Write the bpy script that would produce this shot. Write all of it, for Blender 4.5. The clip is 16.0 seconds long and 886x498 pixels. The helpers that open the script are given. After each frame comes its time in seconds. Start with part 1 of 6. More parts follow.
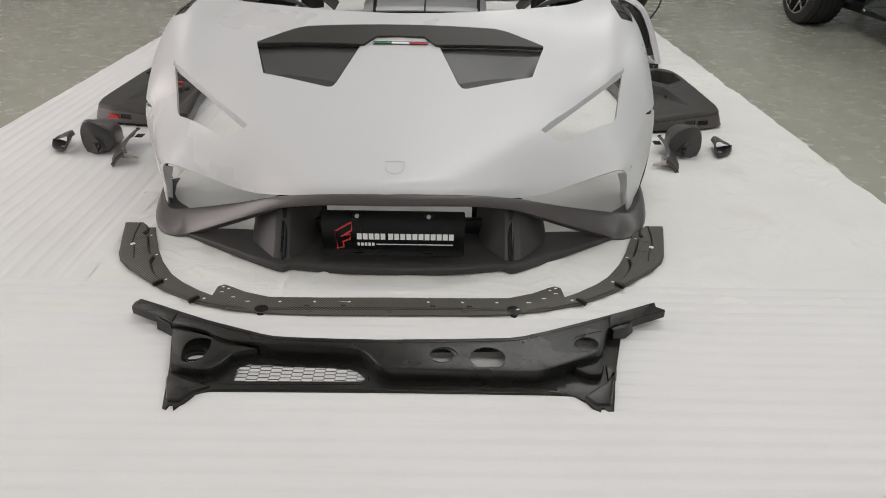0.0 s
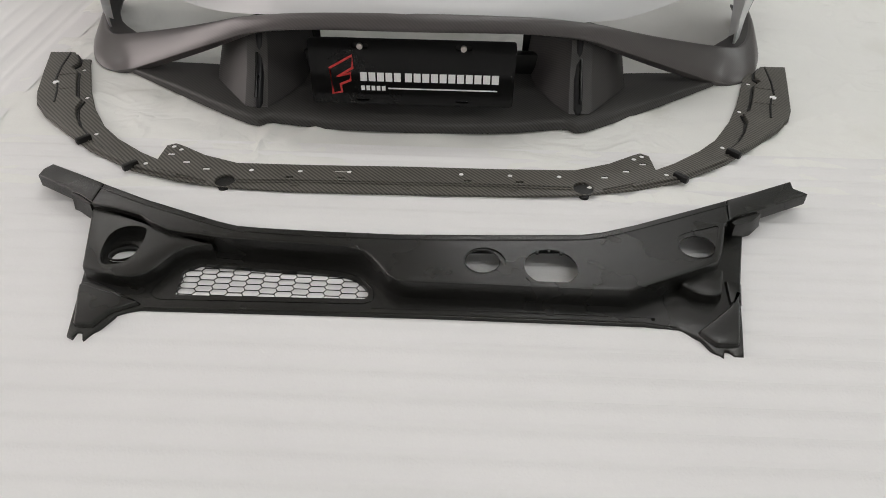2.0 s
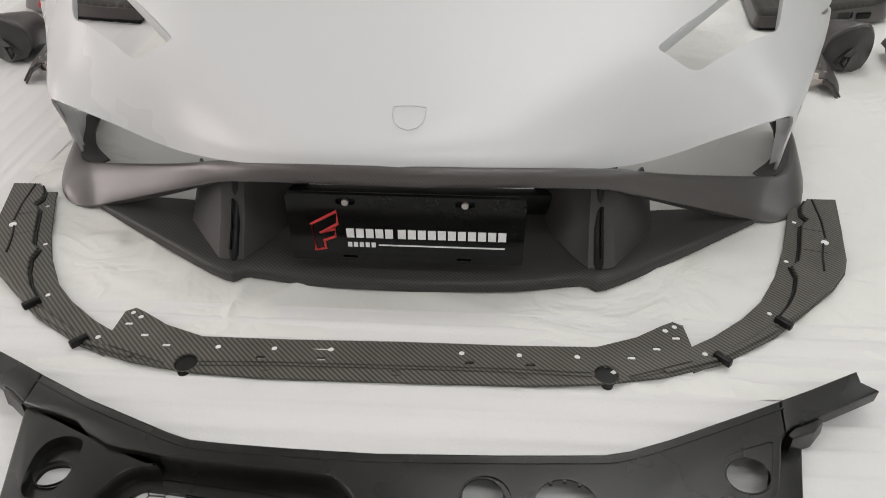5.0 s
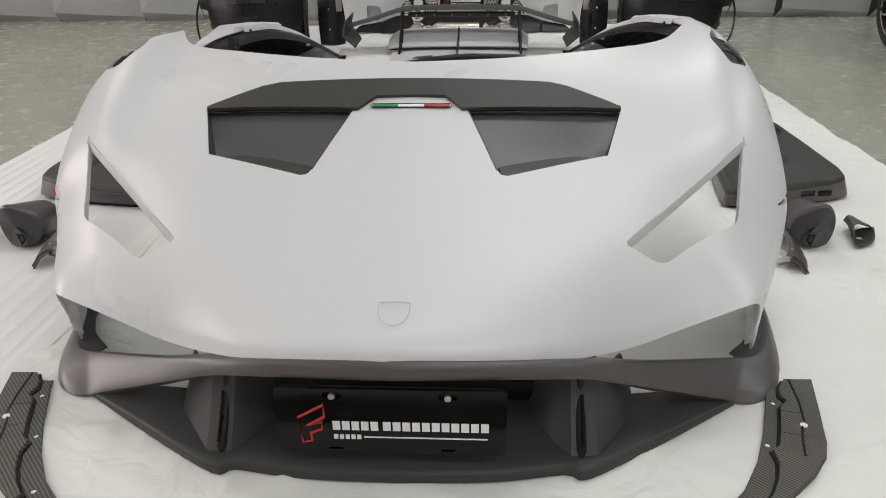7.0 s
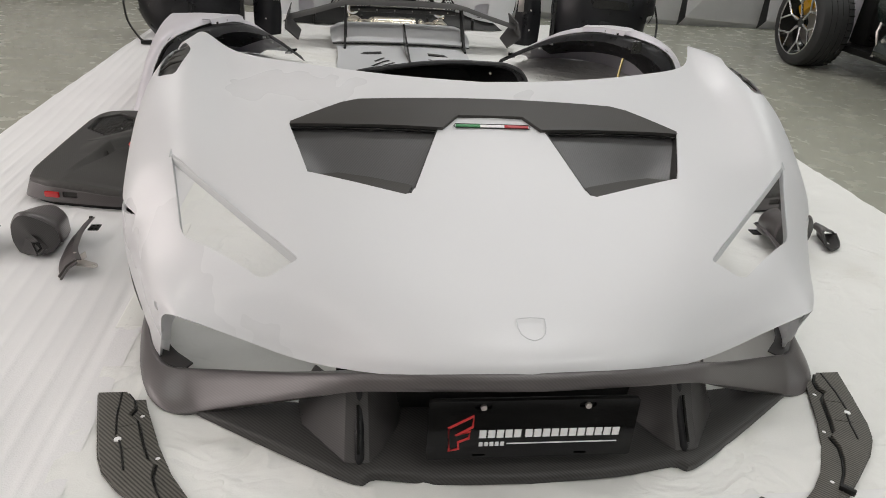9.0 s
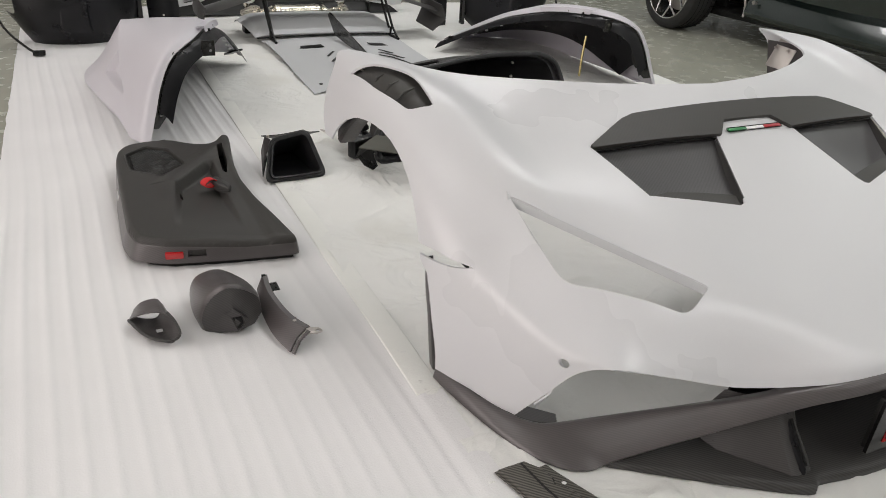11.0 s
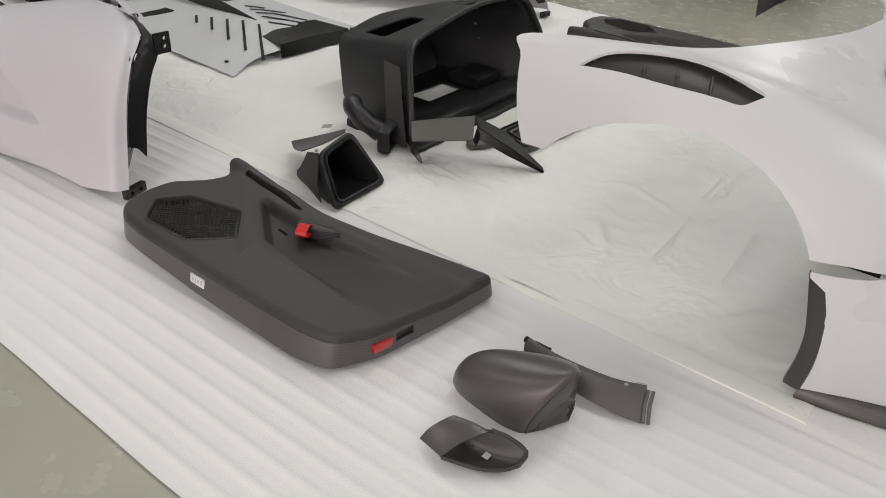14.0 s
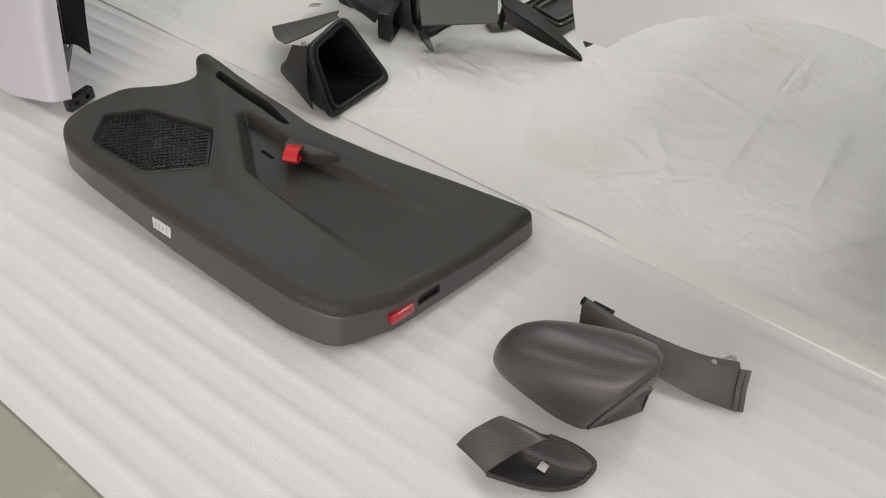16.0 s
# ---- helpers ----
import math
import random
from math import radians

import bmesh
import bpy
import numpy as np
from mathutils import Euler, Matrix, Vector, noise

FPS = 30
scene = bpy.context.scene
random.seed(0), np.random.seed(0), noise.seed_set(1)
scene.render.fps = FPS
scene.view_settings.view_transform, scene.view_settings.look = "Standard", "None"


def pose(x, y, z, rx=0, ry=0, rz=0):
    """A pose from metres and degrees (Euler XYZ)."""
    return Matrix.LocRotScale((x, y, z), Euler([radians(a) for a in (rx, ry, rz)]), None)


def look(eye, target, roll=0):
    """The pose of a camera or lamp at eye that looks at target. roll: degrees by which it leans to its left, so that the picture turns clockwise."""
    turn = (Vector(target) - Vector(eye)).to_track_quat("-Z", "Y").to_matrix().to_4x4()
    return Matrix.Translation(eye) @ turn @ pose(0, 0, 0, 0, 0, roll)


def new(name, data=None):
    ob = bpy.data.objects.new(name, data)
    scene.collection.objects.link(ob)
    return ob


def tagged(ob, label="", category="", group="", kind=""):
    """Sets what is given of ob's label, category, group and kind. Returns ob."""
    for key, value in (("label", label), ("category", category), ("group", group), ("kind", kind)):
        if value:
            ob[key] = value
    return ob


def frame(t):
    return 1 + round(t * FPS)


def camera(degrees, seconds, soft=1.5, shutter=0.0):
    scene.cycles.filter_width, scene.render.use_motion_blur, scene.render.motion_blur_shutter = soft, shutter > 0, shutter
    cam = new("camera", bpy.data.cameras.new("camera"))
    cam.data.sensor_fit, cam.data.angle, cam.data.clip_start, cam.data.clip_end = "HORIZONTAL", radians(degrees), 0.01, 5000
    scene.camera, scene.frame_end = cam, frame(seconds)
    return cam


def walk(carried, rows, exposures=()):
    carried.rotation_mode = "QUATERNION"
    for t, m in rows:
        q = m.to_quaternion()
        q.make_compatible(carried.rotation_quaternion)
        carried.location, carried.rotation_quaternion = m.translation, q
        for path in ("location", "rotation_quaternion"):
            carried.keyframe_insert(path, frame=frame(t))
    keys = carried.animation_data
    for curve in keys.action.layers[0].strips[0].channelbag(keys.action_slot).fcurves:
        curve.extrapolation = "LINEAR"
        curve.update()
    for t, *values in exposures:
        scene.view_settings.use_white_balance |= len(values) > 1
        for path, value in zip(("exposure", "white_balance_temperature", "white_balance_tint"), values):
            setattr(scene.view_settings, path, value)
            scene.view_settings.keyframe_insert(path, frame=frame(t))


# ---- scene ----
from mathutils.bvhtree import BVHTree
cam = camera(63.3, 16.0, soft=0.4, shutter=0.2)
PATH = [
    (0, (0.154, 0.794, 1.158), (0.166, 2.566, 0.231), 1.0),
    (0.5, (0.132, 0.948, 1.085), (0.152, 2.672, 0.071), 2.0),
    (1, (0.134, 1.113, 1.013), (0.163, 2.772, -0.104), 2.1),
    (1.5, (0.139, 1.253, 0.932), (0.118, 2.839, -0.286), 1.3),
    (2, (0.12, 1.372, 0.88), (0.083, 2.895, -0.417), 1.0),
    (2.5, (0.093, 1.472, 0.863), (0.083, 2.955, -0.479), 1.4),
    (3, (0.09, 1.555, 0.854), (0.076, 3.034, -0.491), 1.1),
    (3.2, (0.099, 1.583, 0.853), (0.065, 3.072, -0.482), 0.7),
    (5.3, (0.158, 1.72, 0.958), (0.05, 3.353, -0.191), -0.5),
    (5.5, (0.167, 1.707, 0.945), (0.053, 3.385, -0.138), -0.7),
    (6, (0.176, 1.715, 0.989), (0.068, 3.432, -0.031), -0.6),
    (6.5, (0.176, 1.713, 1.027), (0.074, 3.472, 0.081), -0.7),
    (7, (0.178, 1.707, 1.053), (0.078, 3.509, 0.193), -0.8),
    (7.5, (0.175, 1.696, 1.086), (0.099, 3.517, 0.262), -0.7),
    (8, (0.117, 1.686, 1.098), (0.106, 3.497, 0.249), 0.1),
    (8.5, (-0.11, 1.639, 1.136), (-0.001, 3.434, 0.261), 1.8),
    (9, (-0.368, 1.659, 1.155), (-0.119, 3.432, 0.265), 3.9),
    (9.5, (-0.648, 1.8, 1.142), (-0.26, 3.543, 0.241), 5.2),
    (10, (-0.983, 1.889, 1.136), (-0.476, 3.592, 0.218), 3.9),
    (10.2, (-1.126, 1.926, 1.149), (-0.56, 3.604, 0.22), 3.9),
    (12.3, (-2.271, 2.763, 1.176), (-1.074, 4.088, 0.275), 2.6),
    (12.5, (-2.344, 2.871, 1.167), (-1.103, 4.145, 0.254), 2.4),
    (13, (-2.5, 3.103, 1.178), (-1.187, 4.262, 0.214), 2.5),
    (13.5, (-2.464, 3.305, 1.149), (-1.11, 4.372, 0.135), 3.1),
    (14, (-2.469, 3.444, 1.15), (-1.089, 4.419, 0.08), 4.0),
    (14.5, (-2.497, 3.532, 1.142), (-1.106, 4.411, 0.005), 4.3),
    (15, (-2.417, 3.59, 1.118), (-1.054, 4.421, -0.088), 3.6),
    (15.5, (-2.257, 3.666, 1.079), (-0.964, 4.489, -0.206), 3.2),
    (16, (-2.176, 3.746, 1.048), (-0.966, 4.559, -0.322), 3.7),
]
walk(cam, [(t, look(eye, target, roll)) for t, eye, target, roll in PATH], exposures=[(0, 0.0), (1.5, 0.0), (2.5, 0.0), (3, 0.06), (5.5, 0.14), (9, 0.14), (10, 0.12), (12.5, 0.08), (16, 0.05)])

# ---------------------------------------------------------------- world and lamps
world = bpy.data.worlds.new("world")
scene.world = world
world.use_nodes = True
world.node_tree.nodes["Background"].inputs[0].default_value = (0.75, 0.8, 0.85, 1)
world.node_tree.nodes["Background"].inputs[1].default_value = 0.1

CEIL = 4.3
LAMPS = [(x, y, col, power) for y, row in ((-3.2, 42), (0.6, 43), (4.4, 44), (8.0, 54)) for x, col, power in ((-4.6, (1.0, 0.97, 0.95), row * 0.7), (1.2, (1.0, 0.99, 0.985), row), (6.6, (0.97, 1.0, 0.98), row * 1.0))]


# ---------------------------------------------------------------- mesh helpers
def catmull(pts, n):
    """Points of a smooth curve through pts, n steps per span."""
    p = [Vector(q) for q in pts]
    p = [p[0] * 2 - p[1]] + p + [p[-1] * 2 - p[-2]]
    out = []
    for i in range(1, len(p) - 2):
        a, b, c, d = p[i - 1:i + 3]
        for k in range(n):
            t = k / n
            out.append(0.5 * ((2 * b) + (c - a) * t + (2 * a - 5 * b + 4 * c - d) * t * t + (3 * b - a - 3 * c + d) * t ** 3))
    out.append(p[-2].copy())
    return out


def sheet(rows, nu=6, nv=6):
    """A smooth surface through rows of control points."""
    bm = bmesh.new()
    lines = [catmull(r, nu) for r in rows]
    cols = [catmull([ln[i] for ln in lines], nv) for i in range(len(lines[0]))]
    vs = [[bm.verts.new(v) for v in c] for c in cols]
    for i in range(len(vs) - 1):
        for j in range(len(vs[0]) - 1):
            bm.faces.new((vs[i][j], vs[i + 1][j], vs[i + 1][j + 1], vs[i][j + 1]))
    bmesh.ops.recalc_face_normals(bm, faces=bm.faces)
    return bm


def strips(rows):
    """A faceted surface straight through rows of points."""
    bm = bmesh.new()
    vs = [[bm.verts.new(v) for v in r] for r in rows]
    for i in range(len(vs) - 1):
        for j in range(len(vs[0]) - 1):
            bm.faces.new((vs[i][j], vs[i + 1][j], vs[i + 1][j + 1], vs[i][j + 1]))
    bmesh.ops.recalc_face_normals(bm, faces=bm.faces)
    return bm


def thick(bm, t):
    bmesh.ops.solidify(bm, geom=bm.faces[:], thickness=t)
    bmesh.ops.recalc_face_normals(bm, faces=bm.faces)
    return bm


def mirrored(bm, cx=0.0):
    """bm and its mirror image about the plane x = cx, welded in the middle."""
    geom = bm.verts[:] + bm.edges[:] + bm.faces[:]
    made = bmesh.ops.duplicate(bm, geom=geom)["geom"]
    for v in made:
        if isinstance(v, bmesh.types.BMVert):
            v.co.x = 2 * cx - v.co.x
    bmesh.ops.reverse_faces(bm, faces=[f for f in made if isinstance(f, bmesh.types.BMFace)])
    bmesh.ops.remove_doubles(bm, verts=bm.verts, dist=0.0008)
    return bm


def prism(poly, lo, hi, axis="z"):
    """A closed prism over a polygon; the polygon lies across the axis."""
    def at(p, h):
        return {"z": (p[0], p[1], h), "x": (h, p[0], p[1]), "y": (p[0], h, p[1])}[axis]
    bm = bmesh.new()
    a = [bm.verts.new(at(p, lo)) for p in poly]
    b = [bm.verts.new(at(p, hi)) for p in poly]
    n = len(poly)
    for i in range(n):
        bm.faces.new((a[i], a[(i + 1) % n], b[(i + 1) % n], b[i]))
    bm.faces.new(a)
    bm.faces.new(b[::-1])
    bmesh.ops.recalc_face_normals(bm, faces=bm.faces)
    return bm


def inset_poly(poly, d):
    """The polygon moved inwards by d."""
    n = len(poly)
    area = sum(poly[i][0] * poly[(i + 1) % n][1] - poly[(i + 1) % n][0] * poly[i][1] for i in range(n))
    s = 1 if area > 0 else -1
    out = []
    for i in range(n):
        p, q, r = Vector(poly[i - 1][:2]), Vector(poly[i][:2]), Vector(poly[(i + 1) % n][:2])
        a, b = (q - p).normalized(), (r - q).normalized()
        na, nb = Vector((-a.y, a.x)) * s, Vector((-b.y, b.x)) * s
        m = (na + nb)
        m = m / max(0.35, m.length_squared / 2)
        out.append(tuple(q + m * d))
    return out


def rounded(poly, r, n=5):
    """The polygon with its corners rounded off; r: one radius, or one a corner."""
    out = []
    m = len(poly)
    for i in range(m):
        p, q, s = Vector(poly[i - 1]), Vector(poly[i]), Vector(poly[(i + 1) % m])
        rr = r[i] if isinstance(r, (list, tuple)) else r
        a, b = (p - q), (s - q)
        k = min(rr, a.length * 0.48, b.length * 0.48)
        a, b = q + a.normalized() * k, q + b.normalized() * k
        for j in range(n + 1):
            t = j / n
            out.append(tuple(a * (1 - t) ** 2 + q * 2 * t * (1 - t) + b * t * t))
    return out


def slab(poly, z0, z1, r=0.01, flare=0.0):
    """A plate over a polygon with a rounded upper edge."""
    rings = [(inset_poly(poly, -flare), z0), (poly, z1 - r)]
    rings += [(inset_poly(poly, r * (1 - math.cos(a))), z1 - r + r * math.sin(a)) for a in (0.4, 0.8, 1.2, 1.57)]
    bm = bmesh.new()
    vs = [[bm.verts.new((x, y, z)) for x, y in ring] for ring, z in rings]
    n = len(poly)
    for a, b in zip(vs, vs[1:]):
        for i in range(n):
            bm.faces.new((a[i], a[(i + 1) % n], b[(i + 1) % n], b[i]))
    bm.faces.new(vs[0][::-1])
    bm.faces.new(vs[-1])
    bmesh.ops.recalc_face_normals(bm, faces=bm.faces)
    return bm


def tube(pts, r, n=8, closed=False):
    """A round bar along points; r: one radius, or one a point."""
    bm = bmesh.new()
    p = [Vector(q) for q in pts]
    rings = []
    for i, q in enumerate(p):
        d = (p[min(i + 1, len(p) - 1)] - p[max(i - 1, 0)]).normalized()
        if closed:
            d = (p[(i + 1) % len(p)] - p[i - 1]).normalized()
        up = Vector((0, 0, 1)) if abs(d.z) < 0.95 else Vector((0, 1, 0))
        a = d.cross(up).normalized()
        b = d.cross(a)
        rr = r[i] if isinstance(r, (list, tuple)) else r
        rings.append([bm.verts.new(q + (a * math.cos(k * 2 * math.pi / n) + b * math.sin(k * 2 * math.pi / n)) * rr) for k in range(n)])
    pairs = list(zip(rings, rings[1:])) + ([(rings[-1], rings[0])] if closed else [])
    for a, b in pairs:
        for k in range(n):
            bm.faces.new((a[k], a[(k + 1) % n], b[(k + 1) % n], b[k]))
    if not closed:
        bm.faces.new(rings[0][::-1])
        bm.faces.new(rings[-1])
    bmesh.ops.recalc_face_normals(bm, faces=bm.faces)
    return bm


def rbox(cx, cy, cz, sx, sy, sz, r=0.004, turn=None):
    """A block with softened edges, about its centre; turn: a rotation matrix."""
    bm = bmesh.new()
    bmesh.ops.create_cube(bm, size=1.0, matrix=Matrix.Diagonal((sx, sy, sz, 1)))
    if r:
        bmesh.ops.bevel(bm, geom=bm.edges[:], offset=r, segments=2, affect="EDGES", profile=0.6)
    if turn is not None:
        bmesh.ops.transform(bm, matrix=turn, verts=bm.verts)
    bmesh.ops.translate(bm, vec=(cx, cy, cz), verts=bm.verts)
    return bm


def disc(c, r, h, axis="z", n=24, r2=None):
    """A short cylinder or cone."""
    bm = bmesh.new()
    bmesh.ops.create_cone(bm, cap_ends=True, segments=n, radius1=r, radius2=r if r2 is None else r2, depth=h)
    rot = {"z": Matrix(), "x": Matrix.Rotation(math.pi / 2, 4, "Y"), "y": Matrix.Rotation(-math.pi / 2, 4, "X")}[axis]
    bmesh.ops.transform(bm, matrix=Matrix.Translation(c) @ rot, verts=bm.verts)
    return bm


def moved(bm, m):
    bmesh.ops.transform(bm, matrix=m, verts=bm.verts)
    if m.determinant() < 0:
        bmesh.ops.reverse_faces(bm, faces=bm.faces)
    return bm


def joined(*parts):
    """Several pieces as one bmesh."""
    out = bmesh.new()
    for b in parts:
        me = bpy.data.meshes.new("piece")
        b.to_mesh(me)
        out.from_mesh(me)
        bpy.data.meshes.remove(me)
        b.free()
    return out


def carve(bm, *cutters):
    """bm less the cutters."""
    me = bpy.data.meshes.new("piece")
    bm.to_mesh(me)
    ob = new("piece", me)
    made = [ob]
    for c in cutters:
        cm = bpy.data.meshes.new("piece")
        c.to_mesh(cm)
        co = new("piece", cm)
        made.append(co)
        m = ob.modifiers.new("cut", "BOOLEAN")
        m.operation, m.solver, m.object = "DIFFERENCE", "EXACT", co
    bpy.context.view_layer.update()
    res = bpy.data.meshes.new_from_object(ob.evaluated_get(bpy.context.evaluated_depsgraph_get()))
    out = bmesh.new()
    out.from_mesh(res)
    for o in made:
        data = o.data
        bpy.data.objects.remove(o)
        bpy.data.meshes.remove(data)
    bpy.data.meshes.remove(res)
    return out


ROOT = {}


def mesh_of(name, bm, material, base, sharp):
    bmesh.ops.translate(bm, vec=-Vector(base), verts=bm.verts)
    me = bpy.data.meshes.new(name)
    for f in bm.faces:
        f.smooth = True
    bm.to_mesh(me)
    bm.free()
    me.set_sharp_from_angle(angle=radians(sharp))
    me.materials.append(material)
    return me


def thing(name, at, label, category, group="", kind=""):
    ob = new(name)
    ob.location = at
    ob.empty_display_size = 0.05
    ROOT[ob.name] = Vector(at)
    return tagged(ob, label, category, group, kind)


def part(name, bm, material, parent, label="", sharp=32):
    base = ROOT[parent.name]
    ob = new(name, mesh_of(name, bm, material, base, sharp))
    ob.parent = parent
    ROOT[ob.name] = base
    return tagged(ob, label)


def solo(name, bm, material, label, category, group="", kind="", sharp=32):
    """A thing, or a piece of the setting, that is one mesh."""
    ob = new(name, mesh_of(name, bm, material, (0, 0, 0), sharp))
    ROOT[ob.name] = Vector((0, 0, 0))
    return tagged(ob, label, category, group, kind)


# ---------------------------------------------------------------- materials
def nodes_of(name):
    m = bpy.data.materials.new(name)
    m.use_nodes = True
    return m, m.node_tree.nodes, m.node_tree.links, m.node_tree.nodes["Principled BSDF"]


def plain(name, col, rough=0.5, metal=0.0, var=0.06, big=5.0, fine=180.0, bump=0.03, coat=0.0, spec=0.5, rvar=0.08, lets=0.0, crease=0.0):
    """Paint, plastic, metal or cloth: colour that drifts at two scales, uneven gloss and a fine relief."""
    m, N, L, b = nodes_of(name)
    geo = N.new("ShaderNodeNewGeometry")
    n1, n2 = N.new("ShaderNodeTexNoise"), N.new("ShaderNodeTexNoise")
    for n, s in ((n1, big), (n2, fine)):
        n.inputs["Scale"].default_value, n.inputs["Detail"].default_value = s, 4.0
        L.new(geo.outputs["Position"], n.inputs["Vector"])
    add = N.new("ShaderNodeMath")
    add.operation = "MULTIPLY_ADD"
    add.inputs[1].default_value = 0.35
    L.new(n2.outputs[0], add.inputs[0])
    L.new(n1.outputs[0], add.inputs[2])
    ramp = N.new("ShaderNodeValToRGB")
    ramp.color_ramp.elements[0].position, ramp.color_ramp.elements[1].position = 0.4, 0.95
    ramp.color_ramp.elements[0].color = (*[c * (1 - var) for c in col], 1)
    ramp.color_ramp.elements[1].color = (*[min(1, c * (1 + var)) for c in col], 1)
    L.new(add.outputs[0], ramp.inputs[0])
    L.new(ramp.outputs[0], b.inputs["Base Color"])
    mr = N.new("ShaderNodeMapRange")
    mr.inputs["From Min"].default_value, mr.inputs["From Max"].default_value = 0.3, 0.7
    mr.inputs["To Min"].default_value, mr.inputs["To Max"].default_value = max(0.02, rough - rvar), min(1, rough + rvar)
    L.new(n1.outputs[0], mr.inputs["Value"])
    L.new(mr.outputs[0], b.inputs["Roughness"])
    b.inputs["Metallic"].default_value = metal
    b.inputs["Coat Weight"].default_value = coat
    b.inputs["Specular IOR Level"].default_value = spec
    if bump:
        bp = N.new("ShaderNodeBump")
        bp.inputs["Strength"].default_value, bp.inputs["Distance"].default_value = min(1, bump * 8), 0.002
        L.new(n2.outputs[0], bp.inputs["Height"])
        L.new(bp.outputs[0], b.inputs["Normal"])
        if crease:
            # sharp little folds in cloth
            n3, ab, mr3, bp3 = N.new("ShaderNodeTexNoise"), N.new("ShaderNodeMath"), N.new("ShaderNodeMapRange"), N.new("ShaderNodeBump")
            n3.inputs["Scale"].default_value, n3.inputs["Detail"].default_value, n3.inputs["Distortion"].default_value = 5.0, 3.0, 0.6
            L.new(geo.outputs["Position"], n3.inputs["Vector"])
            ab.operation = "PINGPONG"
            ab.inputs[1].default_value = 0.11
            L.new(n3.outputs[0], ab.inputs[0])
            mr3.inputs["From Min"].default_value, mr3.inputs["From Max"].default_value = 0.0, 0.11
            L.new(ab.outputs[0], mr3.inputs["Value"])
            bp3.inputs["Distance"].default_value = 0.007
            ms = N.new("ShaderNodeMapRange")
            ms.inputs["From Min"].default_value, ms.inputs["From Max"].default_value = 0.42, 0.62
            ms.inputs["To Min"].default_value, ms.inputs["To Max"].default_value = 0.04, crease
            L.new(n1.outputs[0], ms.inputs["Value"])
            L.new(ms.outputs[0], bp3.inputs["Strength"])
            L.new(mr3.outputs[0], bp3.inputs["Height"])
            L.new(bp.outputs[0], bp3.inputs["Normal"])
            L.new(bp3.outputs[0], b.inputs["Normal"])
            # faint dusty stains
            n4, m4, mixs = N.new("ShaderNodeTexNoise"), N.new("ShaderNodeMapRange"), N.new("ShaderNodeMix")
            n4.inputs["Scale"].default_value, n4.inputs["Detail"].default_value = 1.9, 7.0
            L.new(geo.outputs["Position"], n4.inputs["Vector"])
            m4.inputs["From Min"].default_value, m4.inputs["From Max"].default_value = 0.58, 0.72
            m4.inputs["To Max"].default_value = 0.3
            L.new(n4.outputs[0], m4.inputs["Value"])
            mixs.data_type = "RGBA"
            L.new(m4.outputs[0], mixs.inputs[0])
            L.new(ramp.outputs[0], mixs.inputs[6])
            mixs.inputs[7].default_value = (0.58, 0.56, 0.47, 1)
            L.new(mixs.outputs[2], b.inputs["Base Color"])
    if lets:
        # thin shell that lets some light through
        tr, mx = N.new("ShaderNodeBsdfTranslucent"), N.new("ShaderNodeMixShader")
        L.new(ramp.outputs[0], tr.inputs["Color"])
        mx.inputs[0].default_value = lets
        L.new(b.outputs[0], mx.inputs[1])
        L.new(tr.outputs[0], mx.inputs[2])
        L.new(mx.outputs[0], N["Material Output"].inputs["Surface"])
    return m


def carbon(name, dark=0.018, light=0.05, rough=0.42, scale=85.0, tint=(1, 0.98, 0.95), coat=0.0, spec=0.25):
    """Matt carbon fibre: a fine twill of slanting bands."""
    m, N, L, b = nodes_of(name)
    geo = N.new("ShaderNodeNewGeometry")
    w, n = N.new("ShaderNodeTexWave"), N.new("ShaderNodeTexNoise")
    w.wave_type, w.bands_direction, w.wave_profile = "BANDS", "DIAGONAL", "TRI"
    w.inputs["Scale"].default_value, w.inputs["Distortion"].default_value = scale, 0.4
    w.inputs["Detail Scale"].default_value = 0.5
    n.inputs["Scale"].default_value, n.inputs["Detail"].default_value = 14.0, 5.0
    L.new(geo.outputs["Position"], w.inputs["Vector"])
    L.new(geo.outputs["Position"], n.inputs["Vector"])
    mix = N.new("ShaderNodeMix")
    mix.data_type = "RGBA"
    mix.inputs[6].default_value = (*[dark * c for c in tint], 1)
    mix.inputs[7].default_value = (*[light * c for c in tint], 1)
    mul = N.new("ShaderNodeMath")
    mul.operation = "MULTIPLY_ADD"
    mul.inputs[1].default_value = 0.82
    L.new(w.outputs["Fac"], mul.inputs[0])
    sub = N.new("ShaderNodeMath")
    sub.operation = "MULTIPLY"
    sub.inputs[1].default_value = 0.25
    L.new(n.outputs[0], sub.inputs[0])
    L.new(sub.outputs[0], mul.inputs[2])
    L.new(mul.outputs[0], mix.inputs[0])
    L.new(mix.outputs[2], b.inputs["Base Color"])
    mr = N.new("ShaderNodeMapRange")
    mr.inputs["To Min"].default_value, mr.inputs["To Max"].default_value = rough - 0.08, rough + 0.16
    L.new(mul.outputs[0], mr.inputs["Value"])
    L.new(mr.outputs[0], b.inputs["Roughness"])
    b.inputs["Coat Weight"].default_value = coat
    b.inputs["Coat Roughness"].default_value = 0.3
    b.inputs["Specular IOR Level"].default_value = spec
    bp = N.new("ShaderNodeBump")
    bp.inputs["Strength"].default_value, bp.inputs["Distance"].default_value = 0.13, 0.0006
    L.new(w.outputs["Fac"], bp.inputs["Height"])
    L.new(bp.outputs[0], b.inputs["Normal"])
    return m


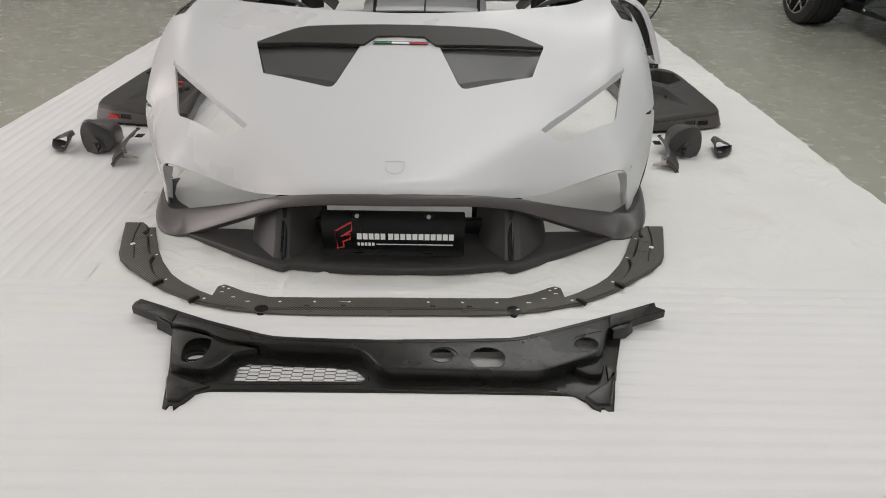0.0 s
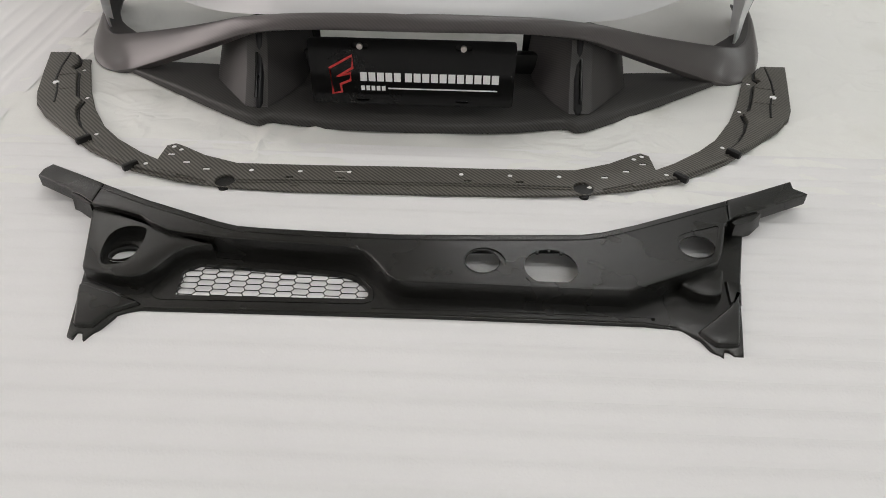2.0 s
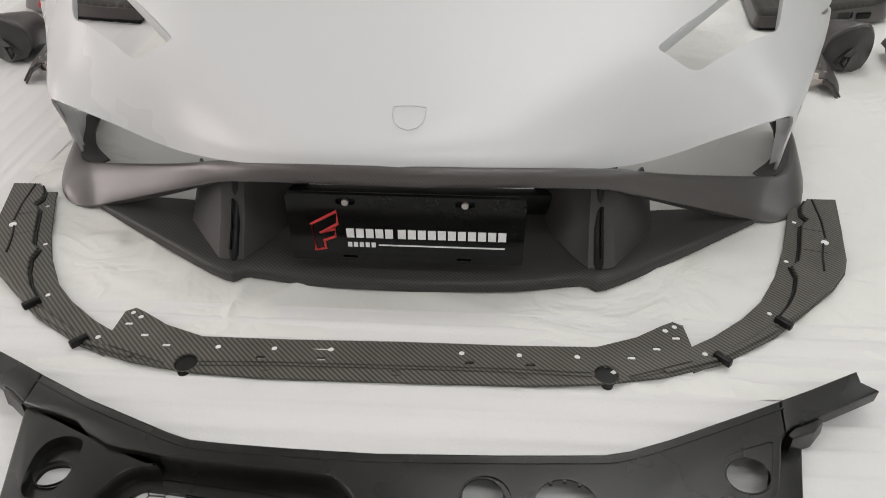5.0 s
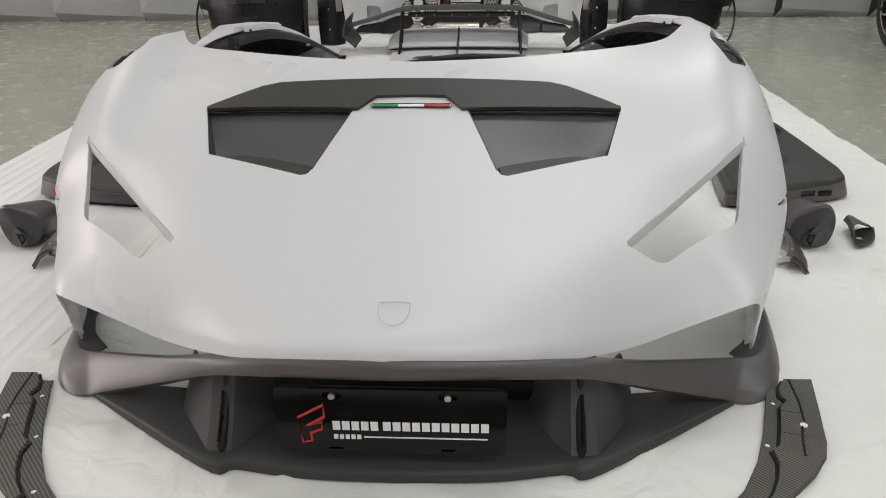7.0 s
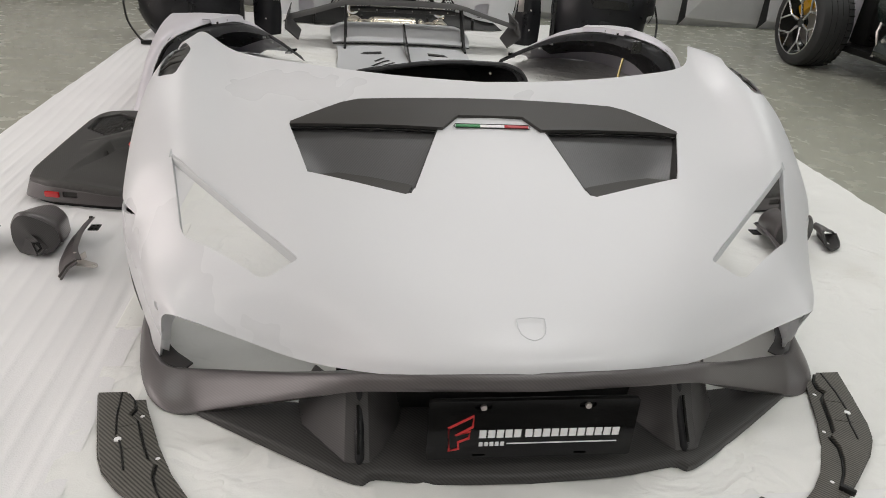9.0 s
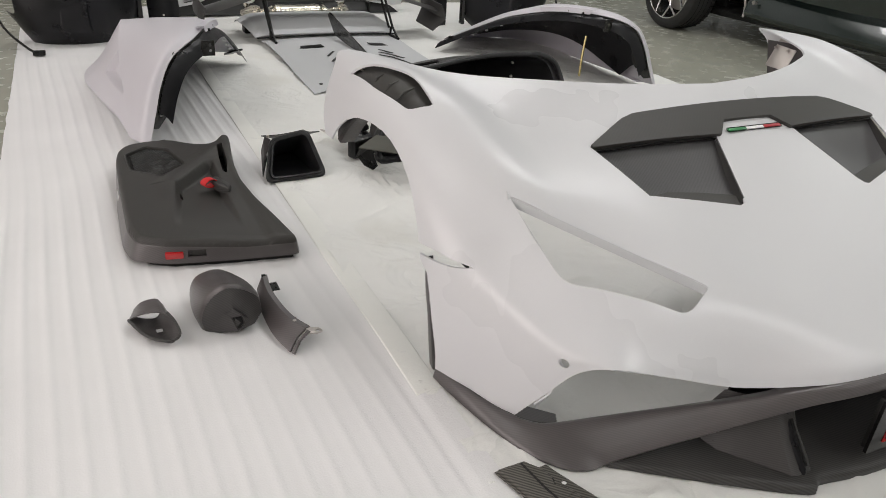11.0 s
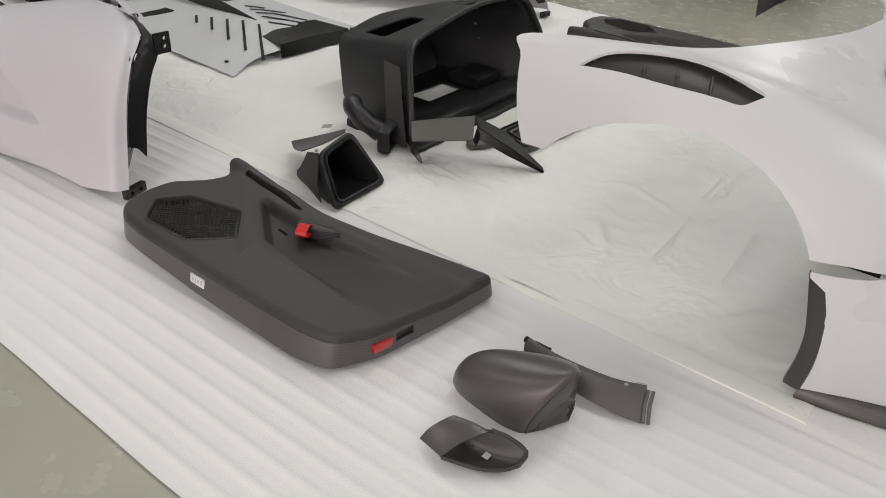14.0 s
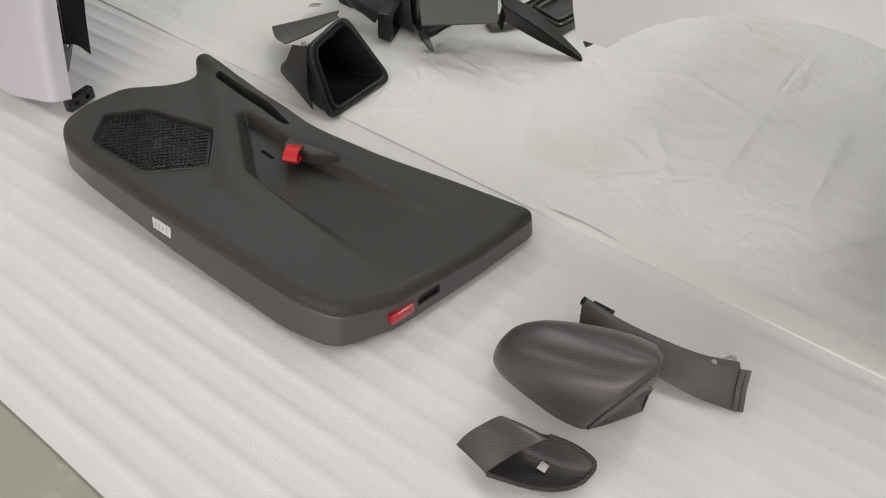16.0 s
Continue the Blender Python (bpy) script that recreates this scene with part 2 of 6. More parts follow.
def floor_paint():
    """Grey-green epoxy with scuffs and a worn, wavy gloss."""
    m, N, L, b = nodes_of("epoxy_floor")
    geo = N.new("ShaderNodeNewGeometry")
    n1, n2, n3 = (N.new("ShaderNodeTexNoise") for _ in range(3))
    for n, s, d in ((n1, 0.8, 6.0), (n2, 9.0, 6.0), (n3, 2.6, 3.0)):
        n.inputs["Scale"].default_value, n.inputs["Detail"].default_value = s, d
        L.new(geo.outputs["Position"], n.inputs["Vector"])
    ramp = N.new("ShaderNodeValToRGB")
    ramp.color_ramp.elements[0].position, ramp.color_ramp.elements[1].position = 0.35, 0.7
    ramp.color_ramp.elements[0].color = (0.33, 0.33, 0.275, 1)
    ramp.color_ramp.elements[1].color = (0.40, 0.40, 0.335, 1)
    mixn = N.new("ShaderNodeMath")
    mixn.operation = "MULTIPLY_ADD"
    mixn.inputs[1].default_value = 0.25
    L.new(n2.outputs[0], mixn.inputs[0])
    sc = N.new("ShaderNodeMath")
    sc.operation = "MULTIPLY"
    sc.inputs[1].default_value = 0.78
    L.new(n1.outputs[0], sc.inputs[0])
    L.new(sc.outputs[0], mixn.inputs[2])
    L.new(mixn.outputs[0], ramp.inputs[0])
    L.new(ramp.outputs[0], b.inputs["Base Color"])
    mr = N.new("ShaderNodeMapRange")
    mr.inputs["From Min"].default_value, mr.inputs["From Max"].default_value = 0.3, 0.75
    mr.inputs["To Min"].default_value, mr.inputs["To Max"].default_value = 0.20, 0.32
    L.new(n2.outputs[0], mr.inputs["Value"])
    L.new(mr.outputs[0], b.inputs["Roughness"])
    bp = N.new("ShaderNodeBump")
    bp.inputs["Strength"].default_value, bp.inputs["Distance"].default_value = 0.25, 0.004
    L.new(n3.outputs[0], bp.inputs["Height"])
    L.new(bp.outputs[0], b.inputs["Normal"])
    return m


M_FLOOR = floor_paint()
M_WALL = plain("wall_white", (0.74, 0.74, 0.74), 0.5, var=0.03, bump=0.02)
M_JOINT = plain("dark_joint", (0.05, 0.05, 0.05), 0.7)
M_HEM = plain("foam_hem", (0.81, 0.81, 0.775), 0.7, var=0.03, big=6.0, fine=200, bump=0.03, spec=0.3)
M_FOAM = plain("foam_sheet", (0.77, 0.765, 0.765), 0.8, var=0.03, big=3.0, fine=260, bump=0.05, spec=0.25)
M_CLOTH = plain("cotton_sheet", (0.79, 0.79, 0.765), 0.9, var=0.05, big=2.0, fine=350, bump=0.05, spec=0.2, crease=0.8)
M_WHITE = plain("satin_white", (0.69, 0.693, 0.708), 0.33, lets=0.06, var=0.02, big=1.5, fine=400, bump=0.008, coat=0.0)
M_LILAC = plain("pearl_primer", (0.66, 0.64, 0.68), 0.42, lets=0.1, var=0.03, big=1.5, fine=300, bump=0.01)
M_GREY = plain("grey_primer", (0.55, 0.56, 0.57), 0.5, var=0.03, big=1.5, fine=300, bump=0.01)
M_CARBON = carbon("matt_carbon", 0.027, 0.072, 0.38, 66.0, (1.0, 0.97, 0.94))
M_CARBON_L = carbon("raw_carbon", 0.012, 0.17, 0.42, 62.0, (1.0, 0.95, 0.84))
# satin carbon; its tint puts the pinkish sheen of the light into the colour
M_CARBON_SHEEN = carbon("satin_carbon_pink_sheen", 0.046, 0.078, 0.36, 70.0, (1.0, 0.86, 0.86), coat=0.4, spec=0.6)
M_SCOOP = carbon("scoop_carbon", 0.035, 0.095, 0.40, 95.0, (1.0, 0.98, 1.0), spec=0.8)
M_POD = carbon("pod_carbon", 0.030, 0.064, 0.36, 85.0, (1.0, 0.93, 0.92), coat=0.1, spec=0.4)
M_DOOR = carbon("door_carbon", 0.032, 0.056, 0.44, 80.0, (1.0, 0.95, 0.88), spec=0.35)
M_OLIVE = plain("olive_grey_plate", (0.07, 0.07, 0.055), 0.42, var=0.15, fine=300, bump=0.03)
M_PLASTIC = plain("black_plastic", (0.010, 0.010, 0.0095), 0.38, var=0.15, fine=420, bump=0.03, spec=0.25)
M_SATIN = plain("satin_black", (0.009, 0.0088, 0.0078), 0.25, var=0.12, fine=500, bump=0.02, spec=0.48)
M_TUB = plain("moulded_black", (0.013, 0.013, 0.014), 0.36, var=0.25, big=9, fine=420, bump=0.05, spec=0.4)
M_GLOSS = plain("gloss_black", (0.006, 0.006, 0.006), 0.12, var=0.1, bump=0.0, spec=0.2)
M_LINER = plain("liner_black", (0.009, 0.009, 0.0105), 0.32, var=0.3, big=9, fine=200, bump=0.04, spec=0.3)
M_DUST = plain("dusty_liner", (0.05, 0.043, 0.043), 0.55, var=0.25, big=8, fine=150, bump=0.06)
M_RED = plain("red_strap", (0.62, 0.012, 0.015), 0.5, var=0.1)
M_REFLECT = plain("red_reflector", (0.42, 0.01, 0.012), 0.14, var=0.15, fine=300, bump=0.05, coat=0.6)
M_ALU = plain("aluminium", (0.6, 0.56, 0.53), 0.34, 1.0, var=0.08, fine=300)
M_STEEL = plain("polished_steel", (0.62, 0.58, 0.5), 0.2, 1.0, var=0.2, big=14, fine=60, bump=0.12)
M_GREEN = plain("flag_green", (0.02, 0.2, 0.06), 0.35)
M_FLAGRED = plain("flag_red", (0.4, 0.02, 0.03), 0.35)
M_PRINTW = plain("print_white", (0.85, 0.85, 0.85), 0.5)
M_PRINTR = plain("print_red", (0.55, 0.03, 0.03), 0.5)
M_TYRE = plain("tyre_rubber", (0.022, 0.022, 0.022), 0.62, var=0.2, fine=160, bump=0.08)
M_RIM = plain("rim_black", (0.015, 0.017, 0.016), 0.2, 0.3, coat=0.5)
M_RIMCUT = plain("rim_cut_metal", (0.7, 0.7, 0.7), 0.24, 1.0)
M_YELLOW = plain("caliper_yellow", (0.75, 0.4, 0.01), 0.3, var=0.08, coat=0.4)
M_BODY = plain("dark_green_car_paint", (0.012, 0.02, 0.018), 0.18, var=0.2, coat=0.8)
M_ZINC = plain("zinc_bracket", (0.5, 0.42, 0.2), 0.35, 1.0, var=0.1)
M_LABEL = plain("label_silver", (0.7, 0.7, 0.7), 0.3, 0.4, var=0.3, fine=500)
M_SIDE = plain("grey_wall_paint", (0.62, 0.62, 0.60), 0.7, var=0.03)
M_CEIL = plain("ceiling_paint", (0.72, 0.72, 0.71), 0.8, var=0.03)

# ---------------------------------------------------------------- the room
solo("floor", rbox(1.5, 2.5, -0.1, 17.0, 14.4, 0.2, 0), M_FLOOR, "glossy grey-green epoxy workshop floor with faint scuffs", "floor", kind="structure")
solo("ceiling", rbox(1.5, 2.5, CEIL + 0.1, 17.0, 14.4, 0.2, 0), M_CEIL, "plain dark ceiling", "ceiling", kind="structure")
WIN = (0.4, 6.0, 0.5, 2.9)
solo("wall_west", carve(rbox(-7.1, 2.5, CEIL / 2, 0.2, 14.4, CEIL, 0), rbox(-7.1, (WIN[0] + WIN[1]) / 2, (WIN[2] + WIN[3]) / 2, 0.6, WIN[1] - WIN[0], WIN[3] - WIN[2], 0)), M_SIDE, "plain white wall", "wall", kind="structure")
solo("wall_east", rbox(10.1, 2.5, CEIL / 2, 0.2, 14.4, CEIL, 0), M_SIDE, "plain white wall", "wall", kind="structure")
solo("wall_south", rbox(1.5, -4.8, CEIL / 2, 17.0, 0.2, CEIL, 0), M_SIDE, "plain white wall", "wall", kind="structure")
wall = solo("wall_north", rbox(1.5, 9.6, CEIL / 2, 17.0, 0.2, CEIL, 0), M_JOINT, "white faceted panel wall with dark joints", "wall", kind="structure")
BAY = 0.93
bay = bmesh.new()
pz = [(0.008, 0.0, 0.0), (BAY - 0.008, 0.0, 0.0), (0.02, -0.13, 0.10), (BAY - 0.008, -0.02, 0.04), (0.008, -0.01, 1.25), (BAY - 0.008, -0.12, 1.2),
      (0.008, -0.13, 2.5), (BAY - 0.008, -0.01, 2.45), (0.008, 0.0, CEIL), (BAY - 0.008, -0.02, CEIL)]
bv = [bay.verts.new(p) for p in pz]
for tri_ in ((0, 1, 3), (0, 3, 2), (2, 3, 5), (2, 5, 4), (4, 5, 6), (5, 7, 6), (6, 7, 9), (6, 9, 8)):
    bay.faces.new([bv[i] for i in tri_])
bay_mesh = mesh_of("wall_panel", thick(bay, 0.02), M_WALL, (0, 0, 0), 5)
for i in range(17):
    pn = new("wall_panel", bay_mesh)
    pn.parent = wall
    pn.location = (-6.16 + BAY * i, 9.47, 0)
# unseen window, assumed as the source of the pinkish light from the left
win = thing("window_1", (-7.1, 3.2, 0.5), "wide window in a slim dark metal surround", "window", kind="structure")
for k in range(5):
    part("mullion", rbox(-7.1, WIN[0] + 0.03 + (WIN[1] - WIN[0] - 0.06) * k / 4, 1.7, 0.08, 0.06, 2.4, 0.004), M_JOINT, win)
for z in (WIN[2] + 0.03, WIN[3] - 0.03):
    part("window_rail", rbox(-7.1, 3.2, z, 0.08, 5.6, 0.06, 0.004), M_JOINT, win)
sky = bpy.data.lights.new("window_daylight", "AREA")
sky.shape, sky.size, sky.size_y, sky.energy, sky.color = "RECTANGLE", 2.3, 5.4, 172, (1.0, 0.89, 0.87)
so = new("window_daylight", sky)
so.matrix_world = Matrix.Translation((-7.22, 3.2, 1.7)) @ Matrix.Rotation(-math.pi / 2, 4, "Y")
for i, (lx, ly, col, power) in enumerate(LAMPS):
    lamp = bpy.data.lights.new("ceiling_light", "AREA")
    lamp.shape, lamp.size, lamp.size_y, lamp.energy, lamp.color = "RECTANGLE", 2.4, 0.5, power, col
    lo = new("panel_lamp", lamp)
    lo.location = (lx, ly, CEIL - 0.06)
    fit_ = thing("ceiling_light", (lx, ly, CEIL - 0.05), "long flat white ceiling light panel", "ceiling light", "ceiling lights")
    part("housing", rbox(lx, ly, CEIL - 0.025, 2.46, 0.56, 0.05, 0.005), M_WALL, fit_)


# ---------------------------------------------------------------- cloths on the floor
def ripples(x0, x1, y0, y1, dx, dy, fn, z0):
    bm = bmesh.new()
    nx, ny = max(1, round((x1 - x0) / dx)), max(1, round((y1 - y0) / dy))
    vs = [[bm.verts.new((x0 + (x1 - x0) * i / nx, y0 + (y1 - y0) * j / ny, 0)) for j in range(ny + 1)] for i in range(nx + 1)]
    for i in range(nx + 1):
        for j in range(ny + 1):
            v = vs[i][j].co
            edge = (0.006 * noise.noise((v.x * 9, v.y * 9, 3)))
            if i in (0, nx):
                v.x += edge
            v.z = z0 + max(0.0, fn(v.x, v.y))
    for i in range(nx):
        for j in range(ny):
            bm.faces.new((vs[i][j], vs[i + 1][j], vs[i + 1][j + 1], vs[i][j + 1]))
    return bm


def ridge(p):
    """A narrow rounded ridge once a turn."""
    return (0.5 + 0.5 * math.cos(p)) ** 3


def foam_front(x, y):
    n = noise.noise((x * 0.7, y * 1.3, 0.0))
    return 0.0012 + 0.0062 * (0.75 + n) * ridge(y * 2 * math.pi / 0.050 + 2.2 * noise.noise((x * 0.5, y * 0.8, 5)))


def foam_side(x, y):
    n = noise.noise((x * 1.2, y * 0.9, 7.0))
    flat = min(1, max(0, (-1.015 - x) / 0.03))
    return 0.001 + 0.006 * (1 - flat) + 0.0034 * flat * (0.8 + n) * ridge((x + 0.04 * y) * 2 * math.pi / 0.058 + 2.4 * noise.noise((x * 0.8, y * 0.9, 9)))


FOLDS = [((.353, 3.961), (-.233, 3.997)), ((-.233, 3.997), (-.722, 3.984)), ((.256, 4.02), (-.212, 4.011)), ((-.271, 3.985), (.123, 3.764)), ((-.30, 4.385), (-.218, 4.24)), ((-.218, 4.24), (-.30, 4.036))]
rnd = random.Random(11)
for _ in range(34):
    fx, fy, fa, fl = rnd.uniform(-.9, 1.9), rnd.uniform(2.6, 6.5), rnd.choice((0, 0, 1.57, .6, -.5)) + rnd.uniform(-.3, .3), rnd.uniform(.08, .45)
    FOLDS.append(((fx, fy), (fx + fl * math.cos(fa), fy + fl * math.sin(fa))))
for _ in range(22):
    fx, fy, fa, fl = rnd.uniform(-.8, 1.6), rnd.uniform(2.62, 3.15), rnd.uniform(-.5, .9), rnd.uniform(.06, .3)
    FOLDS.append(((fx, fy), (fx + fl * math.cos(fa), fy + fl * math.sin(fa))))


for k in range(16):
    # crumpled patch under the folded bracket
    fx, fy, fa, fl = -.50 + rnd.uniform(-.13, .13), 4.70 + rnd.uniform(-.13, .16), rnd.uniform(.3, 2.2), rnd.uniform(.06, .16)
    FOLDS.append(((fx, fy), (fx + fl * math.cos(fa), fy + fl * math.sin(fa))))


def folds(x, y):
    """Pressed-in fold lines of the cotton."""
    z = 0.0
    for (ax, ay), (bx, by) in FOLDS:
        if min(ax, bx) - .05 < x < max(ax, bx) + .05 and min(ay, by) - .05 < y < max(ay, by) + .05:
            dx, dy = bx - ax, by - ay
            t = min(1, max(0, ((x - ax) * dx + (y - ay) * dy) / (dx * dx + dy * dy)))
            d = math.hypot(x - ax - t * dx, y - ay - t * dy)
            z = max(z, .0075 * math.exp(-(d / .012) ** 2) * min(1, .25 + 4 * t * (1 - t)))
    return z


def cotton(x, y):
    a = noise.noise((x * 2.2, y * 2.0, 1.0)) * 0.004
    r = 1 - abs(noise.noise((x * 4.5 + y, y * 3.5, 4.0))) * 3
    r2 = 1 - abs(noise.noise((x * 9.0, y * 9.0 - x * 4, 8.0))) * 5
    long = 1 - abs(noise.noise((x * 1.1 + 3, y * 3.2 + x * 1.4, 2.0))) * 4
    return 0.004 + a * 0.9 + 0.0042 * max(0, r) + 0.0022 * max(0, r2) + 0.006 * max(0, long) ** 2 + folds(x, y)


solo("foam_sheet", ripples(-2.2, 2.1, -1.4, 2.742, 0.12, 0.005, foam_front, 0.008), M_FOAM, "white rippled foam sheet spread on the floor", "floor sheet")
strip_ = solo("foam_sheet", ripples(-2.022, -0.955, 2.70, 9.0, 0.0055, 0.09, foam_side, 0.003), M_FOAM, "long white rippled foam strip on the floor", "floor sheet")
hem_y = [3.44 + .08 * k for k in range(70)]
hem_ = [(-1.025 + .003 * noise.noise((1, y * 2, 0)), y) for y in hem_y] + [(-.952 + .006 * noise.noise((4, y * 2, 0)), y) for y in reversed(hem_y)]
part("edge_band", slab(hem_, .005, .0125, .004), M_HEM, strip_, "smooth flat edge band")
cloth_ = solo("cotton_sheet", ripples(-1.0, 1.94, 2.55, 9.0, 0.012, 0.012, cotton, 0.001), M_CLOTH, "creased white cotton sheet spread on the floor", "floor sheet")


# ---------------------------------------------------------------- front clamshell
def ease(a, b, t):
    t = min(1, max(0, (t - a) / (b - a)))
    return t * t * (3 - 2 * t)


def ramp(a, b, t):
    return min(1, max(0, (t - a) / (b - a)))


def clamshell():
    root = thing("front_clamshell", (0, 3.5, 0), "white one-piece sports car front clamshell with empty headlight openings", "car body panel")
    rows = [
        [(0, 2.83, .272), (.25, 2.86, .258), (.46, 2.965, .222), (.62, 3.02, .252), (.745, 3.06, .280), (.80, 3.12, .245), (.83, 3.19, .14), (.858, 3.25, .045)],
        [(0, 2.855, .305), (.25, 2.885, .295), (.46, 2.985, .272), (.63, 3.045, .290), (.765, 3.10, .295), (.835, 3.18, .255), (.860, 3.24, .15), (.885, 3.30, .045)],
        [(0, 2.945, .338), (.25, 2.97, .345), (.48, 3.06, .368), (.645, 3.12, .366), (.775, 3.21, .352), (.875, 3.28, .292), (.905, 3.33, .17), (.915, 3.38, .045)],
        [(0, 3.15, .428), (.25, 3.17, .435), (.49, 3.20, .450), (.67, 3.27, .448), (.80, 3.345, .448), (.925, 3.40, .345), (.952, 3.42, .2), (.945, 3.45, .045)],
        [(0, 3.35, .523), (.25, 3.36, .524), (.50, 3.385, .530), (.68, 3.43, .540), (.82, 3.475, .552), (.952, 3.49, .43), (.985, 3.51, .27), (.965, 3.52, .045)],
        [(0, 3.53, .607), (.25, 3.55, .606), (.50, 3.59, .606), (.70, 3.66, .618), (.845, 3.73, .648), (.955, 3.72, .575), (.99, 3.71, .42), (.97, 3.70, .06)],
        [(0, 3.62, .645), (.25, 3.65, .645), (.51, 3.72, .648), (.72, 3.83, .650), (.865, 4.00, .685), (.958, 4.00, .63), (.992, 3.99, .52), (.985, 3.98, .15)],
        [(0, 3.69, .672), (.25, 3.73, .674), (.52, 3.84, .674), (.73, 3.99, .670), (.895, 4.335, .662), (.945, 4.328, .615), (.99, 4.295, .50), (.998, 4.25, .38)],
    ]
    half = sheet(rows, 6, 7)
    for v in half.verts:
        # the waist line along each flank
        if 3.1 < v.co.y < 3.46 and v.co.x > .78:
            v.co.x += .006 * max(0, 1 - abs(v.co.z - .27 - (v.co.y - 3.15) * .36) / .04) * min(1, (v.co.y - 3.1) / .1, (3.46 - v.co.y) / .06)
    body = mirrored(half)
    bmesh.ops.recalc_face_normals(body, faces=body.faces)
    thick(body, 0.006)
    arch = [(3.502, -.2), (3.485, .05), (3.479, .12), (3.481, .19), (3.491, .265), (3.509, .316), (3.546, .338)]
    for k in range(17):
        a = math.pi * (0.88 - 0.69 * k / 16)
        r = 0.338 if a > math.pi / 2 else 0.41
        arch.append((3.865 + r * math.cos(a), .232 + .338 * math.sin(a)))
    arch += [(4.7, .415), (4.7, -.2)]
    lamp = rounded([(.487, 3.109), (.565, 3.078), (.772, 3.250), (.822, 3.440)], [.012, .03, .03, .012], 4)
    half_v = [(.100, 3.545), (.116, 3.542), (.128, 3.532), (.150, 3.493), (.218, 3.302), (.226, 3.288), (.242, 3.284), (.480, 3.352), (.537, 3.533), (.395, 3.599), (.355, 3.608)]
    vent = half_v + [(-x, y) for x, y in half_v[::-1]]
    louvre = rounded([(.868, 3.755), (.925, 3.79), (.948, 3.96), (.948, 4.17), (.905, 4.10), (.852, 3.93)], [.02, .02, .05, .01, .05, .05], 4)
    cutters = [prism(vent, .3, 1.0)]
    for s in (1, -1):
        cutters.append(prism(arch, s * .6, s * 1.3, "x"))
        cutters.append(prism([(s * x, y) for x, y in lamp], .2, 1.0))
        cutters.append(prism([(s * x, y) for x, y in louvre], .5, 1.0))
        cutters.append(prism(rounded([(3.402, .373), (3.43, .363), (3.575, .349), (3.575, .374), (3.485, .384)], [.004, .01, .004, .004, .02], 3), s * .85, s * 1.2, "x"))
        cutters.append(disc((s * .81, 3.15, .255), .011, .2, "x", 14))
    skin = BVHTree.FromBMesh(body)
    body = carve(body, *cutters)
    part("shell", body, M_WHITE, root, "satin white shell", 28)

    # carbon vent insert: flush band above, scooped hollow below
    def hood(x, y):
        v = y - .2 * x * x
        return .607 + (v - 3.53) * (.42 if v > 3.53 else .46)
    band = []
    for k in range(25):
        x = -.533 + 1.066 * k / 24
        t = abs(x)
        yb = 3.496 + .030 * (t - .15) / .383 if t > .13 else 3.540
        yt = 3.607 if t < .358 else 3.607 - (t - .358) * .205 if t < .395 else 3.5985 - (t - .395) * .461
        yt = max(yt, yb + .002)
        band.append([(x, yb + (yt - yb) * j / 4, hood(x, yb + (yt - yb) * j / 4) - .002) for j in range(5)])
    part("vent_band", thick(strips(band), .010), M_DOOR, root, "flush matt carbon band")
    for s in (1, -1):
        hollow = []
        for k in range(11):
            t = k / 10
            xt, yt = .562 - .422 * t, 3.556 - .034 * t
            xb, yb = .482 - .274 * t, 3.372 - .042 * t
            line = []
            for j in range(11):
                u = j / 10
                x, y = xt + (xb - xt) * u, yt + (yb - yt) * u
                drop = .019 + (.040 - .022 * t * t) * math.sin(min(1, u * 1.15) * math.pi / 2) ** 1.3 * min(1, .35 + t * 3)
                line.append((s * x, y, hood(x, y) - drop))
            hollow.append(line)
        part("vent_scoop", thick(strips(hollow), .004), M_SCOOP, root, "hollow carbon scoop", 50)
        ledge = [[(s * x, y, hood(x, y) - .004), (s * (x - .004), y + .010, hood(x, y) - .003), (s * (x - .014), y + w, hood(x, y + w) - .010), (s * (x - .014), y + w, hood(x, y + w) - .020)]
                 for x, y, w in ((.478, 3.353, .018), (.42, 3.3365, .036), (.34, 3.3135, .040), (.250, 3.288, .040), (.236, 3.288, .034))]
        part("vent_ledge", thick(strips(ledge), .003), M_DOOR, root)
        # black bar drawn in for the shade in the gap under the band
        gap_line = [(s * x, 3.495 + .030 * (x - .15) / .383, hood(x, 3.495 + .030 * (x - .15) / .383) - .008) for x in (.150, .24, .33, .42, .50, .530)]
        part("vent_seal", tube(gap_line, .0028, 6), M_GLOSS, root)
        cheek = [[(s * .535, 3.530, .576), (s * .507, 3.44, .537), (s * .478, 3.354, .500)], [(s * .520, 3.53, .545), (s * .486, 3.44, .485), (s * .456, 3.36, .445)]]
        part("vent_cheek", thick(strips(cheek), .003), M_CARBON, root)
        tongue = [[(s * .129, 3.533, .603), (s * .151, 3.493, .586), (s * .219, 3.302, .498)], [(s * .124, 3.530, .57), (s * .146, 3.49, .55), (s * .214, 3.302, .45)]]
        part("tongue_side", thick(strips(tongue), .003), M_CARBON, root)
        # return flange round the headlight opening, grey for the shade along its edge
        inner, rim = inset_poly(lamp, .0035), []
        for (x, y), (u, v) in zip(lamp + lamp[:1], inner + inner[:1]):
            hit = skin.ray_cast(Vector((s * x, y, 1.2)), Vector((0, 0, -1)))[0]
            rim.append([(s * x, y, hit.z - .0035), (s * (x + u) / 2, (y + v) / 2, hit.z - .008), (s * u, v, hit.z - .022)])
        part("lamp_flange", thick(strips(rim), .002), M_GREY, root)
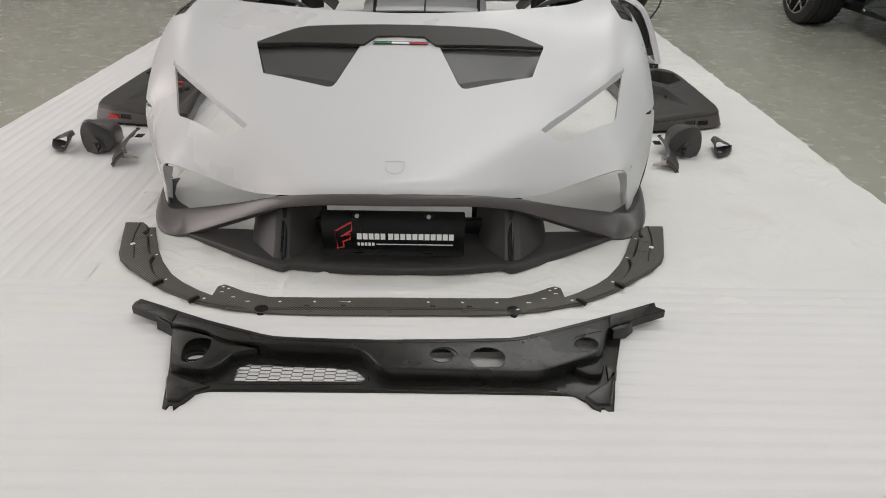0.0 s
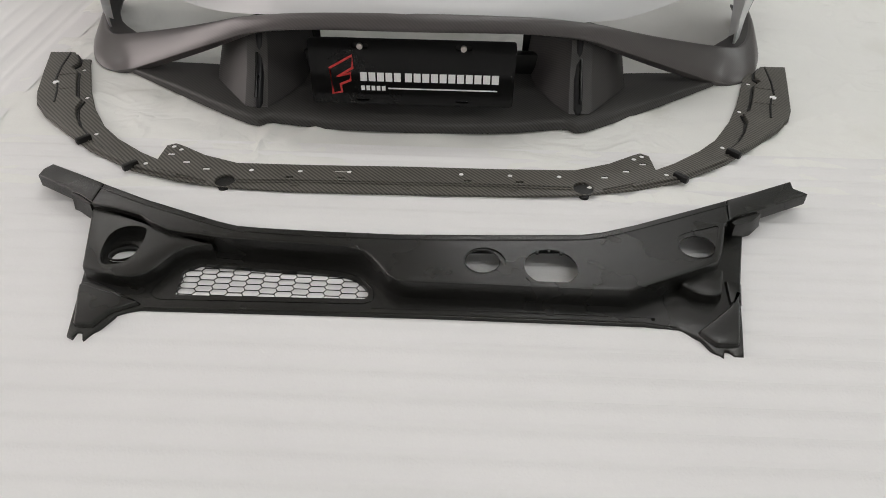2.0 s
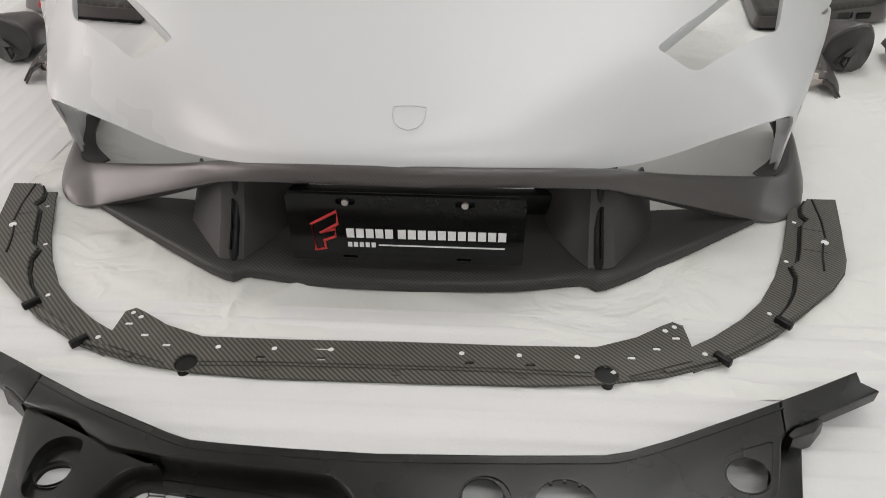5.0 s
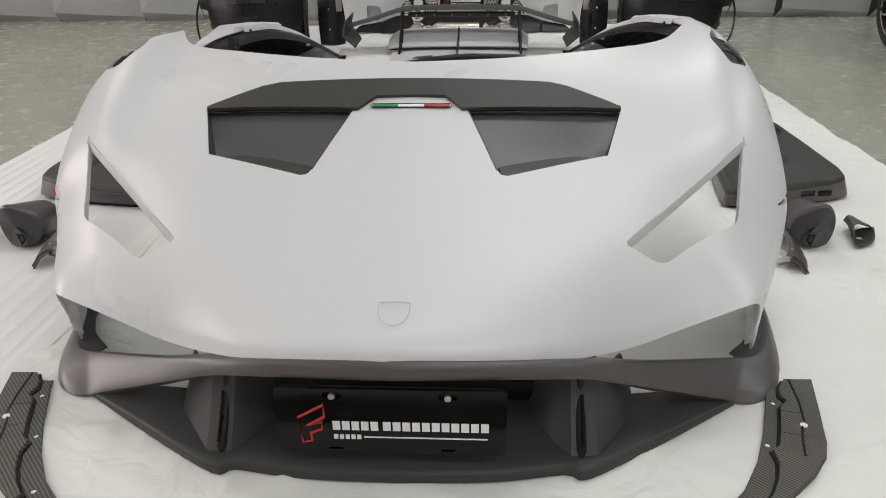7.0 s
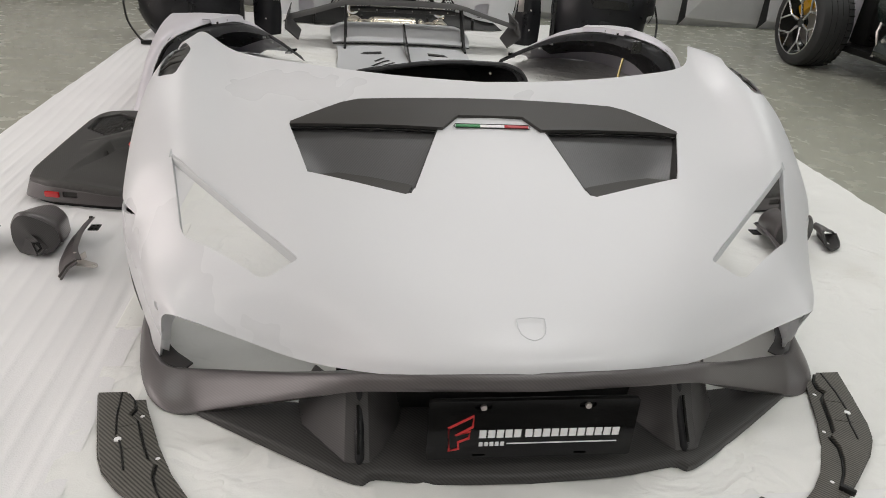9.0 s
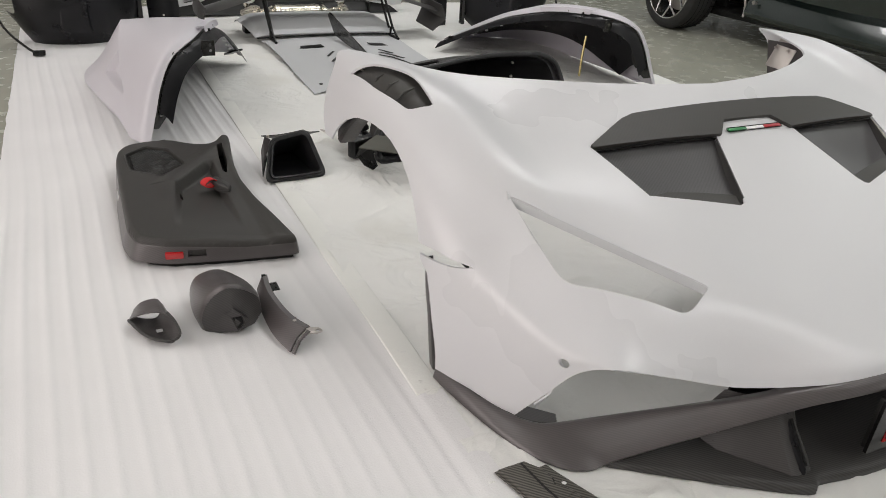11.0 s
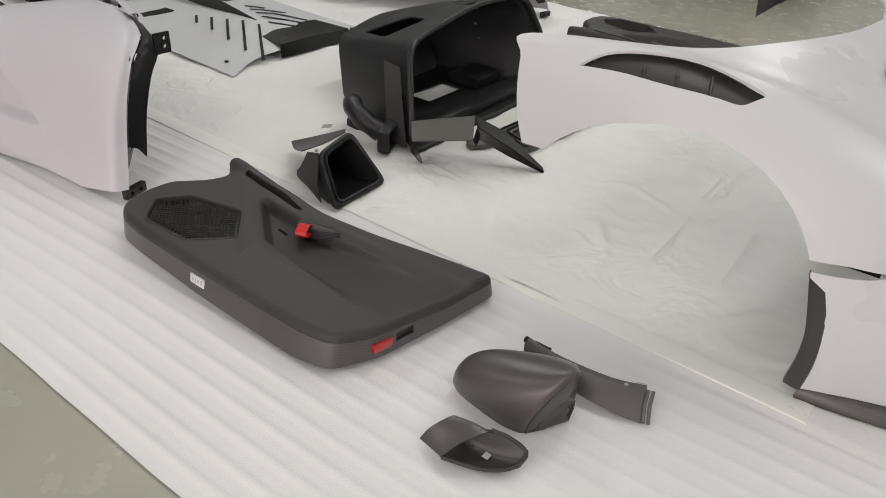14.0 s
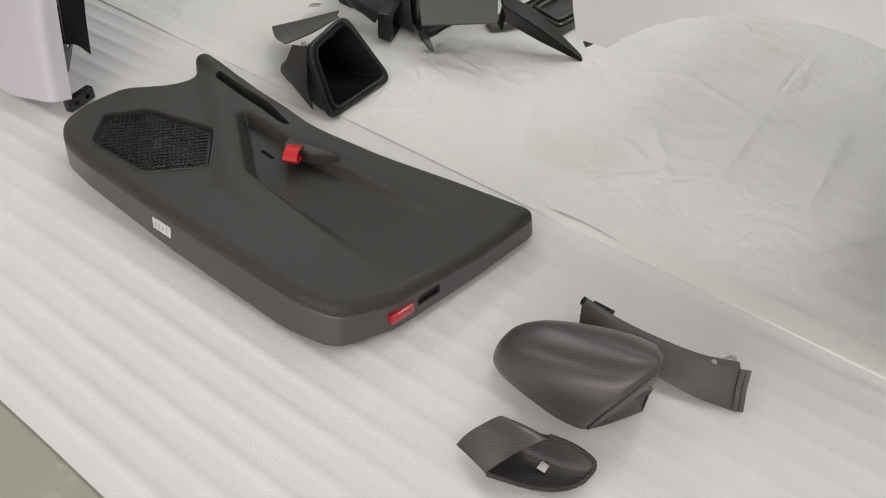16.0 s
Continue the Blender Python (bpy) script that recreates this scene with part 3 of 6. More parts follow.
        # return flange of the front corner
        corner = [[(s * 0.803, 3.131, 0.250), (s * 0.780, 3.142, 0.237), (s * 0.750, 3.165, 0.224)], [(s * 0.824, 3.168, 0.199), (s * 0.806, 3.181, 0.184), (s * 0.780, 3.205, 0.169)], [(s * 0.824, 3.178, 0.158), (s * 0.815, 3.191, 0.141), (s * 0.798, 3.215, 0.124)], [(s * 0.838, 3.208, 0.108), (s * 0.829, 3.216, 0.084), (s * 0.813, 3.235, 0.060)]]
        corner = [[a] + [tuple(Vector(a).lerp(Vector(p), .5)) for p in rest] for a, *rest in corner]
        part("corner_flange", thick(sheet(corner, 3, 3), .004), M_WHITE, root)
        # louvre insert with fins over the wheel
        pocket = [[(s * x, y, z - .014) for x, y, z in r] for r in (
            [(.838, 3.735, .640), (.818, 3.93, .678), (.862, 4.07, .682), (.905, 4.18, .662)],
            [(.900, 3.735, .626), (.902, 3.93, .668), (.920, 4.07, .664), (.930, 4.18, .642)],
            [(.940, 3.76, .598), (.952, 3.94, .632), (.955, 4.07, .628), (.958, 4.18, .612)])]
        part("louvre_insert", thick(sheet(pocket, 4, 3), .003), M_DOOR, root)
        for q in range(3):
            y = 3.87 + .075 * q
            rib = [(s * (.868 + .014 * q), y + .012, .660), (s * (.905 + .008 * q), y, .652), (s * .938, y - .012, .626)]
            part("louvre_rib", tube(rib, [.002, .005, .002], 6), M_DOOR, root)
        trim = []
        for z, y0, y1 in ((.040, 3.484, 3.521), (.112, 3.478, 3.514), (.19, 3.480, 3.516), (.262, 3.489, 3.531), (.312, 3.506, 3.545), (.336, 3.540, 3.552)):
            x = float(np.interp(z, (.04, .12, .2, .27, .34), (.963, .974, .980, .982, .978)))
            trim.append([(s * (x - .014), y0 - .004, z), (s * (x - .003), y0 - .001, z), (s * (x - .001), y0 + .006, z), (s * (x - .006), y1 - .004, z), (s * (x - .012), y1, z), (s * (x - .030), y1 + .002, z)])
        part("arch_trim", thick(sheet(trim, 3, 3), .003), M_POD, root, "dark carbon arch edge", 45)
        # black plate added behind the slot for its dark inside
        part("slot_backing", rbox(s * .915, 3.485, .378, .004, .11, .048, .001), M_PLASTIC, root)
        # black disc added behind the hole for the shade inside it
        part("hole_plug", disc((s * .795, 3.152, .255), .012, .006, "x", 14), M_PLASTIC, root)
        # inner structure under the rear corner of the wing
        web = [[(s * .880, 3.62, .570), (s * .876, 3.75, .596), (s * .870, 3.865, .630), (s * .880, 4.0, .640), (s * .895, 4.15, .634), (s * .905, 4.29, .622)],
               [(s * .918, 3.62, .535), (s * .918, 3.75, .568), (s * .914, 3.865, .595), (s * .914, 4.0, .602), (s * .918, 4.15, .580), (s * .924, 4.285, .550)],
               [(s * .944, 3.62, .490), (s * .944, 3.75, .556), (s * .944, 3.865, .580), (s * .946, 4.0, .566), (s * .950, 4.15, .494), (s * .954, 4.27, .395)],
               [(s * .900, 3.63, .480), (s * .900, 3.75, .552), (s * .900, 3.865, .574), (s * .900, 4.0, .558), (s * .900, 4.15, .482), (s * .902, 4.255, .388)]]
        part("inner_web", thick(sheet(web, 3, 4), .003), M_DUST, root, "dusty black inner lining")
        plate = rbox(s * .892, 4.19, .590, .004, .100, .125, .002, Matrix.Rotation(s * .45, 4, "Y"))
        part("mount_plate", plate, M_ALU, root, "brushed aluminium mounting plate")
        for dy, dz in ((-.03, .036), (.03, .036), (.0, -.036)):
            part("rivet", disc((s * (.903 - dz * .45), 4.20 + dy, .570 + dz), .005, .010, "x", 10), M_ALU, root)
    # flag strip on the tongue
    for k, m in enumerate((M_GREEN, M_PRINTW, M_FLAGRED)):
        bm = rbox(-.064 + .066 * k, 3.512, .6002, .0655, .010, .005, .0015, Matrix.Rotation(.42, 4, "X"))
        part("flag_stripe", moved(bm, Matrix.Translation((0, -.007, -.003))), m, root)
    edge = tube([(-.098, 3.5185, .604), (.102, 3.5185, .604), (.106, 3.512, .6005), (.102, 3.5055, .5975), (-.098, 3.5055, .5975), (-.102, 3.512, .6005)], .0012, 6, True)
    part("flag_border", moved(edge, Matrix.Translation((0, -.007, -.003))), M_PLASTIC, root)
    # raised outline of the empty nose badge
    shield = []
    for x, u in ((-.041, 1), (-.02, 1.05), (0, 1.07), (.02, 1.05), (.041, 1), (.040, .6), (.034, .3), (.02, .1), (0, 0), (-.02, .1), (-.034, .3), (-.040, .6)):
        y = 2.888 + .054 * u
        shield.append((.012 + x * .76, y, .3195 + (y - 2.888) * .36 + .0045))
    part("badge_outline", tube(shield, .0011, 6, True), M_GREY, root)
    # the shell is twisted slightly: its right rear corner stands higher
    for ob in root.children:
        at = root.location + ob.location
        for v in ob.data.vertices:
            x, y = v.co.x + at.x, v.co.y + at.y
            v.co.z += .022 * ease(3.55, 4.3, y) * ramp(0, .9, x) ** 2
    return root


clamshell()


# ---------------------------------------------------------------- front bumper with splitter
def bumper():
    cx = 0.018
    root = thing("front_bumper", (cx, 3.0, 0), "matt carbon front bumper with splitter blade and side winglets", "car bumper")
    blade = [
        [(0, 2.797, .012), (.20, 2.806, .012), (.335, 2.828, .012), (.385, 2.818, .012), (.56, 2.93, .012), (.748, 3.062, .012)],
        [(0, 2.800, .034), (.20, 2.809, .034), (.335, 2.832, .034), (.388, 2.823, .034), (.562, 2.936, .032), (.748, 3.066, .022)],
        [(0, 2.845, .042), (.20, 2.85, .042), (.335, 2.868, .043), (.39, 2.862, .040), (.57, 2.965, .036), (.750, 3.075, .024)],
        [(0, 2.93, .046), (.20, 2.935, .047), (.335, 2.95, .048), (.40, 2.94, .042), (.575, 3.02, .040), (.752, 3.088, .026)],
        [(0, 3.03, .060), (.20, 3.03, .062), (.335, 3.04, .066), (.41, 3.045, .046), (.575, 3.074, .038), (.754, 3.100, .026)],
    ]
    b = mirrored(sheet(blade, 4, 4))
    bmesh.ops.recalc_face_normals(b, faces=b.faces)
    part("splitter_blade", moved(thick(b, .008), Matrix.Translation((cx, 0, 0))), M_CARBON, root, "", 40)
    # cross bar: one band that narrows, turns down and wraps round into the outer winglet
    xs = [0, .25, .375, .44, .56, .68, .755, .800, .845, .885, .925, .952, .968]
    edge_top = {"x": [0, .25, .395, .455, .575, .70, .795, .832, .858, .884, .914, .942, .956], "y": [2.826, 2.850, 2.912, 2.952, 3.040, 3.125, 3.178, 3.198, 3.225, 3.270, 3.34, 3.43, 3.51],
                "z": [.280, .270, .233, .206, .150, .098, .066, .056, .050, .046, .044, .044, .042]}
    edge_low = {"x": [0, .25, .375, .43, .548, .665, .745, .795, .842, .884, .920, .950, .970], "y": [2.818, 2.838, 2.885, 2.912, 2.970, 3.028, 3.062, 3.064, 3.092, 3.150, 3.245, 3.38, 3.515],
                "z": [.244, .237, .206, .178, .118, .058, .020, .012, .010, .008, .008, .008, .008]}

    def along(line, key, u):
        return sum(np.interp(u + d, range(len(xs)), line[key]) for d in (-.36, -.18, 0, .18, .36)) / 5
    rows = []
    for k in range(61):
        u = 12 * k / 60
        t, w = Vector([along(edge_top, q, u) for q in "xyz"]), Vector([along(edge_low, q, u) for q in "xyz"])
        ahead = Vector([along(edge_top, q, min(12, u + .2)) - along(edge_top, q, max(0, u - .2)) for q in "xyz"]).normalized()
        face = (w - t).normalized()
        out = face.cross(ahead).normalized()
        if out.y > 0 and u < 8 or out.x < 0:
            out = -out
        back = -out * .034 * max(.35, 1 - u / 12) + Vector((0, 0, .004))
        r = min(.008, (w - t).length * .12)
        rows.append([t + back, t + back * .3 + out * .002, t + face * r * .35 + out * .0035, t + face * r * 1.2 + out * .0055, t.lerp(w, .35) + out * .0075, t.lerp(w, .7) + out * .0065, w - face * r * 1.2 + out * .0055, w - face * r * .3 + out * .0025, w + back * .35, w + back])
    for p in rows[0]:
        p.x = 0
    b = mirrored(strips([[tuple(p) for p in r] for r in rows]))
    for v in b.verts:
        v.co.z = max(v.co.z, .0045)
    bmesh.ops.recalc_face_normals(b, faces=b.faces)
    part("upper_bar", moved(thick(b, .004), Matrix.Translation((cx, 0, 0))), M_CARBON_SHEEN, root, "satin carbon cross bar", 50)
    for s in (1, -1):
        to = Matrix.Translation((cx, 0, 0)) @ Matrix.Diagonal((s, 1, 1, 1))
        ledge = [[(.955, 3.512, .041), (.940, 3.43, .043), (.912, 3.34, .043), (.882, 3.27, .045), (.850, 3.225, .048), (.80, 3.19, .052)], [(.91, 3.52, .048), (.90, 3.44, .050), (.88, 3.36, .050), (.852, 3.300, .050), (.828, 3.268, .050), (.783, 3.222, .050)]]
        part("winglet", moved(thick(strips(ledge), .004), to), M_POD, root, "", 45)
        pod = [
            [(.258, 3.05, .052), (.264, 3.05, .10), (.270, 3.05, .16), (.274, 3.05, .215)],
            [(.280, 2.962, .050), (.292, 2.982, .10), (.300, 2.998, .16), (.304, 3.008, .215)],
            [(.322, 2.882, .046), (.331, 2.922, .10), (.336, 2.950, .16), (.338, 2.968, .213)],
            [(.350, 2.850, .042), (.351, 2.900, .10), (.352, 2.938, .16), (.353, 2.962, .209)],
            [(.392, 2.850, .042), (.391, 2.900, .10), (.390, 2.938, .16), (.389, 2.960, .205)],
            [(.404, 2.856, .042), (.402, 2.905, .10), (.400, 2.940, .16), (.398, 2.960, .203)],
            [(.440, 2.904, .042), (.432, 2.932, .088), (.424, 2.950, .13), (.415, 2.966, .197)],
            [(.500, 2.985, .042), (.474, 2.985, .10), (.462, 2.985, .13), (.444, 2.985, .180)],
            [(.512, 3.06, .042), (.498, 3.055, .10), (.488, 3.045, .13), (.470, 3.03, .172)],
        ]
        part("duct_pod", moved(thick(strips(pod), .005), to), M_POD, root, "carbon air duct pod", 24)
        slot = tube([(.371, 2.850, .036), (.371, 2.858, .046), (.371, 2.899, .090), (.371, 2.937, .137), (.371, 2.958, .19)], [.005, .011, .012, .011, .010], 12)
        part("slot_insert", moved(slot, to), M_LINER, root, "gloss black slot insert")
        part("slot_rod", moved(tube([(.374, 2.850, .066), (.374, 2.882, .100), (.374, 2.918, .145)], .0035, 8), to), M_GLOSS, root)
        # thin black bars draw the shade along the pod's creases
        for line in (((.500, 3.002, .055), (.455, 2.945, .050), (.412, 2.880, .044)), ((.458, 2.984, .092), (.43, 2.948, .092), (.405, 2.912, .092))):
            part("pod_crease", moved(tube(line, [.001, .004, .001], 6), to), M_PLASTIC, root)
        back = [[(.25, 3.06, .06), (.30, 3.06, .06), (.43, 3.07, .06)], [(.25, 3.06, .215), (.30, 3.06, .21), (.42, 3.05, .175)]]
        part("duct_back", moved(thick(strips(back), .005), to), M_PLASTIC, root, "black plastic duct back")
    part("cross_beam", rbox(cx, 3.02, .086, .62, .03, .052, .008), M_PLASTIC, root, "black plastic cross beam")
    part("side_beam", rbox(cx, 3.06, .175, .62, .02, .030, .006), M_PLASTIC, root, "black plastic cross beam")
    root.rotation_euler.z = .013
    return root


bumper()


# ---------------------------------------------------------------- show plate on the bumper
def show_plate(at, name, lean=0.0, size=(.447, .152)):
    w, h = size
    root = thing(name, at, "black show plate with a red emblem and white lettering bars", "number plate")
    to = Matrix.Translation(at) @ Matrix.Rotation(lean, 4, "X")
    poly = rounded([(-w / 2, 0), (w / 2, 0), (w / 2, h), (-w / 2, h)], .008, 4)
    body = prism(poly, -.004, .004, "y")
    slots = []
    for sx in (-.31, .31):
        slots.append(prism(rounded([(sx * w * .80 - .018, h * .86), (sx * w * .80 + .018, h * .86), (sx * w * .80 + .018, h * .95), (sx * w * .80 - .018, h * .95)], .007, 4), -.02, .02, "y"))
        slots.append(prism(rounded([(sx * w * .80 - .014, h * .045), (sx * w * .80 + .014, h * .045), (sx * w * .80 + .014, h * .08), (sx * w * .80 - .014, h * .08)], .003, 3), -.02, .02, "y"))
    part("plate", moved(carve(body, *slots), to), M_GLOSS, root, "gloss black plate", 25)
    part("backing_frame", moved(joined(rbox(0, .012, h / 2, w * .96, .012, h * .92, .003)), to), M_PLASTIC, root)
    for sx in (-.31, .31):
        part("screw", moved(disc((sx * w * .80, -.006, h * .905), .0065, .006, "y", 14), to), M_ALU, root, "steel screw")

    def bar(x0, x1, z0, z1, m):
        part("print_bar", moved(rbox((x0 + x1) / 2 * w, -.0048, (z0 + z1) / 2 * h, (x1 - x0) * w, .0012, (z1 - z0) * h, 0), to), m, root)
    mark = [(-.402, .56), (-.288, .76), (-.290, .57), (-.366, .43), (-.300, .49), (-.304, .375), (-.354, .31), (-.350, .19), (-.394, .16)]
    part("emblem", moved(tube([(x * w, -.0045, z * h) for x, z in mark], .0032, 6, True), to), M_PRINTR, root, "red angular emblem")
    for k in range(5):
        bar(-.255 + .0415 * k, -.255 + .0415 * k + .033, .37, .505, M_PRINTW)
    for k in range(11):
        bar(-.035 + .0425 * k, -.035 + .0425 * k + .034, .37, .505, M_PRINTW)
    for k in range(5):
        bar(-.253 + .0255 * k, -.253 + .0255 * k + .018, .225, .295, M_PRINTW)
    bar(-.12, .42, .252, .270, M_PRINTW)
    return root


show_plate((.011, 2.814, .078), "show_plate")


# ---------------------------------------------------------------- undertray lip on the floor
def lip():
    root = thing("front_lip", (0.005, 2.75, 0), "raw carbon front undertray lip lying on the white sheet", "car body panel")
    half_out = [(0, 2.552), (.23, 2.553), (.36, 2.562), (.47, 2.582), (.575, 2.616), (.69, 2.686), (.77, 2.755), (.850, 2.826), (.893, 2.878), (.915, 2.925), (.945, 3.03), (.976, 3.145)]
    half_in = [(.918, 3.147), (.906, 3.118), (.858, 3.120), (.848, 3.09), (.793, 2.955), (.748, 2.865), (.695, 2.785), (.645, 2.735), (.578, 2.684), (.534, 2.658), (.530, 2.712), (.512, 2.722), (.492, 2.712), (.437, 2.678), (.36, 2.650), (.20, 2.648), (0, 2.650)]
    poly = [(x, y) for x, y in half_out] + [(x, y) for x, y in half_in] + [(-x, y) for x, y in half_in[::-1][1:]] + [(-x, y) for x, y in half_out[::-1][:-1]]
    pl = slab([(x + .005, y) for x, y in poly], .027, .032, .002)
    holes = []
    for s in (1, -1):
        holes.append(disc((s * .37 + .005, 2.583, .02), .021, .1, "z", 20))
        for x, y in ((.494, 2.697), (.513, 2.708), (.324, 2.624), (.221, 2.624), (.118, 2.625), (.553, 2.640), (.702, 2.752), (.787, 2.915), (.852, 3.058)):
            holes.append(disc((s * x + .005, y, .02), .0058, .1, "z", 10))
        for x, y in ((.469, 2.649), (.510, 2.678), (.420, 2.625), (.240, 2.600), (.132, 2.601)):
            holes.append(rbox(s * x + .005, y, .02, .016, .008, .1, 0))
    part("panel", carve(pl, *holes), M_CARBON_L, root, "", 30)
    # white fills stand in for the bright sheet seen through the holes
    for s in (1, -1):
        for x, y in ((.494, 2.697), (.513, 2.708), (.324, 2.624), (.221, 2.624), (.118, 2.625), (.553, 2.640), (.702, 2.752), (.787, 2.915), (.852, 3.058)):
            part("clip", disc((s * x + .005, y, .0285), .0050, .005, "z", 10), M_PRINTW, root, "white disc for the bright sheet seen in a hole")
        for x, y in ((.469, 2.649), (.510, 2.678), (.420, 2.625)):
            part("clip_pad", rbox(s * x + .005, y, .0285, .0135, .006, .005, .001), M_PRINTW, root, "white block for the bright sheet seen in a slot")
    for s in (1, -1):
        to = Matrix.Translation((.005, 0, 0)) @ Matrix.Diagonal((s, 1, 1, 1))
        part("air_inlet", moved(disc((.37, 2.583, .0265), .0205, .003, "z", 20), to), M_PLASTIC, root, "black round inlet")
        part("inlet_ring", moved(tube([(.37 + .0225 * math.cos(a * .3142), 2.583 + .0225 * math.sin(a * .3142), .032) for a in range(20)], .0012, 6, True), to), M_CARBON_L, root)
        part("inlet_foot", moved(disc((.37, 2.566, .020), .010, .014, "z", 14), to), M_PLASTIC, root)
        for rib in ([(.409, 2.580, .033), (.470, 2.601, .033), (.524, 2.620, .033)], [(.409, 2.573, .033), (.470, 2.593, .033), (.522, 2.611, .033)], [(.0, 2.590, .033), (.2, 2.590, .033), (.345, 2.586, .033)], [(.0, 2.582, .033), (.2, 2.582, .033), (.345, 2.577, .033)],
                    [(.708, 2.722, .033), (.64, 2.668, .033), (.575, 2.618, .033), (.521, 2.592, .033)]):
            part("bead", moved(tube(rib, .0018, 6), to), M_CARBON_L, root)
        pad = [(.905, 3.140), (.882, 3.108), (.873, 3.078), (.880, 3.057), (.858, 3.035), (.828, 2.954), (.808, 2.907), (.788, 2.892), (.787, 2.854), (.770, 2.812), (.745, 2.771), (.712, 2.733), (.722, 2.719), (.770, 2.758), (.848, 2.828), (.890, 2.880), (.911, 2.927), (.941, 3.03), (.971, 3.140)]
        part("raised_pad", moved(slab(pad, .029, .042, .003), to), M_CARBON_L, root, "", 40)
        # black bars drawn in for the deep shade in the gap along the step
        for line in (pad[:7], pad[7:12]):
            part("deep_groove", moved(tube([(x - .0035, y, .0325) for x, y in line], .003, 6), to), M_PLASTIC, root, "black line for the shade along the pad's step")
        part("outer_step", moved(slab([(.475, 2.588), (.575, 2.622), (.688, 2.692), (.700, 2.703), (.692, 2.712), (.570, 2.630), (.470, 2.596)], .029, .038, .003), to), M_CARBON_L, root, "", 40)
        for x, y, a in ((.578, 2.622, .75), (.716, 2.720, .75)):
            part("rib_block", moved(rbox(x, y, .038, .012, .034, .014, .003, Matrix.Rotation(a, 4, "Z")), to), M_PLASTIC, root)
        part("long_slot", moved(tube([(.915, 3.135, .0415), (.905, 3.05, .0415), (.890, 2.985, .0415)], .003, 6), to), M_PLASTIC, root)
        part("long_slot", moved(tube([(.878, 2.965, .0415), (.862, 2.925, .0415), (.846, 2.872, .0415)], .003, 6), to), M_PLASTIC, root)
        # hole in the channel, its bright view of the sheet drawn as a white disc
        part("clip", moved(disc((.882, 2.968, .042), .008, .004, "z", 12), to), M_PRINTW, root, "white disc for the bright sheet seen in a hole")
        for y0, x0 in ((3.02, .855), (2.945, .830)):
            part("bead", moved(tube([(x0, y0, .042), (x0 + .045, y0 - .012, .042)], .0016, 6), to), M_CARBON_L, root)
        part("foot", moved(rbox(.62, 2.66, .016, .05, .05, .01, .002), to), M_PLASTIC, root)
        part("foot", moved(rbox(.90, 3.04, .016, .05, .05, .01, .002), to), M_PLASTIC, root)
        part("clip_ring", moved(tube([(.225 + .009 * math.cos(a * .52), 2.574 + .006 * math.sin(a * .52), .033) for a in range(12)], .0014, 6, True), to), M_CARBON_L, root)
    part("clip_ring", tube([(.01 + .009 * math.cos(a * .52), 2.572 + .006 * math.sin(a * .52), .033) for a in range(12)], .0014, 6, True), M_CARBON_L, root)
    root.location.z -= .012
    root.rotation_euler.z = .016
    return root


lip()


# ---------------------------------------------------------------- windscreen cowl on the floor
def side_of(poly, x, y):
    """Distance from a closed polygon's edge, positive inside; for numbers or arrays."""
    x, y = np.asarray(x, float), np.asarray(y, float)
    best, inside = np.full(x.shape, 9.0), np.zeros(x.shape, bool)
    for i in range(len(poly)):
        (ax, ay), (bx, by) = poly[i - 1], poly[i]
        dx, dy = bx - ax, by - ay
        t = np.clip(((x - ax) * dx + (y - ay) * dy) / (dx * dx + dy * dy), 0, 1)
        best = np.minimum(best, (x - ax - t * dx) ** 2 + (y - ay - t * dy) ** 2)
        if ay != by:
            inside ^= ((ay > y) != (by > y)) & (x < ax + (y - ay) / (by - ay) * dx)
    return np.sqrt(best) * np.where(inside, 1, -1)


def relief(height, keep, x0, y0, dx, dy, nx, ny, low):
    """A moulded plate: height(x, y) where keep(x, y), closed below by low(z)."""
    gx, gy = np.meshgrid(x0 + dx * np.arange(nx + 1), y0 + dy * np.arange(ny + 1), indexing="ij")
    gz, ok = height(gx, gy), keep(gx[:-1, :-1] + dx / 2, gy[:-1, :-1] + dy / 2)
    bm = bmesh.new()
    vs = {}

    def at(i, j):
        if (i, j) not in vs:
            vs[i, j] = bm.verts.new((gx[i, j], gy[i, j], gz[i, j]))
        return vs[i, j]
    for i, j in np.argwhere(ok):
        bm.faces.new((at(i, j), at(i + 1, j), at(i + 1, j + 1), at(i, j + 1)))
    for v in bmesh.ops.extrude_face_region(bm, geom=bm.faces[:])["geom"]:
        if isinstance(v, bmesh.types.BMVert):
            v.co.z = low(v.co.z)
    bmesh.ops.recalc_face_normals(bm, faces=bm.faces)
    return bm


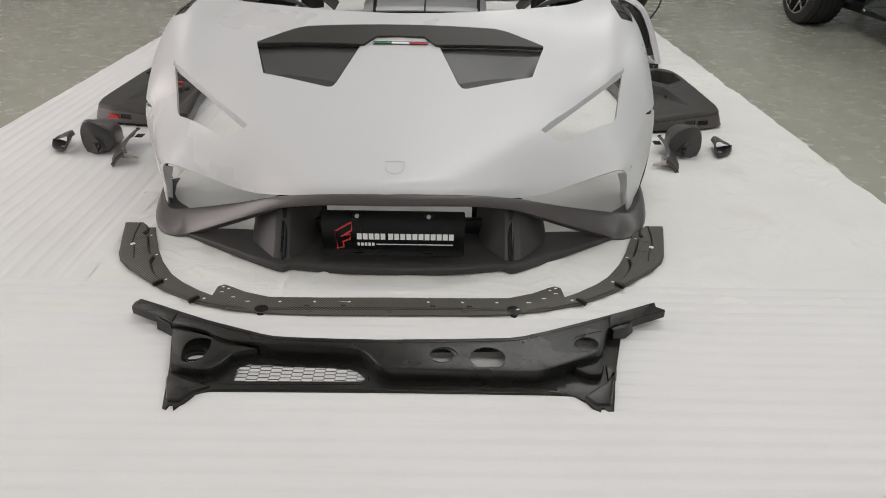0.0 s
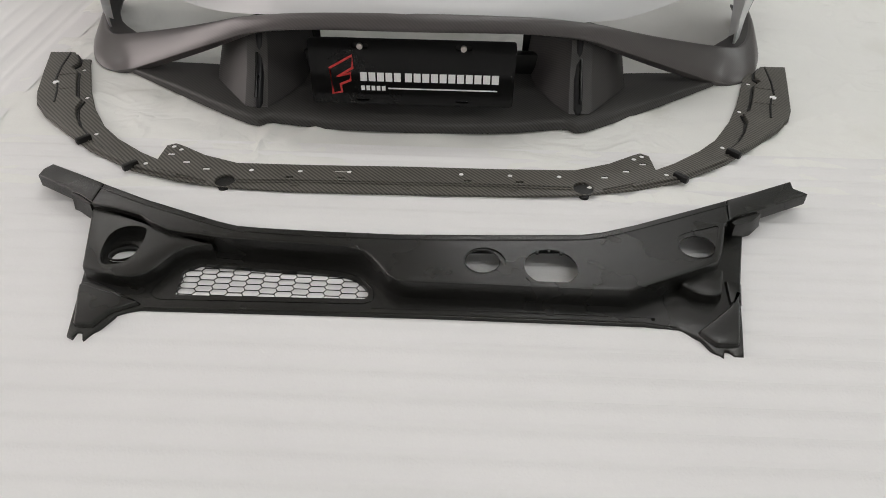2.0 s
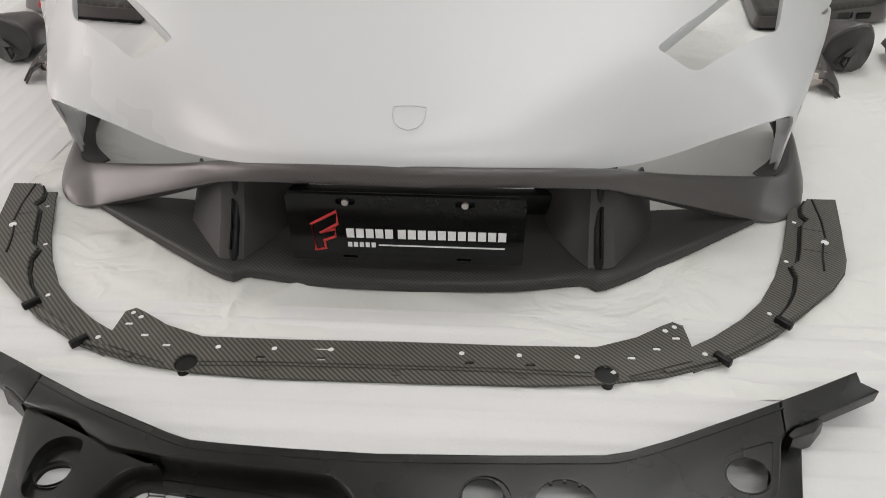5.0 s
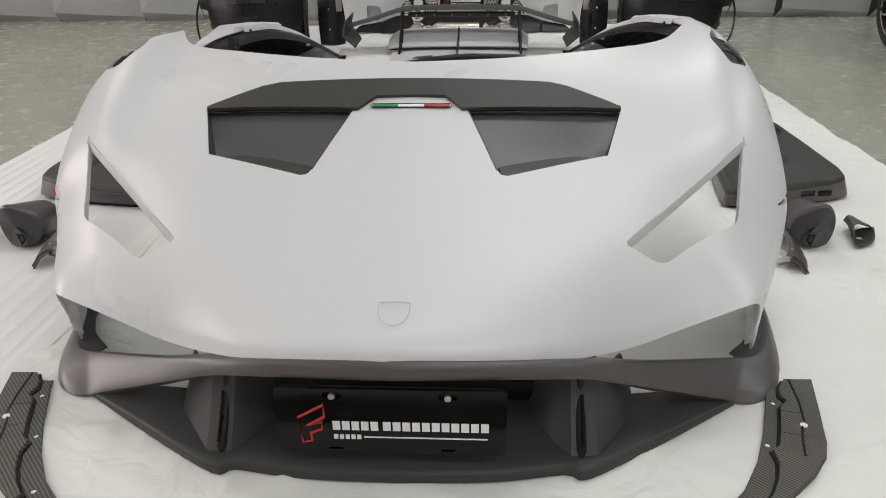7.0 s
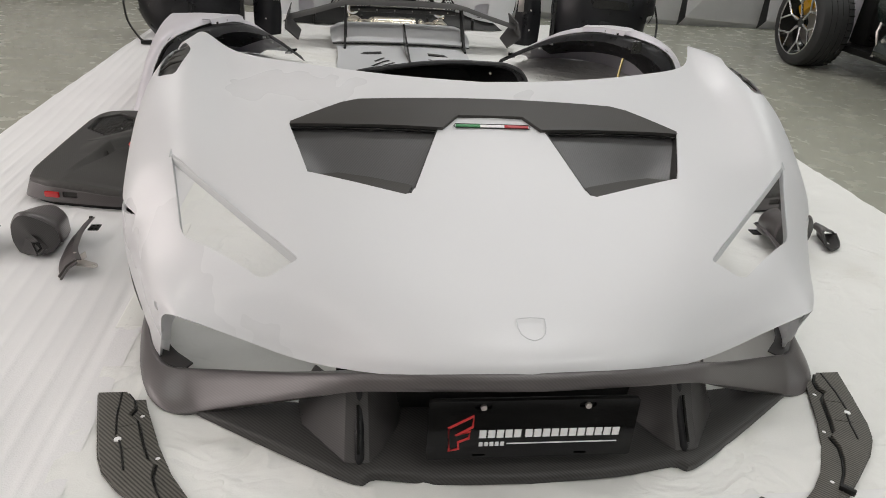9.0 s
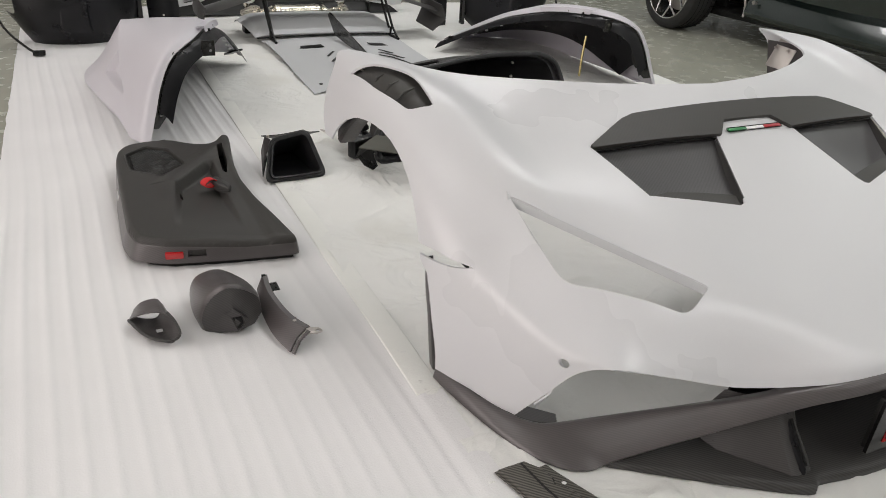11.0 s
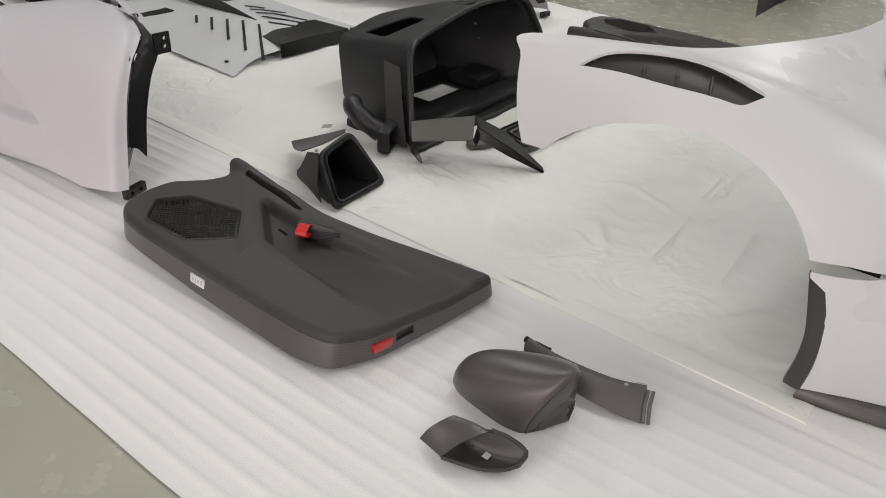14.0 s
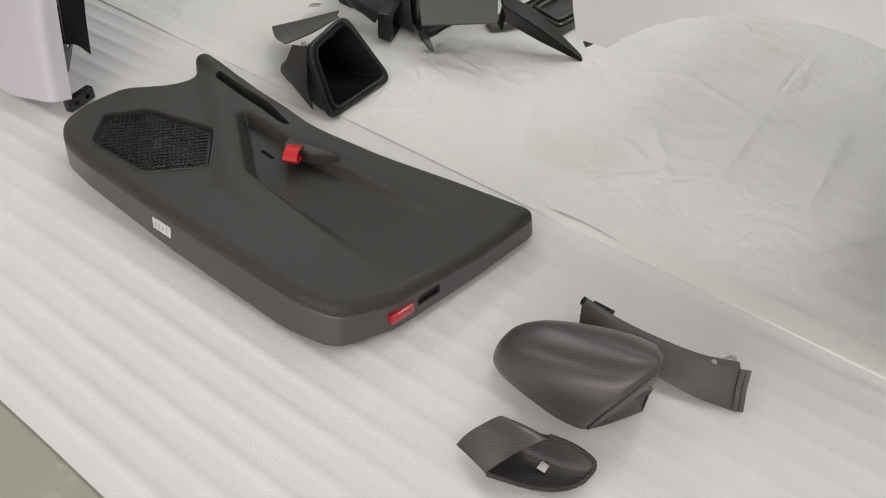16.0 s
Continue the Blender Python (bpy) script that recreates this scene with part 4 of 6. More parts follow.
def cowl():
    root = thing("windscreen_cowl", (0.03, 2.35, 0), "black plastic windscreen cowl panel with round holes and a honeycomb grille", "car body panel")
    outline = [(-.574, 2.448), (-.40, 2.38), (-.28, 2.37), (.34, 2.371), (.534, 2.442), (.63, 2.480), (.668, 2.462), (.645, 2.387), (.616, 2.290), (.598, 2.211), (.582, 2.146), (.566, 2.146), (.561, 2.158), (.555, 2.158), (.550, 2.143), (.538, 2.150),
               (.522, 2.182), (.491, 2.200), (.435, 2.209), (.052, 2.211), (-.216, 2.207), (-.405, 2.204), (-.44, 2.191), (-.462, 2.148), (-.474, 2.134), (-.480, 2.148), (-.487, 2.148), (-.492, 2.136), (-.502, 2.140), (-.530, 2.262)]
    front = [(-.575, 2.443), (-.509, 2.425), (-.472, 2.413), (-.446, 2.393), (-.407, 2.372), (-.375, 2.365), (-.345, 2.362), (-.303, 2.354), (-.212, 2.348), (-.123, 2.344), (-.078, 2.340), (-.058, 2.336), (-.042, 2.328), (-.027, 2.314), (-.012, 2.293),
             (.004, 2.271), (.020, 2.258), (.041, 2.254), (.182, 2.253), (.346, 2.250), (.408, 2.250), (.423, 2.255), (.527, 2.305), (.578, 2.333), (.588, 2.348), (.602, 2.386), (.617, 2.432), (.629, 2.450)]
    back = [(.640, 2.515), (.577, 2.486), (.450, 2.429), (.385, 2.404), (.346, 2.395), (.279, 2.391), (.188, 2.386), (.007, 2.379), (-.129, 2.381), (-.235, 2.385), (-.283, 2.389), (-.320, 2.400), (-.367, 2.418), (-.476, 2.460), (-.575, 2.506)]
    shelf = front + back
    ear = rounded([(-.578, 2.452), (-.480, 2.412), (-.403, 2.377), (-.350, 2.357), (-.318, 2.347), (-.347, 2.343), (-.362, 2.337), (-.376, 2.324), (-.387, 2.303), (-.397, 2.283), (-.412, 2.265), (-.435, 2.257), (-.456, 2.257), (-.494, 2.266), (-.526, 2.276)], .004, 2)
    rim = rounded([(-.402, 2.241), (-.398, 2.258), (-.384, 2.301), (-.351, 2.335), (-.311, 2.339), (-.151, 2.323), (-.078, 2.312), (-.050, 2.301), (-.020, 2.268), (-.018, 2.243), (-.034, 2.234), (-.385, 2.228)], .010, 3)
    net = rounded([(-.359, 2.240), (-.362, 2.300), (-.338, 2.322), (-.238, 2.314), (-.148, 2.309), (-.076, 2.300), (-.049, 2.291), (-.027, 2.264), (-.031, 2.246)], .008, 3)
    bowl = rounded([(-.449, 2.384), (-.467, 2.391), (-.486, 2.391), (-.505, 2.381), (-.513, 2.358), (-.511, 2.326), (-.504, 2.296), (-.493, 2.283), (-.474, 2.282), (-.456, 2.292), (-.447, 2.313), (-.443, 2.345)], .010, 3)
    eye_l = [(-.480 + .0275 * math.cos(a * .2618) + .004 * math.sin(a * .2618), 2.334 + .022 * math.sin(a * .2618)) for a in range(24)]
    d_hole = [(.284 + .046 * math.cos(a), 2.302 + .046 * math.sin(a)) for a in [math.radians(-56 + k * 292 / 27) for k in range(28)]]
    r_pad = rounded([(.494, 2.293), (.502, 2.347), (.514, 2.383), (.526, 2.401), (.545, 2.411), (.605, 2.434), (.590, 2.386), (.577, 2.350), (.566, 2.336)], .008, 3)
    eye_r = [(.551 + .033 * math.cos(a * .2618) + .005 * math.sin(a * .2618), 2.370 + .031 * math.sin(a * .2618)) for a in range(24)]
    block = rounded([(.507, 2.291), (.519, 2.305), (.584, 2.338), (.592, 2.326), (.574, 2.270), (.559, 2.264), (.538, 2.267)], .007, 3)

    # lower tray with the net opening
    base = slab(outline, .010, .018, .003)
    cuts = [prism(net, -.05, .2), prism(inset_poly(shelf, .008), -.05, .2), prism(eye_l, -.05, .2)]
    cuts += [disc((x, y, .02), .0042, .1, "z", 10) for x, y in ((-.515, 2.236), (.452, 2.221), (-.412, 2.214), (.583, 2.232))]
    part("tray", carve(base, *cuts), M_SATIN, root, "", 40)
    # raised shelf: a hollow moulding with three openings
    top = slab(shelf, .012, .056, .0045, .002)
    cuts = [prism(inset_poly(shelf, .0035), -.05, .0525), prism([(.170 + .037 * math.cos(a * .2094), 2.3095 + .038 * math.sin(a * .2094)) for a in range(30)], .0535, .2),
            disc((.166, 2.3135, .05), .0300, .2, "z", 36), prism(d_hole, -.05, .2), prism(r_pad, .0545, .2), prism(eye_r, -.05, .2)]
    part("shelf", carve(top, *cuts), M_SATIN, root, "", 40)
    part("hole_ring", tube([(.166 + .031 * math.cos(a * .2094), 2.3135 + .031 * math.sin(a * .2094), .053) for a in range(30)], .0018, 6, True), M_SATIN, root)
    part("hole_ring", tube([(x, y, .0545) for x, y in eye_r], .0016, 6, True), M_SATIN, root)
    for a in (62, 90, 118):
        part("clip", rbox(.284 + .0445 * math.cos(radians(a)), 2.302 + .0445 * math.sin(radians(a)), .053, .005, .006, .005, .001), M_SATIN, root)
    crest = catmull([(x, y - .016, .0555) for x, y in back[::-1]], 2)
    part("back_bead", tube([tuple(p) for p in crest], .0022, 6), M_SATIN, root)
    # raised corner with a sunken oval opening
    corner = slab(ear, .010, .044, .004, .002)
    part("corner", carve(corner, prism(bowl, .024, .2), prism(eye_l, -.05, .2)), M_SATIN, root, "", 40)
    collar = [[(x, y, .0245), (-.480 + (x + .480) * 1.05, 2.334 + (y - 2.334) * 1.05, .030)] for x, y in eye_l + eye_l[:1]]
    part("hole_collar", thick(strips(collar), .0015), M_SATIN, root)
    part("block", slab(block, .012, .038, .005, .003), M_SATIN, root, "", 40)
    # the two long arms, open channels that hang free
    left_arm = [(-.575, 2.506), (-.64, 2.538), (-.704, 2.568), (-.716, 2.548), (-.716, 2.527), (-.692, 2.514), (-.632, 2.482), (-.608, 2.470), (-.575, 2.446)]
    right_arm = [(.629, 2.450), (.640, 2.515), (.691, 2.539), (.788, 2.587), (.786, 2.562), (.808, 2.545), (.789, 2.535), (.684, 2.482), (.644, 2.464)]
    for arm in (left_arm, right_arm):
        part("arm", carve(slab(arm, .030, .056, .004), prism(inset_poly(arm, .003), .0, .053)), M_SATIN, root, "", 40)
    part("arm_gusset", slab([(-.635, 2.492), (-.628, 2.474), (-.619, 2.470), (-.577, 2.440), (-.577, 2.452)], .014, .050, .003, .003), M_SATIN, root)
    part("arm_gusset", slab([(.634, 2.452), (.640, 2.444), (.677, 2.459), (.700, 2.484), (.690, 2.486), (.648, 2.466)], .016, .050, .003, .003), M_SATIN, root)
    # legs at both ends
    part("leg", slab(rounded([(-.528, 2.255), (-.505, 2.262), (-.41, 2.216), (-.45, 2.194), (-.468, 2.160), (-.498, 2.160)], .006, 3), .014, .025, .004, .004), M_SATIN, root, "", 40)
    part("leg", slab(rounded([(.585, 2.250), (.612, 2.292), (.593, 2.214), (.578, 2.165), (.542, 2.165), (.520, 2.192), (.535, 2.205)], .006, 3), .014, .026, .004, .004), M_SATIN, root, "", 40)
    part("leg_step", slab([(.596, 2.318), (.622, 2.314), (.610, 2.268), (.590, 2.262)], .014, .023, .003, .003), M_SATIN, root)
    # rolled front edge and the thin groove round the net
    part("front_bead", tube([(-.40, 2.208, .0175), (-.216, 2.211, .018), (.052, 2.215, .018), (.435, 2.213, .018), (.488, 2.205, .0175)], .0025, 6), M_SATIN, root)
    part("front_bead", tube([(-.02, 2.2245, .0178), (.2, 2.2265, .0178), (.45, 2.2245, .0178)], .0016, 6), M_SATIN, root)
    part("groove", tube([(x, y, .0174) for x, y in rim], .0013, 5, True), M_GLOSS, root)
    # stretched hexagon net
    bars = []
    wide, tall = .033, .0150
    for c in range(13):
        for r in range(8):
            x0, y0 = -.372 + c * wide * .85, 2.232 + r * tall + (tall / 2 if c % 2 else 0)
            if side_of(net, x0, y0) < -.008:
                continue
            h = [(x0 - wide / 2, y0), (x0 - wide * .35, y0 - tall / 2), (x0 + wide * .35, y0 - tall / 2), (x0 + wide / 2, y0), (x0 + wide * .35, y0 + tall / 2), (x0 - wide * .35, y0 + tall / 2)]
            bars.append(tube([(x, y, .0135) for x, y in h], .0012, 4, True))
    part("honeycomb_grille", joined(*bars), M_PLASTIC, root, "honeycomb grille")
    return root


cowl()


# ---------------------------------------------------------------- door panels
def sunk(x, y):
    """How far the moulded face of a door panel lies above its flat plane."""
    d = x + 1.455 - (y - 4.31) * .092
    z = -.115 * min(max(0, d), .27) * ease(4.98, 4.74, y) + .010 * ease(-1.205, -1.165, x)
    wall_x = -1.286 - (4.948 - y) * .74 if y > 4.776 else -1.413 - (4.776 - y) * .14
    e = (x - wall_x) * (.8 if y > 4.776 else 1)
    z -= .038 * ramp(0, .022, e) * ease(4.34, 4.80, y) * ramp(4.964, 4.944, y) * ramp(-1.246, -1.262, x)
    z += .006 * ease(.05, 0, abs(e + .03)) * ease(4.60, 4.75, y)
    return z


def door_panel(s, dx, dy, label, strapped=True):
    """A door inner panel lying on its back; s = -1 lies left of the shell, s = 1 is its mirror image."""
    to = Matrix.Translation((dx, dy, 0)) @ Matrix.Diagonal((-s, 1, 1, 1))
    root = thing("door_panel", (s * 1.36 + dx, 4.75 + dy, 0), label, "door panel", "door panels")
    poly = [(-1.100, 4.235), (-1.30, 4.262), (-1.50, 4.300), (-1.585, 4.355), (-1.604, 4.45), (-1.602, 4.80), (-1.596, 5.08), (-1.582, 5.18), (-1.545, 5.238), (-1.47, 5.260), (-1.37, 5.257),
            (-1.29, 5.185), (-1.235, 5.165), (-1.195, 5.195), (-1.165, 5.240), (-1.135, 5.225), (-1.145, 5.13), (-1.170, 4.98), (-1.175, 4.82), (-1.158, 4.62), (-1.125, 4.42)]
    out = rounded(poly, .03, 4)
    def face(x, y):
        d = side_of(out, x, y)
        o = np.clip(d, 0, .020)
        edge = .020 - np.sqrt(.020 ** 2 - (.020 - o) ** 2)
        return .104 - edge + np.vectorize(sunk)(x, y) * (.8 + .2 * np.clip(d / .05, 0, 1))
    bm = relief(face, lambda x, y: side_of(out, x, y) > -.008, -1.62, 4.22, .0040, .0046, 130, 231, lambda z: .028)
    outside = carve(prism([(-1.8, 4.0), (-.9, 4.0), (-.9, 5.5), (-1.8, 5.5)], -.1, .3), prism(out, -.2, .4))
    body = carve(bm, outside)
    slot = prism(rounded([(-1.205, 5.115), (-1.180, 5.125), (-1.195, 4.93), (-1.215, 4.84), (-1.228, 4.86), (-1.222, 4.95)], .012, 4), .05, .2)
    spk = rounded([(-1.555, 5.105), (-1.475, 5.178), (-1.395, 5.125), (-1.352, 4.945), (-1.452, 4.845), (-1.552, 4.935)], .014, 3)
    edge_cut = rbox(-1.418, 4.272, .056, .056, .036, .022, .002, Matrix.Rotation(-.10, 4, "Z"))
    cuts = [slot, prism(spk, .094 if strapped else -.1, .2), edge_cut.copy()] + [rbox(x, y, .1, .010, .040, .12, .002, Matrix.Rotation(-.06, 4, "Z")) for x, y in ((-1.303, 4.833), (-1.405, 4.694))]
    part("trim", moved(carve(body, *cuts), to), M_DOOR, root, "", 60)
    skirt = slab(inset_poly(out, -.0015), .024, .082, .004, .006)
    for v in skirt.verts:
        # the long edge leans out towards its foot
        v.co.x -= .021 * ease(-1.50, -1.58, v.co.x) * ease(5.12, 4.62, v.co.y) * max(0, 1 - v.co.z / .085)
        if v.co.z > .05:
            v.co.z += .8 * min(0, sunk(v.co.x, v.co.y))
    # lighter, pinker carbon than the face: the lit side put into its colour
    part("side_skirt", moved(carve(skirt, prism(inset_poly(out, .004), .0, .2), edge_cut), to), M_CARBON_SHEEN, root, "satin carbon edge, tinted pink for the light on it")
    frame_ = slab(inset_poly(out, .012), .002, .030, .004)
    part("under_frame", moved(frame_ if strapped else carve(frame_, prism(spk, -.1, .2)), to), M_PLASTIC, root, "black plastic underside")
    rim = tube([(x, y, .1045) for x, y in inset_poly(spk, -.004)], .003, 6, True)
    part("speaker_rim", moved(rim, to), M_CARBON, root)
    if strapped:
        part("speaker_cover", moved(slab(inset_poly(spk, .004), .085, .0975, .002), to), M_PLASTIC, root, "black mesh speaker cover")
        inner = inset_poly(spk, .012)
        for k in range(22):
            c = -.22 + .0155 * k
            # slats run slantwise across the cover
            seg = []
            for i in range(len(inner)):
                a, b = inner[i - 1], inner[i]
                fa, fb = (a[0] + 1.46) * .85 + (a[1] - 5.01) - c, (b[0] + 1.46) * .85 + (b[1] - 5.01) - c
                if fa * fb < 0:
                    t = fa / (fa - fb)
                    seg.append((a[0] + (b[0] - a[0]) * t, a[1] + (b[1] - a[1]) * t, .099))
            if len(seg) == 2:
                part("slat", moved(tube(seg, .0022, 5), to), M_SATIN, root)
        for k in range(22):
            c = -.19 + .0155 * k
            # crossing slats of the mesh
            seg = []
            for i in range(len(inner)):
                a, b = inner[i - 1], inner[i]
                fa, fb = (a[0] + 1.46) * 1.2 - (a[1] - 5.01) - c, (b[0] + 1.46) * 1.2 - (b[1] - 5.01) - c
                if fa * fb < 0:
                    t = fa / (fa - fb)
                    seg.append((a[0] + (b[0] - a[0]) * t, a[1] + (b[1] - a[1]) * t, .0985))
            if len(seg) == 2:
                part("slat", moved(tube(seg, .0022, 5), to), M_SATIN, root)
    # black plates added under the two slots for the shade inside them
    for x, y in ((-1.303, 4.833), (-1.405, 4.694)):
        part("slot_lining", moved(rbox(x, y, .078 + float(sunk(x, y)), .016, .046, .006, .0015, Matrix.Rotation(-.06, 4, "Z")), to), M_PLASTIC, root)
    # red pull strap and its base
    base = slab(rounded([(-1.295, 4.79), (-1.26, 4.80), (-1.225, 4.70), (-1.24, 4.665), (-1.275, 4.72)], .008, 3), .070, .100, .005)
    part("strap_base", moved(base, to), M_CARBON, root)
    if strapped:
        loop = [[(-1.325 + .03 * math.sin(a) * .9, 4.745 + j, .088 + .016 * math.cos(a) + .008) for a in [k * 2 * math.pi / 12 for k in range(13)]] for j in (0, .032)]
        strap = thick(strips(loop), .0025)
        turn = Matrix.Translation((-1.30, 4.76, 0)) @ Matrix.Rotation(.45, 4, "Z") @ Matrix.Translation((1.30, -4.76, 0))
        part("pull_strap", moved(strap, to @ Matrix.Translation((.025, .0, 0)) @ turn), M_RED, root, "bright red pull strap")
        part("reflector", moved(rbox(-1.484, 4.295, .053, .056, .016, .023, .005, Matrix.Rotation(-.19, 4, "Z")), to), M_REFLECT, root, "red reflector")
    else:
        # flush black block stands in for the shade in the empty recess
        part("reflector_recess", moved(rbox(-1.484, 4.300, .053, .056, .022, .023, .005, Matrix.Rotation(-.19, 4, "Z")), to), M_GLOSS, root, "black block for the dark of the empty reflector recess")
    part("edge_slot", moved(rbox(-1.418, 4.298, .056, .058, .006, .026, .002, Matrix.Rotation(-.10, 4, "Z")), to), M_PLASTIC, root)
    part("label_sticker", moved(rbox(-1.6105, 4.812, .058, .004, .056, .026, .001, Matrix.Rotation(.17, 4, "Y")), to), M_LABEL, root, "small silver sticker")
    for k in range(4):
        part("sticker_bar", moved(rbox(-1.6128, 4.796 + .011 * k, .058, .001, .004 + .003 * (k % 2), .014 - .004 * (k % 2), 0, Matrix.Rotation(.17, 4, "Y")), to), M_GREY, root)
    part("grip_lining", moved(slab(rounded([(-1.205, 5.11), (-1.183, 5.12), (-1.198, 4.93), (-1.217, 4.85), (-1.226, 4.87), (-1.22, 4.95)], .01, 3), .045, .060, .004), to), M_GLOSS, root)
    return root


door_panel(-1, 0, 0, "matt carbon inner door panel with a red pull strap")
door_panel(1, 0.0, 0.033, "matt carbon inner door panel with an open speaker hole", False)


# ---------------------------------------------------------------- mirror parts
def mirror_set(s, at, apart=(0, 0, 0)):
    """Mirror shell, its arm and the end cap, laid out on the sheet."""
    arm_to = Matrix.Translation(at) @ Matrix.Diagonal((-s, 1, 1, 1))
    to = Matrix.Translation(apart) @ arm_to

    def where(x, y):
        return tuple(to @ Vector((x, y, 0)))
    sh = thing("mirror_shell", where(-1.40, 4.0), "matt carbon door mirror shell lying on the foam", "car mirror", "mirror shells")
    rows = [
        [(-1.442, 4.105, .005), (-1.447, 4.113, .030), (-1.430, 4.113, .060), (-1.396, 4.101, .078), (-1.364, 4.085, .058), (-1.355, 4.072, .020)],
        [(-1.455, 4.080, .004), (-1.469, 4.083, .045), (-1.448, 4.076, .090), (-1.390, 4.056, .112), (-1.345, 4.040, .085), (-1.335, 4.030, .030)],
        [(-1.465, 4.020, .004), (-1.479, 4.017, .055), (-1.452, 4.001, .113), (-1.392, 3.976, .138), (-1.332, 3.972, .110), (-1.320, 3.963, .040)],
        [(-1.470, 3.965, .004), (-1.481, 3.956, .055), (-1.453, 3.932, .127), (-1.394, 3.906, .158), (-1.324, 3.918, .122), (-1.312, 3.922, .050)],
        [(-1.465, 3.925, .004), (-1.473, 3.913, .055), (-1.451, 3.886, .130), (-1.398, 3.861, .173), (-1.320, 3.884, .122), (-1.306, 3.886, .055)],
        [(-1.457, 3.913, .005), (-1.464, 3.900, .055), (-1.445, 3.872, .123), (-1.396, 3.848, .167), (-1.324, 3.873, .117), (-1.309, 3.874, .060)],
    ]
    start = [tuple(Vector(p).lerp(Vector((-1.40, 4.095, .035)), .55)) for p in rows[0]]
    part("housing", moved(thick(sheet([start] + rows, 6, 5), .003), to), M_CARBON_SHEEN, sh, "", 60)
    hub = Vector((-1.386, 3.868, .072))
    ring = catmull(rows[-1], 6) + [Vector(p) for p in [(-1.332, 3.868, .030), (-1.374, 3.862, .020), (-1.420, 3.886, .008)]]
    ring.append(ring[0])
    face = [[tuple(p) for p in ring]] + [[tuple(p.lerp(hub, k) + Vector((0, -.006 * math.sin(k * 3.1), 0))) for p in ring] for k in (.1, .45, .98)]
    part("end_wall", moved(thick(strips(face), .003), to), M_POD, sh, "", 24)
    root_ring = [(-1.452, 3.890, .104), (-1.404, 3.864, .112), (-1.342, 3.868, .048), (-1.434, 3.894, .012)]
    mouth = [(-1.392, 3.862, .066), (-1.366, 3.854, .070), (-1.360, 3.854, .042), (-1.378, 3.853, .026)]
    part("pivot_socket", moved(thick(strips([r + r[:1] for r in (root_ring, mouth)]), .003), to), M_POD, sh, "", 20)
    deep = [tuple(Vector(p).lerp(Vector((-1.374, 3.858, .050)), .2) + Vector((0, .003, 0))) for p in mouth]
    part("socket_mouth", moved(thick(strips([[deep[0], deep[1]], [deep[3], deep[2]]]), .002), to), M_GLOSS, sh)
    arm = thing("wing_mirror_bracket", tuple(arm_to @ Vector((-1.26, 3.88, 0))), "slim carbon mirror arm with a metal bracket", "car mirror part", "mirror arms")
    line = [(-1.268, 4.036), (-1.274, 3.965), (-1.268, 3.89), (-1.252, 3.81), (-1.222, 3.748)]
    arc = catmull([(x, y, 0) for x, y in line], 6)
    blade = []
    for k, p in enumerate(arc):
        t = k / (len(arc) - 1)
        low = .040 - .032 * ramp(.25, 1.0, t)
        blade.append([(p.x - .016 - .030 * t, p.y - .010 - .008 * t, low), (p.x - .010 - .014 * t, p.y - .006, .038 + low * .3), (p.x, p.y, .070 - .014 * t), (p.x + .003, p.y + .001, .073 - .014 * t), (p.x + .015, p.y + .006, .072 - .014 * t)])
    part("arm", moved(thick(strips(blade), .004), arm_to), M_CARBON_SHEEN, arm, "", 30)
    d = (arc[-1] - arc[-2]).normalized()
    for lo, hi, grow in ((.001, .009, .004), (.011, .019, .0)):
        end = [[tuple(Vector(q) + d * k + Vector((-grow, 0, grow))) for q in blade[-1][:4]] for k in (lo, hi)]
        part("end_flange", moved(thick(strips(end), .006), arm_to), M_CARBON_SHEEN, arm)
    part("screw_tab", moved(carve(rbox(-1.246, 4.006, .052, .034, .044, .004, .001), *[disc((-1.252 + .013 * i, 3.995 + .022 * j, .05), .004, .05, "z", 8) for i in (0, 1) for j in (0, 1)]), arm_to), M_PLASTIC, arm)
    part("tip_hook", moved(rbox(-1.264, 4.037, .074, .012, .008, .012, .002), arm_to), M_PLASTIC, arm)
    tongue = slab(rounded([(-1.262, 3.835), (-1.236, 3.815), (-1.172, 3.782), (-1.166, 3.764), (-1.182, 3.758), (-1.238, 3.772), (-1.258, 3.79)], .006, 3), .028, .032, .001)
    part("bracket", moved(carve(tongue, disc((-1.180, 3.770, .03), .005, .05, "z", 12)), arm_to), M_ALU, arm, "bare metal bracket")
    part("bracket_nose", moved(rbox(-1.232, 3.812, .036, .006, .05, .022, .002, Matrix.Rotation(-.35, 4, "Z")), arm_to), M_ALU, arm)
    part("stud", moved(disc((-1.238, 3.790, .062), .005, .008, "z", 10), arm_to), M_ALU, arm)
    cap = thing("wing_mirror_scoop", where(-1.58, 3.97), "small open carbon mirror end cap", "car mirror part", "mirror caps")
    rows = [
        [(-1.628, 4.064, .022), (-1.612, 4.056, .042), (-1.592, 4.042, .058), (-1.566, 4.026, .066), (-1.552, 4.018, .05)],
        [(-1.636, 4.030, .026), (-1.612, 4.016, .048), (-1.588, 4.000, .064), (-1.560, 3.984, .070), (-1.546, 3.975, .052)],
        [(-1.646, 3.996, .032), (-1.618, 3.980, .052), (-1.588, 3.962, .064), (-1.556, 3.944, .066), (-1.542, 3.936, .050)],
    ]
    part("sleeve", moved(thick(sheet(rows, 5, 4), .003), to), M_CARBON_SHEEN, cap, "", 50)
